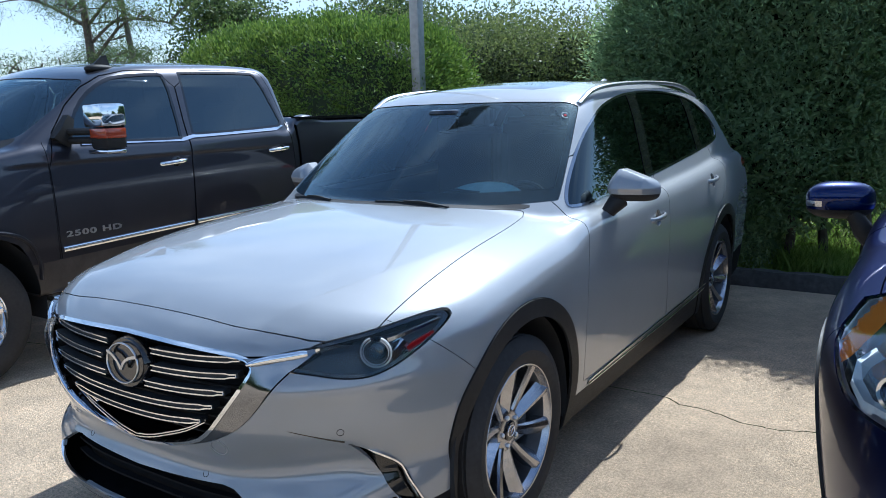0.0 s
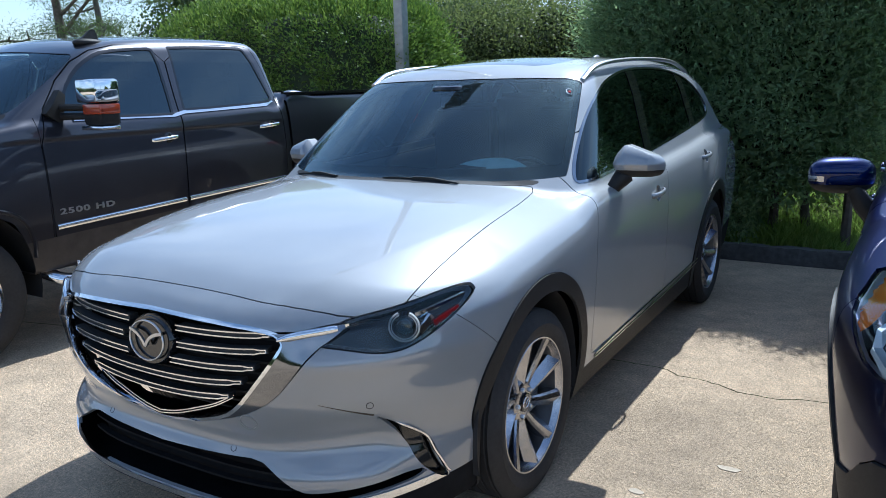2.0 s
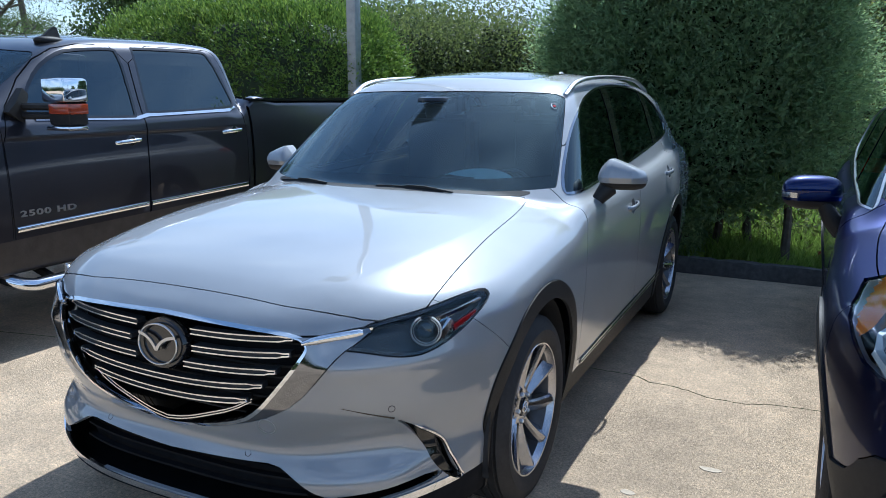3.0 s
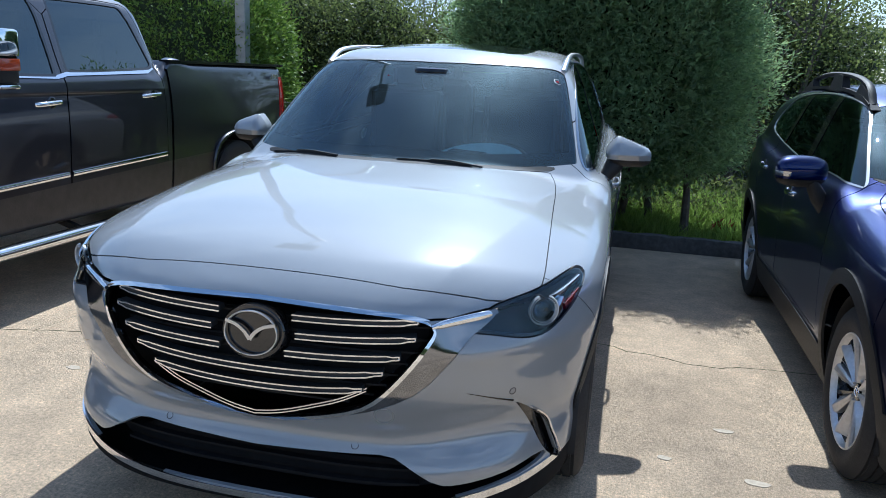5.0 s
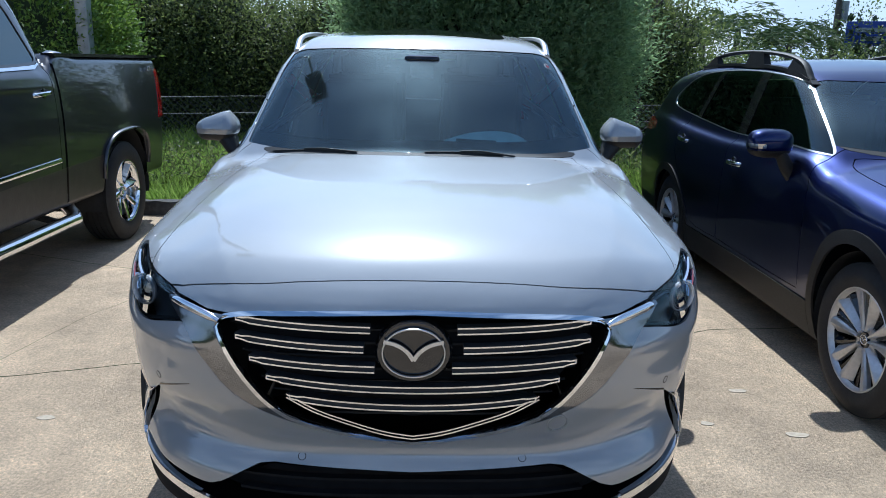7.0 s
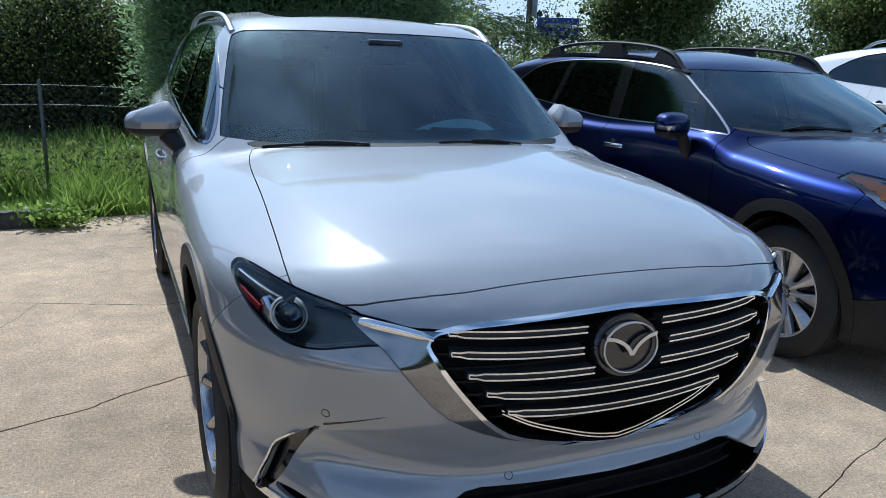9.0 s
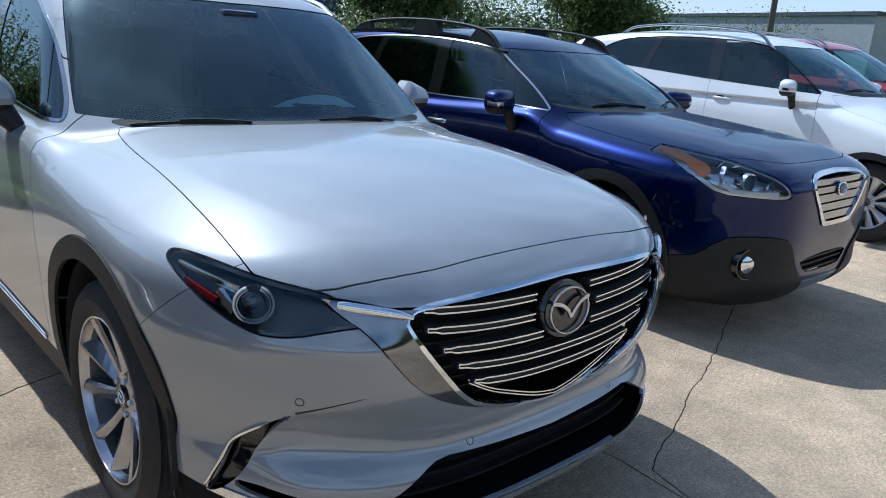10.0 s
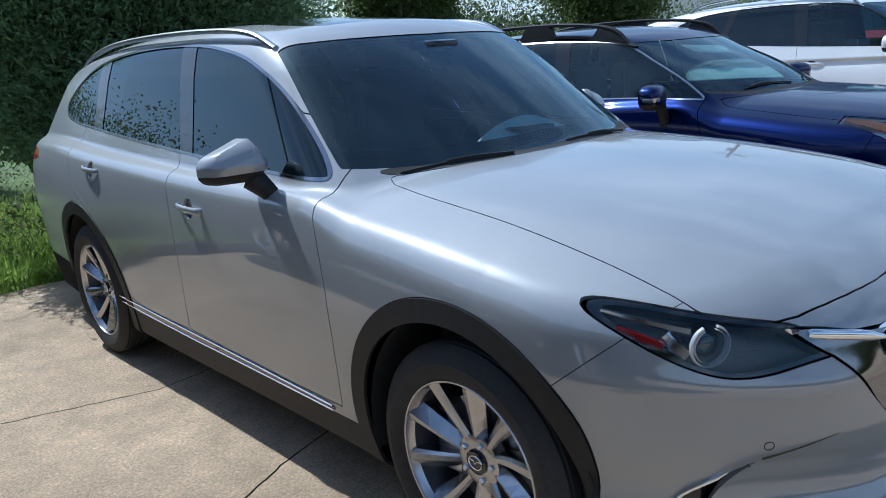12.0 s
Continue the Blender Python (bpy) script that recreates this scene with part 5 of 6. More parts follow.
            bm = bmesh.new(); sweep(bm, [(x, y, drop_on(F, abs(x), 1.0, 1.9, y) + .006) for x, y in [(sg * (.635 - .035 * u), 2.12 + 1.8 * u) for u in np.linspace(0, 1, 14)]], .024, .010); part("rail_base", bm, PLASTIC, R)
    zo = lambda x, y: drop_on(F, abs(x), .9, 1.6, y)
    wiper(root, (.62, 1.47, 0), (.15, 1.29, 0), zo)
    wiper(root, (-.05, 1.28, 0), (-.50, 1.38, 0), zo)
    bm = bmesh.new(); block(bm, -.68, .68, 1.42, 1.9, .70, .98 + k, .05); part("dashboard", bm, DARK, root)
    seats_inside(root, (.35, -.35), (2.40, 3.25), .62 + k)
    steering_wheel(root, .35, 2.0, .95 + k)
    bm = bmesh.new(); block(bm, -.75, .75, 1.2, 4.6, .28, .32); part("cabin_floor", bm, DARK, root)
    bm = bmesh.new(); block(bm, -.7, .7, 1.12, 1.2, .28, 1.0); part("firewall", bm, DARK, root)
    if full:
        lift_front(root)
    return root


wagon = build_wagon("dark blue metallic wagon with black cladding and roof rack", (2.885, .44, 0), BLUE, 0.0)
white_suv = build_wagon("white suv with bare metal roof rails beside the blue wagon", (6.55, .28, 0), WHITE, .19, full=False, step=.025)
red_suv = build_wagon("red suv beyond the white one", (10.2, 1.2, 0), RED, .27, full=False, step=.04)


# ---- grey pickup ----
def build_truck():
    root = thing("pickup_truck", "dark graphite crew-cab pickup with chrome trim and mud", "truck", (-3.50, -.40, 0))
    F = car_shape(
        nose=([.45, .6, .9, 1.2, 1.35, 1.45], [.06, 0, 0, .02, .06, .14]),
        side=([.45, .6, .9, 1.15, 1.35, 1.5], [.985, .998, 1.012, 1.012, .995, .965]),
        plan=([.2, .7, 1.3, 3.0, 5.0, 6.05], [-.04, -.005, 0, 0, 0, -.015]),
        hood=([.1, .3, .8, 1.3, 1.8], [1.36, 1.40, 1.435, 1.455, 1.46]),
        belt=([1.3, 3.6, 3.82, 3.87, 3.92, 4.3, 6.0], [1.42, 1.44, 1.45, 1.495, 1.53, 1.53, 1.525]),
        roof=([1.9, 2.1, 2.4, 3.0, 3.6, 3.9], [1.885, 1.945, 1.995, 2.025, 2.025, 2.005]),
        tail=([.5, 1.0, 1.6], [6.0, 6.02, 6.0]), cabtail=([1.3, 1.5, 2.0], [3.87, 3.87, 3.84]),
        bow=(.25, 4.0), mirror_w=1.0, screen=(1.16, 1.43, 1.75, .22), house=(.975, .395, 1.40, 1.8), arches=((1.02, .85, .03), (4.97, .9, .03)), floor=.48,
        crown=.02, edge=.2, edge_at=.7, r_front=.12, r_top=.06, cab_r=.08, roof_r=.08, bed=(.86, 3.95, 5.94, 1.0))
    b = Body(F, root, (-1.07, -.02, .46), (1.07, 6.05, 2.06), .024)
    panel = b.panel
    HZ = .46
    for y in (1.02, 4.97):
        b.take(lambda V, y=y: np.where(np.abs(V[:, 0]) > .55, np.maximum(np.abs(V[:, 1] - y), .72 * np.hypot(V[:, 1] - y, V[:, 2] - HZ) + .28 * np.maximum(np.abs(V[:, 1] - y), V[:, 2] - HZ)) - .485, 9))
    b.take(lambda V: np.where((V[:, 2] < 1.48) & (V[:, 2] > .52), np.abs(V[:, 1] - 3.882) - .014, 9))
    mud = lambda V: np.where((V[:, 1] > 1.4) & (V[:, 1] < 4.6), V[:, 2] - (.70 + .03 * (V[:, 1] - 1.6)), 9)
    panel("rocker_panel", b.take(mud), RUST, .01, label="mud-browned rocker panel")
    fw = outline([(1.845, 1.465), (1.91, 1.60), (2.04, 1.735), (2.19, 1.825), (2.32, 1.868), (2.67, 1.893), (2.725, 1.88), (2.695, 1.44), (2.67, 1.425), (1.87, 1.445)], 1)
    rw = outline([(2.875, 1.89), (2.875, 1.907), (3.58, 1.915), (3.64, 1.895), (3.735, 1.53), (3.735, 1.50), (3.68, 1.478), (2.83, 1.452), (2.815, 1.47)], 1)
    for nm, poly in (("front_side_window", fw), ("rear_side_window", rw)):
        g = flank(poly, .5, 0, 1.3)
        panel("window_seal", b.take(lambda V: np.abs(g(V) - .006) - .010), GLOSSBLACK, .006)
        panel(nm, b.take(g), FILMED, 0, .006)
    bm_ = outline([(1.90, 1.415), (1.90, 1.437), (2.70, 1.424), (2.80, 1.445), (3.62, 1.462), (3.72, 1.485), (3.755, 1.475), (3.66, 1.438), (2.80, 1.418), (2.70, 1.40)], 0)
    panel("belt_moulding", b.take(flank(bm_, .6), .0008), CHROME, .008, -.006)
    ws = half((.15, 1.20), (.5, 1.29), (.80, 1.47), (.86, 1.56), (.855, 1.62), (.80, 1.93), (.74, 2.13), (.60, 2.06), (.3, 2.0), (.0, 1.985), rounds=2)
    panel("windscreen", b.take(above(ws, 1.40), .002), SCREEN, 0, .004, both=False)
    cowl = half((.15, 1.12), (.5, 1.20), (.86, 1.40), (.88, 1.55), (.80, 1.49), (.5, 1.31), (.0, 1.21))
    panel("cowl", b.take(above(cowl, 1.36), .001), PLASTIC, .01, both=False)
    bon = half((.3, .10), (.7, .14), (.86, .25), (.90, .5), (.90, 1.2), (.87, 1.38), (.5, 1.185), (.0, 1.10))
    panel("bonnet", b.take(above(bon, 1.25), .003), GRAPHITE, both=False)
    gr = half((.70, .78), (.74, .9), (.74, 1.2), (.68, 1.26), (.0, 1.28))
    panel("grille", b.take(front(gr, .4), .002), CHROME, .02, both=False)
    hl = outline([(.78, .95), (.78, 1.22), (.99, 1.26), (.99, .98)], 1)
    panel("headlamp", b.take(front(hl, .4), .002), REFLECTOR, .02)
    panel("front_bumper", b.take(lambda V: np.where(V[:, 1] < .5, V[:, 2] - .74, 9), .003), CHROME, .02, -.02, both=False)
    fdoor = outline([(1.65, 1.42), (1.655, .9), (1.66, .60), (2.70, .60), (2.72, .62), (2.745, 1.42), (2.80, 1.925), (2.3, 1.915), (1.97, 1.76)], 1)
    panel("front_door", b.take(flank(fdoor, .55), .003), GRAPHITE)
    rdoor = outline([(2.805, 1.93), (2.75, 1.42), (2.725, .62), (2.75, .60), (3.78, .62), (3.81, .68), (3.81, 1.42), (3.73, 1.90), (3.65, 1.94)], 1)
    panel("rear_door", b.take(flank(rdoor, .55), .003), GRAPHITE)
    tl = outline([(5.80, .98), (5.84, 1.42), (6.2, 1.42), (6.2, .98)], 0)
    panel("tail_lamp", b.take(flank(tl, .88), .002), REDLENS, .02, -.006)
    panel("bed_side", b.take(lambda V: 3.88 - V[:, 1]), GRAPHITE, .012, both=False, label="graphite load bed")
    panel("front_wing", b.take(lambda V: np.where(V[:, 2] < 1.45, V[:, 1] - 1.645, 9), .002), GRAPHITE, both=False)
    panel("cab", (b.V, b.T), GRAPHITE, .01, both=False)
    for sg in (1, -1):
        for y in (1.02, 4.97):
            wheel(root, (sg * .87, y, .42), sg, .42, .262, .27, "eight", CHROME, CHROME, CHROME, "")
            wheel_well(root, y, HZ, .52, .50, .985, sg)
        for y in (2.575, 3.64):
            z = 1.255 + .03 * (y > 3)
            handle(root, side_at(F, y, z), y, z, sg, .22, CHROME, "dark", .06)
        bm = bmesh.new()
        sweep(bm, curved([(sg * .90, 1.60, .47), (sg * 1.02, 1.70, .41), (sg * 1.04, 2.0, .405), (sg * 1.04, 3.65, .405), (sg * 1.03, 3.88, .41), (sg * .92, 4.0, .47)], 40), .05, .045, seg=12)
        part("step_bar", bm, CHROME, root)
        for y in (1.9, 2.8, 3.7):
            bm = bmesh.new(); sweep(bm, [(sg * 1.02, y, .40), (sg * .7, y, .50)], .02); part("step_bracket", bm, PLASTIC, root)
        for y in (1.02, 4.97):               # squared wheel-arch lips
            bm = bmesh.new()
            P = [(-.49, .60), (-.488, .72), (-.43, .845), (-.28, .925), (0, .950), (.28, .925), (.43, .845), (.488, .72), (.49, .60)]
            L_ = curved([(0, p, q) for p, q in P], 32)
            sweep(bm, [(sg * (side_at(F, y + q.y, q.z) + .004), y + q.y, q.z) for q in L_], .014, .024, seg=8, up=(1, 0, 0))
            part("arch_lip", bm, GRAPHITE, root)
        # towing mirror
        m = new("towing_mirror"); m.parent = root
        bm = bmesh.new(); block(bm, min(sg * 1.17, sg * 1.36), max(sg * 1.17, sg * 1.36), 1.84, 1.98, 1.39, 1.53, .025); part("mirror_base", bm, PLASTIC, m)
        bm = bmesh.new(); block(bm, min(sg * 1.165, sg * 1.365), max(sg * 1.165, sg * 1.365), 1.81, 1.985, 1.532, 1.675, .018); part("mirror_cap", bm, CHROME, m)
        bm = bmesh.new(); block(bm, min(sg * 1.16, sg * 1.37), max(sg * 1.16, sg * 1.37), 1.825, 1.965, 1.365, 1.392, .012); part("mirror_foot", bm, CHROME, m)
        bm = bmesh.new(); block(bm, min(sg * 1.355, sg * 1.372), max(sg * 1.355, sg * 1.372), 1.835, 1.97, 1.462, 1.525, .006); block(bm, min(sg * 1.20, sg * 1.372), max(sg * 1.20, sg * 1.372), 1.825, 1.85, 1.462, 1.525, .006); part("marker_lamp", bm, DARKAMBER, m)
        bm = bmesh.new(); block(bm, min(sg * 1.19, sg * 1.34), max(sg * 1.19, sg * 1.34), 1.981, 1.986, 1.40, 1.645); part("mirror_glass", bm, CHROME, m)
        for z in (1.505, 1.45):
            bm = bmesh.new(); sweep(bm, [(sg * .95, 1.82, z), (sg * 1.08, 1.86, z), (sg * 1.20, 1.90, z)], .024, .024, seg=8); part("mirror_arm", bm, PLASTIC, m)
        bm = bmesh.new(); sweep(bm, [(sg * .955, 1.76, 1.44), (sg * .95, 1.80, 1.50), (sg * .93, 1.86, 1.60)], [.03, .03, .02], [.06, .05, .03]); part("mirror_mount", bm, PLASTIC, m)
    for sg in (1, -1):
        for y0, y1 in ((1.67, 2.70), (2.735, 3.79)):
            zl = lambda y: .762 + .0315 * (y - 1.66)
            bm = bmesh.new(); sweep(bm, [(sg * (side_at(F, y, zl(y)) + .002), y, zl(y)) for y in np.linspace(y0, y1, 8)], .012, .018, seg=10)
            part("side_moulding", bm, CHROME, root)
    # bed rail cap, lamp housing on the roof, rear bumper, badge
    for sg in (1, -1):
        bm = bmesh.new(); sweep(bm, [(sg * .925, 3.93, 1.535), (sg * .925, 5.96, 1.53)], .045, .012)
        part("bed_rail_cap", bm, LAMPBLACK, root)
    bm = bmesh.new(); block(bm, -.88, .88, 6.0, 6.22, .58, .74, .03); part("rear_bumper", bm, CHROME, root)
    fin = new("antenna"); fin.parent = root
    zr = drop_on(F, .62, 1.5, 2.1, 2.33)
    pad = ellipsoid((.62, 2.31, zr - .006), (.054, .105, .030), 2.4)
    fb = Body(pad, fin, (.54, 2.19, zr - .05), (.70, 2.43, zr + .05), .010)
    fb.panel("antenna_pad", (fb.V, fb.T), PLASTIC, 0, both=False)
    bm = bmesh.new()
    side_ = [[bm.verts.new((.62 + sx * w_, y, zr + z)) for y, z, w_ in ((2.25, .010, .016), (2.34, .084, .006), (2.375, .090, .005), (2.39, .010, .018))] for sx in (-1, 1)]
    for k_ in range(4):
        bm.faces.new((side_[0][k_], side_[0][(k_ + 1) % 4], side_[1][(k_ + 1) % 4], side_[1][k_]))
    bm.faces.new(side_[0]); bm.faces.new(side_[1])
    part("antenna_fin", bm, PLASTIC, fin, smooth=False)
    me = bpy.data.curves.new("lettering", 'FONT')
    me.body, me.size, me.extrude, me.offset, me.space_character = "2500 HD", .084, .004, .0022, 1.16
    tx = new("lettering", me); tx.parent = root
    tx.matrix_local = Matrix.Translation((side_at(F, 1.85, .78) + .004, 1.70, .840)) @ Euler((radians(90), 0, radians(90))).to_matrix().to_4x4() @ Matrix.Diagonal((1.12, .62, 1, 1))
    bpy.context.view_layer.update()
    solid = bpy.data.meshes.new_from_object(tx.evaluated_get(bpy.context.evaluated_depsgraph_get()))
    ml = tx.matrix_local.copy()
    bpy.data.objects.remove(tx)
    lt = link("lettering", solid, SATIN, root, "raised chrome numerals on the door"); lt.matrix_local = ml
    for i in range(3):                       # small pale decal at the end of the load bed
        bm = bmesh.new(); block(bm, 1.001, 1.0095, 5.60 + .055 * i, 5.64 + .055 * i, 1.405, 1.445); part("decal_bar", bm, LAMPGREY, root)
    bm = bmesh.new(); block(bm, -.45, .45, .3, 5.9, .48, .62); part("underframe", bm, DARK, root)
    bm = bmesh.new(); sweep(bm, [(-.75, 4.97, .42), (.75, 4.97, .42)], .06, seg=12); part("rear_axle", bm, DARK, root)
    bm = bmesh.new(); block(bm, -.78, .78, 1.62, 2.1, 1.0, 1.36, .05); part("dashboard", bm, DARK, root)
    bm = bmesh.new(); block(bm, -.85, .85, 1.55, 3.82, .55, .62); part("cabin_floor", bm, DARK, root)
    seats_inside(root, (.45, -.45), (2.5, 3.25), .95)
    steering_wheel(root, .45, 2.2, 1.30)
    return root


truck = build_truck()


# ---- ground, kerb stones, grass ----
def concrete():
    m = bpy.data.materials.new("broomed_concrete")
    m.use_nodes = True
    n, l = m.node_tree.nodes, m.node_tree.links
    p = n["Principled BSDF"]
    p.inputs["Roughness"].default_value = .88
    co = n.new("ShaderNodeTexCoord")

    def tex(scale, detail, stretch=None, rough=.6):
        t = n.new("ShaderNodeTexNoise"); t.inputs["Scale"].default_value, t.inputs["Detail"].default_value, t.inputs["Roughness"].default_value = scale, detail, rough
        if stretch:
            mpg = n.new("ShaderNodeMapping"); mpg.inputs["Scale"].default_value = stretch; mpg.inputs["Rotation"].default_value = (0, 0, radians(8))
            l.new(co.outputs["Object"], mpg.inputs[0]); l.new(mpg.outputs[0], t.inputs[0])
        else:
            l.new(co.outputs["Object"], t.inputs[0])
        return t.outputs[0]

    def ranged(v, a, b, lo, hi):
        r = n.new("ShaderNodeMapRange"); r.inputs[1].default_value, r.inputs[2].default_value, r.inputs[3].default_value, r.inputs[4].default_value = a, b, lo, hi
        l.new(v, r.inputs[0]); return r.outputs[0]

    def mul(a, b):
        x = n.new("ShaderNodeMath"); x.operation = 'MULTIPLY'; l.new(a, x.inputs[0]); l.new(b, x.inputs[1]); return x.outputs[0]
    stain = ranged(tex(.9, 6), .35, .65, .74, 1.14)
    patch = ranged(tex(5.5, 8, rough=.75), .36, .66, .80, 1.13)
    speck = ranged(tex(75, 9, rough=.85), .36, .64, .50, 1.42)
    grit = ranged(tex(45, 4, rough=.7), .60, .70, 1.0, 1.5)
    broom = ranged(tex(26, 4, (9, .7, 1)), .3, .7, .86, 1.10)
    pits = ranged(tex(38, 7, rough=.8), .30, .39, .55, 1.0)
    v = mul(mul(mul(mul(mul(stain, patch), speck), broom), grit), pits)
    ramp_ = n.new("ShaderNodeVectorMath"); ramp_.operation = 'SCALE'; ramp_.inputs[0].default_value = (.71, .54, .365)
    l.new(v, ramp_.inputs["Scale"]); l.new(ramp_.outputs[0], p.inputs["Base Color"])
    b = n.new("ShaderNodeBump"); b.inputs["Strength"].default_value, b.inputs["Distance"].default_value = .8, .008
    l.new(mul(broom, speck), b.inputs["Height"]); l.new(b.outputs[0], p.inputs["Normal"])
    return m


CONCRETE = concrete()
SOIL = material("soil_and_turf", (.10, .15, .04), .95, noise_scale=9, amount=.35, bump=.7, bump_scale=30, big=.6, bigamount=.3)
bm = bmesh.new(); block(bm, -600, 600, -600, 600, -.6, -.06)
tagged(part("ground", bm, SOIL, smooth=False), "grassy ground round the car park", "ground", kind="structure")


def wobble(a, b, n, amp, seed):
    """A crack between two places, wandering."""
    r = np.random.RandomState(seed)
    t = np.linspace(0, 1, n)[:, None]
    p = np.array(a) * (1 - t) + np.array(b) * t
    off = np.cumsum(r.randn(n) * amp); off -= np.linspace(off[0], off[-1], n)
    d = np.array([-(b[1] - a[1]), b[0] - a[0]]); d = d / np.linalg.norm(d)
    return p + off[:, None] * d


def chain(pts, n, amp, seed):
    out = [wobble(pts[i], pts[i + 1], n, amp, seed + i) for i in range(len(pts) - 1)]
    return np.concatenate([o[:-1] for o in out] + [out[-1][-1:]])


def build_pavement():
    root = tagged(new("pavement"), "pale broomed concrete parking slab with cracks", "pavement", kind="structure")
    xs, ys = np.arange(-7, 7.01, .05), np.arange(-4, 5.56, .05)
    X, Y = np.meshgrid(xs, ys, indexing="ij")
    V = np.stack([X.ravel(), Y.ravel(), np.zeros(X.size)], 1)
    nx, ny = X.shape
    I = (np.arange(nx - 1)[:, None] * ny + np.arange(ny - 1)[None]).ravel()
    T = np.concatenate([np.stack([I, I + ny, I + ny + 1], 1), np.stack([I, I + ny + 1, I + 1], 1)])
    cracks = [
        (chain([(-7, .6), (-2.32, 1.55), (-1.37, 1.84), (-.92, 2.07), (.74, 2.54), (1.03, 2.53), (1.46, 2.38), (1.76, 2.43), (4.2, 2.7)], 16, .006, 3), .0046),
        (chain([(-3.4, 4.1), (-1.66, 3.43), (-1.0, 3.18), (.2, 3.3)], 12, .007, 21), .0040),
        (chain([(4.4, 1.5), (2.24, .64), (1.58, .40), (.69, .08), (.55, -.6)], 22, .004, 31), .0026),
        (chain([(.66, .55), (.62, -.12), (.5, -1.2), (.42, -3.5)], 14, .004, 41), .0026),
        (chain([(-1.66, 3.43), (-2.0, 2.6), (-2.2, 1.58)], 8, .008, 51), .0016),
    ]
    f = lambda W: np.minimum.reduce([from_line(W[:, 0], W[:, 1], c) - w for c, w in cracks])
    near = lambda W: np.where(np.abs(W[:, 0]) < 9, f(W), 9)
    # finer facets close to the cracks
    for reach in (.06, .04, .025):
        m = near(V[T].mean(1)) < reach
        A, B, C = V[T[m, 0]], V[T[m, 1]], V[T[m, 2]]
        k, n0 = m.sum(), len(V)
        a, b, c = T[m, 0], T[m, 1], T[m, 2]
        p, q, s = n0 + np.arange(k), n0 + k + np.arange(k), n0 + 2 * k + np.arange(k)
        V = np.concatenate([V, (A + B) / 2, (B + C) / 2, (C + A) / 2])
        T = np.concatenate([T[~m], np.stack([a, p, s], 1), np.stack([p, b, q], 1), np.stack([s, q, c], 1), np.stack([p, q, s], 1)])
    V, T = cut(V, T, near)
    d = near(V[T].mean(1))
    top, dip = T[d > 0], T[d <= 0]

    def sub(name, t, mat, dz, label=""):
        used, t = np.unique(t, return_inverse=True)
        P = V[used].copy(); P[:, 2] += dz
        raw(name, P, t.reshape(-1, 3), mat, root, label)
    sub("slab", top, CONCRETE, 0)
    sub("crack", dip, DIRT, -.008, "dirt-filled crack")
    bm = bmesh.new()
    for x0, x1, y0, y1 in ((-80, -7, -80, 5.55), (7, 80, -80, 5.55), (-7, 7, -80, -4)):
        bm.faces.new([bm.verts.new(p) for p in ((x0, y0, 0), (x1, y0, 0), (x1, y1, 0), (x0, y1, 0))])
    part("slab", bm, CONCRETE, root, smooth=False)
    # ragged back edge of the slab
    r = np.random.RandomState(5)
    bm = bmesh.new()
    xs = np.concatenate([np.arange(-80, -7, 2), np.arange(-7, 7, .06), np.arange(7, 80, 2)])
    pv = None
    for x in xs:
        e = 5.93 + .025 * math.sin(x * 2.1) + .012 * r.randn()
        a, b, c = bm.verts.new((x, 5.55, 0)), bm.verts.new((x, e, 0)), bm.verts.new((x, e + .02, -.08))
        if pv:
            bm.faces.new((pv[0], a, b, pv[1])); bm.faces.new((pv[1], b, c, pv[2]))
        pv = (a, b, c)
    part("slab_edge", bm, CONCRETE, root, smooth=False)
    # pale repair blotches
    for k, (x, y, rx, ry) in enumerate(((1.58, 1.55, .045, .022), (1.66, 1.10, .05, .025), (1.30, 1.20, .03, .018), (-1.62, 1.2, .04, .02))):
        bm = bmesh.new()
        vs = [bm.verts.new((x + rx * (1 + .12 * math.sin(3 * t + k)) * math.cos(t), y + ry * (1 + .15 * math.cos(2 * t + k)) * math.sin(t), .0022)) for t in [2 * math.pi * i / 28 for i in range(28)]]
        bm.faces.new(vs)
        r_ = bmesh.ops.extrude_face_region(bm, geom=bm.faces[:])
        bmesh.ops.translate(bm, vec=(0, 0, -.004), verts=[v for v in r_["geom"] if isinstance(v, bmesh.types.BMVert)])
        part("patch", bm, PATCH, root, "pale mortar spot", smooth=False)


PATCH = material("mortar_patch", (.44, .37, .28), .9, noise_scale=60, amount=.12)
build_pavement()


def wheel_stop(x0, x1, y, turn=0):
    ob = thing("wheel_stop", "dark weathered concrete wheel stop lying on the slab", "wheel stop", ((x0 + x1) / 2, y, 0), turn, "wheel stops")
    h = (x1 - x0) / 2
    bm = bmesh.new()
    prof = [(-.085, 0), (-.075, .09), (-.05, .135), (.05, .135), (.075, .09), (.085, 0)]
    r = np.random.RandomState(int(x0 * 10) + 99)
    rows = []
    for x in np.linspace(-h, h, 25):
        j = r.randn(6, 2) * .004
        e = .03 if abs(abs(x) - h) < .01 else 0
        rows.append([bm.verts.new((x, py * (1 - e * 3) + j[i, 0], max(pz * (1 - e) + j[i, 1] * (pz > 0), 0))) for i, (py, pz) in enumerate(prof)])
    for a, b in zip(rows[:-1], rows[1:]):
        for i in range(6):
            bm.faces.new((a[i], a[(i + 1) % 6], b[(i + 1) % 6], b[i]))
    bm.faces.new(rows[0]); bm.faces.new(rows[-1])
    part("stop_block", bm, KERB, ob)


wheel_stop(.55, 2.35, 5.40)
wheel_stop(-3.5, -1.66, 5.66)
wheel_stop(3.2, 5.0, 5.45)
wheel_stop(-6.3, -4.5, 5.66)


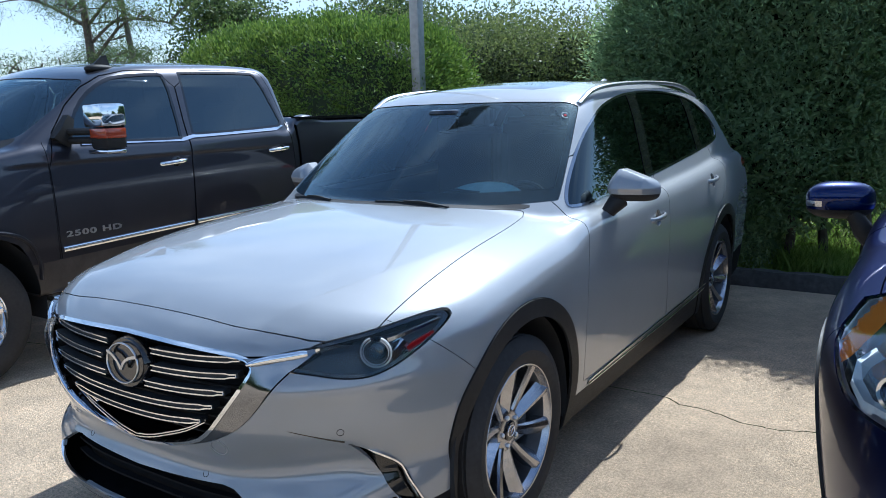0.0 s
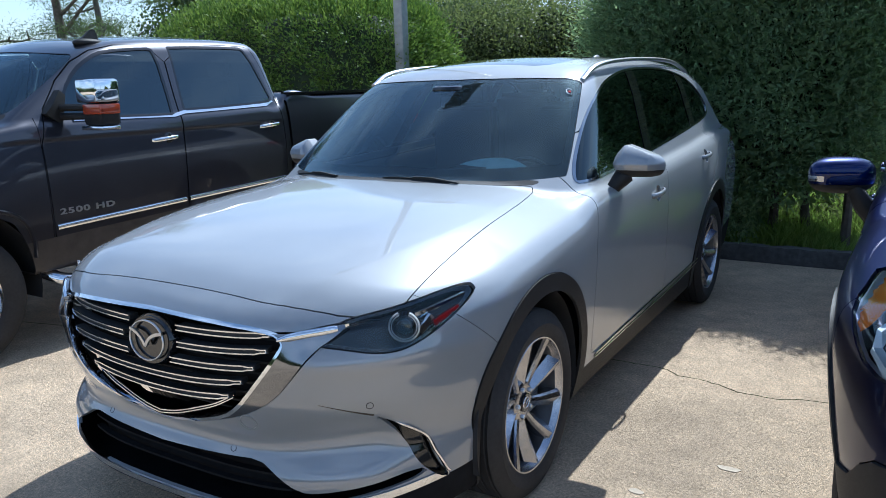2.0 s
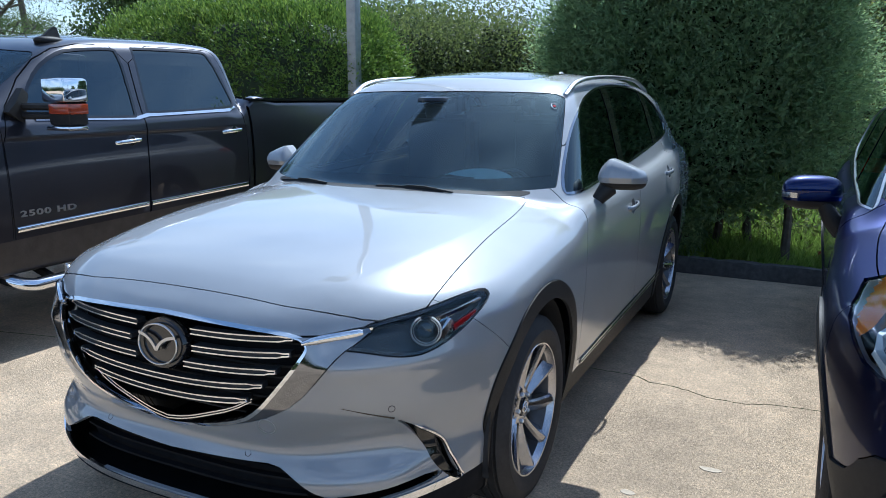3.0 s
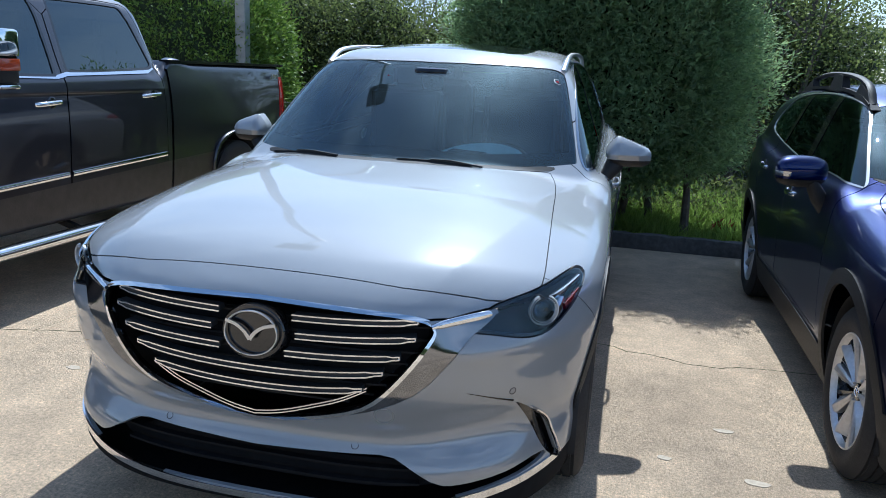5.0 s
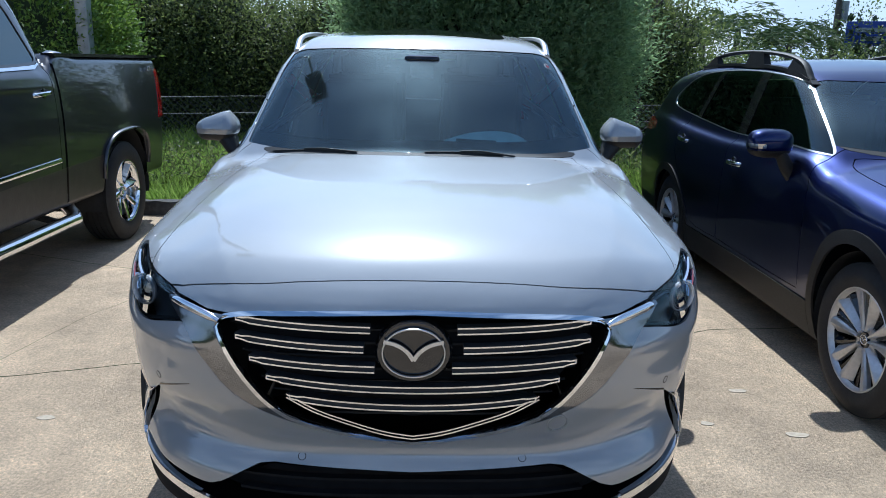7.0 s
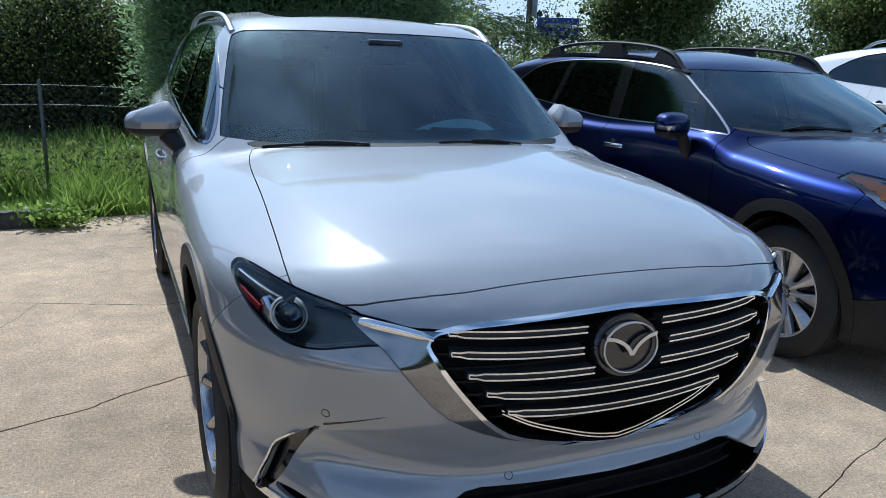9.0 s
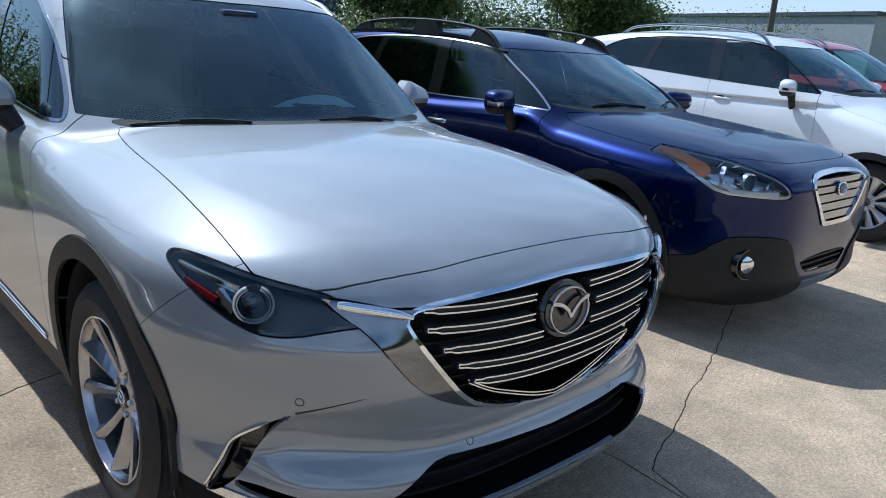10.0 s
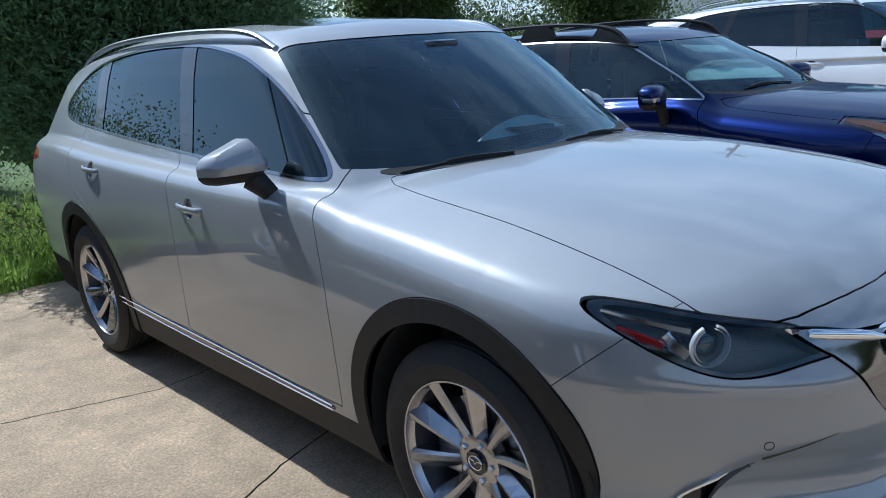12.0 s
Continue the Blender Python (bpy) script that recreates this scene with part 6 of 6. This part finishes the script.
# ---- greenery ----
def leaves(P, D, L, W, seed, bend=.25):
    """One folded leaf (two facets) at each place P pointing along D."""
    r = np.random.RandomState(seed)
    n = len(P)
    D = D / np.maximum(np.linalg.norm(D, axis=1), 1e-6)[:, None]
    S = np.cross(D, r.randn(n, 3)); S /= np.maximum(np.linalg.norm(S, axis=1), 1e-6)[:, None]
    U = np.cross(S, D)
    L = (L * r.uniform(.6, 1.3, n))[:, None]; W = (W * r.uniform(.7, 1.3, n))[:, None]
    V = np.empty((n, 4, 3))
    V[:, 0], V[:, 2] = P, P + D * L - U * L * bend
    V[:, 1], V[:, 3] = P + D * L * .5 + S * W, P + D * L * .5 - S * W
    F = np.arange(4 * n).reshape(n, 4)
    return V.reshape(-1, 3), F


def leaf_mesh(name, V, F, mat, parent=None, label=""):
    me = bpy.data.meshes.new(name)
    me.vertices.add(len(V)); me.loops.add(F.size); me.polygons.add(len(F))
    me.vertices.foreach_set("co", V.ravel()); me.loops.foreach_set("vertex_index", F.ravel())
    me.polygons.foreach_set("loop_start", np.arange(0, F.size, F.shape[1]))
    me.update()
    return link(name, me, mat, parent, label)


def on_blob(c, r, n, rnd, power=3.0, up_bias=0.0):
    """Places on a rounded box, with the way out of it."""
    d = rnd.randn(n, 3)
    d[:, 2] += up_bias
    d /= np.linalg.norm(d, axis=1)[:, None]
    k = (np.abs(d) ** power).sum(1) ** (-1 / power)
    P = d * k[:, None] * np.array(r)
    N = np.sign(P) * np.abs(P / np.array(r)) ** (power - 1) / np.array(r)
    N /= np.maximum(np.linalg.norm(N, axis=1), 1e-6)[:, None]
    return P + np.array(c), N


def core(name, c, r, mat, parent, power=3.0, lump=.12, seed=1, lean=0.0):
    bm = bmesh.new()
    bmesh.ops.create_icosphere(bm, subdivisions=4, radius=1)
    for v in bm.verts:
        d = np.array(v.co); k = (np.abs(d) ** power).sum() ** (-1 / power)
        q = Vector(d * k * np.array(r))
        v.co = q * (1 + lump * noise.noise(q * 1.3 + Vector((seed, 0, 0)))) + Vector(c)
        v.co.z = max(v.co.z * (1 - lean * min(max((.6 - v.co.x) / 1.8, 0), 1)), .45)
    return part(name, bm, mat, parent)


def hedge(name, label, at, r, zc, n, mat, size, seed, power=3.2, lump=.22, droop=0.0, spread=.14, per=40, keep=None, shoots=0, lean=0.0, deep=.30, plume=0.0, inner=0):
    """A hedge: shade-coloured core, stems, and clumps of leaves over its uneven surface."""
    ob = thing(name, label, "hedge", (at[0], at[1], -.06))
    rnd = np.random.RandomState(seed)
    # Added solid core: blocks light, its dark colour stands for shade.
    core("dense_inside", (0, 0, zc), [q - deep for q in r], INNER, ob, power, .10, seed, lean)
    m = n // per
    C, N = on_blob((0, 0, zc), r, m, rnd, power, .25)
    C[:, 2] *= 1 - lean * np.clip((.6 - C[:, 0]) / 1.8, 0, 1)
    lift = np.array([noise.noise(Vector(p) * .9 + Vector((seed, 3, 0))) for p in C]) * lump + rnd.randn(m) * .06 - .06
    if plume:
        lift += np.array([noise.noise(Vector((p[0] * 3.4, p[1] * 3.4, p[2] * 1.4 + seed))) for p in C]) * plume
    C = C + N * lift[:, None]
    P = np.repeat(C, per, 0) + rnd.randn(m * per, 3) * spread * np.array([1, 1, .8])
    D = np.repeat(N, per, 0) * .9 + rnd.randn(m * per, 3) * .55 + np.array([0, 0, .35 - droop])
    if shoots:
        T_ = P[:, 2] > zc + r[2] * .72
        D[T_, 2] += .9
    k = P[:, 2] > .12
    if keep is not None:
        k &= keep(P)
    P, D = P[k], D[k]
    V, F = leaves(P, D, size[0], size[1], seed)
    leaf_mesh("leaves", V, F, mat, ob)
    if inner:
        C, N = on_blob((0, 0, 0), r, inner, rnd, power, .1)
        P = C * rnd.uniform(.60, .93, inner)[:, None] + np.array([0, 0, zc])
        P[:, 2] *= 1 - lean * np.clip((.6 - P[:, 0]) / 1.8, 0, 1)
        P = P[(P[:, 2] > .2) & (keep(P) if keep is not None else True)]
        V, F = leaves(P, rnd.randn(len(P), 3) + np.array([0, 0, .3]), size[0] * 2.2, size[1] * 2.4, seed + 1)
        leaf_mesh("inner_leaves", V, F, mat, ob)
    for i in range(7):
        x = (i - 3) / 3.5 * r[0] * .8
        bm = bmesh.new()
        sweep(bm, curved([(x, rnd.uniform(-.3, .3), 0), (x + rnd.uniform(-.1, .1), rnd.uniform(-.3, .3), zc * .4), (x + rnd.uniform(-.3, .3), rnd.uniform(-.3, .3), zc)], 8), [.05 - .004 * j for j in range(9)], seg=7)
        part("stem", bm, BARK, ob)
    return ob


hedge("clipped_hedge", "sunlit yellow-green clipped hedge behind the pickup", (-6.7, 8.25), (2.75, 1.25, 1.52), 1.50, 92000, HEDGE_A, (.066, .0135), 11, 3.6, .20, shoots=1, per=36, spread=.09)
hedge("tall_shrub", "tall dark green juniper-like shrub behind the silver suv", (.66, 6.42), (1.48, .85, 1.86), 1.80, 130000, HEDGE_B, (.058, .0085), 23, 2.6, .26, droop=.1, per=40, spread=.11, lean=.10, deep=.64, plume=.26, inner=26000,
      keep=lambda P: ~((P[:, 0] > .30) & (P[:, 2] < .50 + .35 * np.clip(P[:, 0] - .6, 0, 1))) & ~((P[:, 0] < -.45) & (P[:, 2] < .75 + .3 * np.clip(-.5 - P[:, 0], 0, 1))))


def thicket(name, label, boxes, n, mat, size, seed, trunks=0, kind="stuff", spread=.3, per=26):
    """Far woods: many leaf clumps on bare stems."""
    ob = tagged(new(name), label, "woods", kind=kind)
    rnd = np.random.RandomState(seed)
    vol = np.array([(b[1] - b[0]) * (b[3] - b[2]) ** .5 * (b[5] - b[4]) for b in boxes]); vol = vol / vol.sum()
    PP, DD = [], []
    for b, v in zip(boxes, vol):
        m = int(n * v / per)
        C = np.stack([rnd.uniform(b[0], b[1], m), rnd.uniform(b[2], b[3], m), b[4] + (b[5] - b[4]) * rnd.uniform(0, 1, m) ** .85], 1)
        hgt = np.array([noise.noise(Vector((c[0] * .55 + seed, c[1] * .3, 0))) for c in C])
        C = C[C[:, 2] < b[4] + (b[5] - b[4]) * (.80 + .45 * hgt)]
        m = len(C)
        PP.append(np.repeat(C, per, 0) + rnd.randn(m * per, 3) * spread); DD.append(rnd.randn(m * per, 3) + np.array([0, -.2, .3]))
    P, D = np.concatenate(PP), np.concatenate(DD)
    k = P[:, 2] > 0
    V, F = leaves(P[k], D[k], size[0], size[1], seed)
    leaf_mesh("leaves", V, F, mat, ob)
    # larger leaves inside, coloured dark to paint in shade and close gaps
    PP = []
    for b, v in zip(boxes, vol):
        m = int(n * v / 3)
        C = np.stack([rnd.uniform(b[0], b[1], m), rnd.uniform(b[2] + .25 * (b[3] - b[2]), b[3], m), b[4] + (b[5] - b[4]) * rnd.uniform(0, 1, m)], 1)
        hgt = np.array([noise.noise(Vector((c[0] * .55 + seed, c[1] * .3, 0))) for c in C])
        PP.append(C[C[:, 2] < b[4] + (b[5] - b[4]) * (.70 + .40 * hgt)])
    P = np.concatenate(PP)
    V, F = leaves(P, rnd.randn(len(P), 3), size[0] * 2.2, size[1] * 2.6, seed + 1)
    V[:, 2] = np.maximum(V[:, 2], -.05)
    leaf_mesh("inner_leaves", V, F, SHADE_TINTED_LEAF, ob)
    bm = bmesh.new()
    for i in range(trunks):
        b = boxes[rnd.randint(len(boxes))]
        x, y = rnd.uniform(b[0], b[1]), rnd.uniform(b[2], b[3])
        h = b[5] * rnd.uniform(.6, .95)
        sweep(bm, curved([(x, y, -.06), (x + rnd.uniform(-.2, .2), y, h * .5), (x + rnd.uniform(-.5, .5), y, h)], 6), [.06, .055, .05, .04, .03, .02, .012], seg=5)
        for j in range(3):
            z = h * rnd.uniform(.3, .8)
            sweep(bm, [(x, y, z), (x + rnd.uniform(-.9, .9), y + rnd.uniform(-.4, .4), z + rnd.uniform(.2, .9))], [.02, .006], seg=4)
    if trunks:
        part("stems", bm, BARK, ob)
    return ob


thicket("thicket", "mixed sunlit thicket beyond the fence", [(-9, .5, 12.0, 15.0, 0, 3.7), (.9, 2.6, 9.2, 10.8, 0, 2.1), (1.5, 4.5, 10, 13, 0, 3.2), (2.7, 4.7, 11, 12.8, 0, 4.3)], 300000, WOOD_LEAF, (.054, .016), 31, 26)
thicket("far_woods", "distant hazy tree line", [(-45, -4, 22, 34, 0, 4.2), (6, 16, 26, 33, 0, 2.0), (17, 34, 20, 34, 0, 4.4), (34, 60, 18, 26, 0, 3.2), (-40, -24, -6, 20, 0, 3.4)], 210000, TREE_LEAF, (.12, .038), 41, 20, spread=.7)
# Unseen trees, added so that paint and glass have a horizon to mirror.
thicket("woods_across", "unseen tree line added round the lot for reflections", [(-70, 70, -60, -50, 0, 7), (-75, -62, -50, 10, 0, 6), (62, 75, -50, 10, 0, 6)], 70000, TREE_LEAF, (.8, .32), 43, 0, spread=1.6)


def tree(name, label, at, height, r0, seed, mat, size, limbs, n, bare=.35, spread=.5, pine=False):
    """A tapered trunk, forking limbs and a loose crown of clumps."""
    ob = thing(name, label, "tree", (at[0], at[1], -.06))
    rnd = np.random.RandomState(seed)
    top = Vector((rnd.uniform(-.5, .5), rnd.uniform(-.5, .5), height))
    trunk = curved([(0, 0, 0), (rnd.uniform(-.15, .15), 0, height * .35), (top.x * .6, top.y * .6, height * .7), top], 18)
    bm = bmesh.new()
    sweep(bm, trunk, [r0 * (1 - .85 * i / 18) for i in range(19)], seg=10)
    part("trunk", bm, BARK, ob)
    ends = []
    for i in range(limbs):
        u = bare + (1 - bare) * (i + rnd.uniform(0, .6)) / limbs
        base = trunk[min(int(u * 18), 18)]
        a = rnd.uniform(0, 6.28)
        ln = height * rnd.uniform(.14 if pine else .22, .42) * (1.15 - u * .6)
        sag = rnd.uniform(-.35, .55) if pine else rnd.uniform(.25, .8)
        mid = base + Vector((math.cos(a) * ln * .5, math.sin(a) * ln * .5, ln * sag * .7))
        tip = base + Vector((math.cos(a) * ln, math.sin(a) * ln, ln * sag * (.6 if pine else 1)))
        line = curved([base, mid, tip], 8)
        bm = bmesh.new()
        sweep(bm, line, [max(r0 * (1 - .85 * u) * .5 * (1 - .9 * j / 8), .012) for j in range(9)], seg=6)
        for j in range(7 if pine else 4):
            k = line[rnd.randint(3, 9)]
            e = k + Vector((rnd.uniform(-1, 1), rnd.uniform(-1, 1), rnd.uniform(-.2, .8))) * ln * .28
            sweep(bm, [k, k.lerp(e, .5) + Vector((0, 0, .05)), e], [.02, .014, .008], seg=4)
            ends.append(e)
        part("limb", bm, BARK, ob)
        ends.append(tip)
    E = np.array([tuple(e) for e in ends])
    per = n // len(E)
    P = np.repeat(E, per, 0) + rnd.randn(len(E) * per, 3) * spread * np.array([1, 1, .6])
    V, F = leaves(P, rnd.randn(len(P), 3) + np.array([0, 0, -.3 if pine else .2]), size[0], size[1], seed)
    leaf_mesh("crown", V, F, mat, ob)
    return ob


tree("pine_tree", "sparse tall pine with bare drooping limbs", (-16.6, 10.5), 7.5, .17, 61, TREE_LEAF, (.13, .007), 17, 20000, .22, .24, True)
tree("pine_tree", "sparse tall pine with bare drooping limbs", (-22, 15.5), 8.5, .17, 62, TREE_LEAF, (.15, .008), 15, 20000, .4, .30, True)
tree("oak_tree", "small round-headed tree beyond the hedge", (-15.2, 13.5), 4.6, .10, 63, TREE_LEAF, (.11, .035), 14, 12000, .45, .45)
tree("oak_tree", "tall open-crowned tree behind the clipped hedge", (-10.6, 15.5), 4.0, .16, 64, TREE_LEAF, (.10, .028), 16, 22000, .3, .6)
tree("oak_tree", "tall open-crowned tree behind the clipped hedge", (-7.2, 15.6), 3.2, .15, 65, TREE_LEAF, (.10, .028), 16, 22000, .3, .6)
tree("oak_tree", "leaning tree in the thicket", (-5.2, 14.6), 2.8, .13, 66, WOOD_LEAF, (.09, .025), 16, 20000, .25, .6)
tree("oak_tree", "leafy tree behind the dark shrub", (2.6, 12.6), 3.0, .13, 67, WOOD_LEAF, (.09, .025), 14, 18000, .2, .6)
tree("oak_tree", "pale leafy tree beyond the wagons", (18.5, 24.0), 6.2, .16, 68, WOOD_LEAF, (.15, .050), 20, 60000, .10, .50)
tree("oak_tree", "pale leafy tree beyond the wagons", (27.0, 20.5), 6.0, .16, 69, WOOD_LEAF, (.15, .050), 20, 60000, .10, .52)


def palm(at, height, seed, label):
    ob = thing("palm_tree", label, "palm", (at[0], at[1], -.06), 0, "palms")
    rnd = np.random.RandomState(seed)
    bm = bmesh.new()
    sweep(bm, curved([(0, 0, 0), (.1, 0, height * .5), (.15, .1, height)], 12), [.16 - .005 * i for i in range(13)], seg=9)
    part("trunk", bm, BARK, ob)
    for i in range(15):
        a = i * 2.4 + rnd.uniform(-.3, .3)
        up = rnd.uniform(.1, 1.0)
        ln = rnd.uniform(1.5, 2.3)
        d = Vector((math.cos(a), math.sin(a), 0))
        line = curved([Vector((.15, .1, height)), Vector((.15, .1, height)) + d * ln * .5 + Vector((0, 0, ln * .42 * up)), Vector((.15, .1, height)) + d * ln + Vector((0, 0, ln * (up * .45 - .45)))], 14)
        P = np.array([tuple(q) for q in line[2:] for _ in range(4)])
        s = d.cross(Vector((0, 0, 1)))
        D = np.array([tuple(s * (1 if j % 2 else -1) + d * .5 + Vector((0, 0, -.25))) for j in range(len(P))])
        V, F = leaves(P, D, .55, .03, seed * 20 + i, .3)
        leaf_mesh("frond", V, F, PALM_LEAF, ob)
    return ob


for i, (x, y, h) in enumerate(((9.6, 25.5, 2.5), (11.6, 27.5, 3.0), (13.0, 26.2, 2.4), (8.4, 29.0, 3.3), (14.8, 30, 2.8))):
    palm((x, y), h, 70 + i, "shaggy palm above the bushes")
bush = thicket("palm_bushes", "low sunlit bushes under the palms", [(5.5, 17, 20, 25, 0, 1.75)], 45000, WOOD_LEAF, (.10, .032), 77, 0, spread=.35)


def build_grass():
    ob = tagged(new("grass"), "rough sunlit grass and weeds behind the slab", "grass", kind="stuff")
    rnd = np.random.RandomState(81)
    n = 80000
    X = np.where(rnd.rand(n) < .75, rnd.uniform(-5.5, 5.0, n), rnd.uniform(-14, 9, n))
    Y = 5.92 + np.abs(rnd.randn(n)) * np.where(X < 0, 2.8, 1.5)
    tall = np.array([max(noise.noise(Vector((x * 1.1, y * 1.1, 4.0))), 0) for x, y in zip(X, Y)]) + np.where(Y > 6.7, .22, 0)
    P = np.stack([X, Y, np.full(n, -.06)], 1)
    D = np.stack([rnd.randn(n) * .35, rnd.randn(n) * .35, np.ones(n)], 1)
    V, F = leaves(P, D, .15 + .42 * tall, .007, 82, .35)
    leaf_mesh("blades", V, F, GRASS, ob)
    # taller weeds along the fence
    m = 9000
    P = np.stack([rnd.uniform(-5, 5, m), rnd.normal(7.0, .25, m), rnd.uniform(0, .55, m)], 1)
    V, F = leaves(P, rnd.randn(m, 3) + np.array([0, 0, .8]), .075, .011, 83)
    leaf_mesh("weeds", V, F, WOOD_LEAF, ob)


build_grass()
weed = thing("weed_clump", "small leafy weed growing at the slab edge", "weed", (-1.66, 5.55, 0))
rw_ = np.random.RandomState(84)
V_, F_ = leaves(rw_.randn(420, 3) * np.array([.13, .06, .05]) + np.array([0, 0, .09]), rw_.randn(420, 3) + np.array([0, 0, .6]), .06, .018, 85)
V_[:, 2] = np.maximum(V_[:, 2], 0.001)
leaf_mesh("leaves", V_, F_, GRASS, weed)
fern = thing("dry_frond", "curled red-brown dead frond in the grass", "frond", (1.95, 6.35, -.05))
V_, F_ = leaves(np.array([[.02 * i, 0, .10 + .03 * math.sin(i)] for i in range(12)]), np.array([[.3, .2 * (-1) ** i, .5] for i in range(12)]), .12, .03, 86)
leaf_mesh("blade", V_, F_, material("dead_frond", (.22, .045, .025), .8, noise_scale=20, amount=.3), fern)


# ---- fence, lamp post, far building and poles ----
def build_fence():
    ob = thing("chain_link_fence", "sagging galvanised chain-link fence among weeds", "fence", (0, 7.05, -.06))
    for x in np.arange(-12.2, 12, 2.6):
        bm = bmesh.new(); lathe(bm, [(0, .018), (1.2, .018), (1.22, .010)], axis="z", seg=10, centre=(x, 0, 0)); part("post", bm, FENCEWIRE, ob)
    for z in (1.17, .98):
        bm = bmesh.new(); sweep(bm, [(x, .01, z - .03 * math.sin((x + 12.2) / 2.6 * math.pi) ** 2) for x in np.arange(-12.2, 11.5, .325)], .0032, seg=5); part("top_wire", bm, FENCEWIRE, ob)
    V, F = [], []
    for x in np.arange(-12.2, 10.2, .075):
        for s in (1, -1):
            a = np.array([x if s > 0 else x + 1.1, .0, .04]); b = np.array([x + 1.1 if s > 0 else x, .004 * s, 1.14])
            k = len(V)
            for q in (a, b):
                for ox, oy in ((.0022, 0), (-.0011, .0019), (-.0011, -.0019)):
                    V.append(q + np.array([ox, oy, 0]))
            F += [(k, k + 1, k + 4, k + 3), (k + 1, k + 2, k + 5, k + 4), (k + 2, k, k + 3, k + 5)]
    tagged(raw("wire_mesh", V, F, FENCEWIRE, ob), kind="stuff")


build_fence()


def build_lamp_post():
    ob = thing("street_lamp", "square grey steel car-park lamp post behind the pickup", "lamp post", (-3.98, 7.42, -.06))
    bm = bmesh.new(); block(bm, -.072, .072, -.072, .072, .0, 9.0, .012); part("post", bm, STEEL, ob)
    bm = bmesh.new(); block(bm, -.16, .16, -.16, .16, 0, .03, .006); part("base_plate", bm, STEEL, ob)
    bm = bmesh.new(); block(bm, -.04, .04, -1.6, -.05, 8.72, 8.80, .01); part("arm", bm, STEEL, ob)
    bm = bmesh.new(); block(bm, -.40, .40, -2.40, -1.30, 8.62, 8.80, .03); part("lamp_head", bm, PLASTIC, ob)
    bm = bmesh.new(); block(bm, -.17, .17, -2.05, -1.55, 8.605, 8.622, .004); part("diffuser", bm, LAMPBLACK, ob)


build_lamp_post()


def utility_pole(at, h, turn):
    ob = thing("utility_pole", "weathered wooden power pole with crossarm and wires", "utility pole", (at[0], at[1], -.06), turn, "power poles")
    bm = bmesh.new(); lathe(bm, [(0, .16), (h, .10)], axis="z", seg=12); part("pole", bm, BARK, ob)
    bm = bmesh.new(); block(bm, -1.1, 1.1, -.06, .06, h - .9, h - .78, .01); part("crossarm", bm, BARK, ob)
    for x in (-1, -.5, .5, 1):
        bm = bmesh.new(); lathe(bm, [(h - .78, .03), (h - .70, .045), (h - .62, .03)], axis="z", seg=8, centre=(x, 0, 0)); part("insulator", bm, SATIN, ob)
    bm = bmesh.new(); lathe(bm, [(h - 2.4, .19), (h - 1.6, .19)], axis="z", seg=14, centre=(.32, 0, 0)); part("transformer", bm, STEEL, ob)


utility_pole((17.5, 31.5), 6.0, 20)
utility_pole((33, 15.5), 9.5, 70)
utility_pole((26, -14), 9.5, 90)


def build_shop():
    ob = thing("shop_building", "low grey flat-roofed shop with a blue wall sign", "building", (50, 21, -.06), 69)
    bm = bmesh.new(); block(bm, -9, 9, -5, 5, 0, 4.3); part("wall", bm, material("grey_stucco", (.30, .32, .34), .85, noise_scale=3, amount=.08), ob)
    bm = bmesh.new(); block(bm, -9.15, 9.15, -5.15, 5.15, 4.3, 4.5); part("roof", bm, material("dark_roof", (.06, .065, .07), .8, noise_scale=3, amount=.1), ob)
    bm = bmesh.new(); block(bm, -2.2, -.8, -5.06, -5.0, 2.7, 4.0, .02); part("sign_board", bm, material("sign_blue", (.02, .05, .30), .5, noise_scale=3, amount=.1), ob)
    for i in range(5):
        bm = bmesh.new(); block(bm, .5 + i * 1.6, 1.8 + i * 1.6, -5.05, -5.0, .3, 2.5); w_ = part("window", bm, STEEL, ob)
        bm = bmesh.new(); block(bm, .56 + i * 1.6, 1.74 + i * 1.6, -5.075, -5.055, .36, 2.44); part("pane", bm, GLOSSBLACK, w_)


build_shop()
sg_ = thing("road_sign", "blue roadside shop sign on two posts", "sign", (18.6, 30.6, -.06), -31)
for x in (-.7, .7):
    bm = bmesh.new(); block(bm, x - .05, x + .05, -.05, .05, 0, 2.9); part("post", bm, STEEL, sg_)
bm = bmesh.new(); block(bm, -1.0, 1.0, -.08, -.05, 2.55, 3.55, .02); part("board", bm, bpy.data.materials["sign_blue"], sg_)
for z, wd in ((3.2, .62), (2.85, .4)):
    bm = bmesh.new(); block(bm, -wd, wd, -.10, -.08, z - .09, z + .09); part("line", bm, STEEL, sg_)
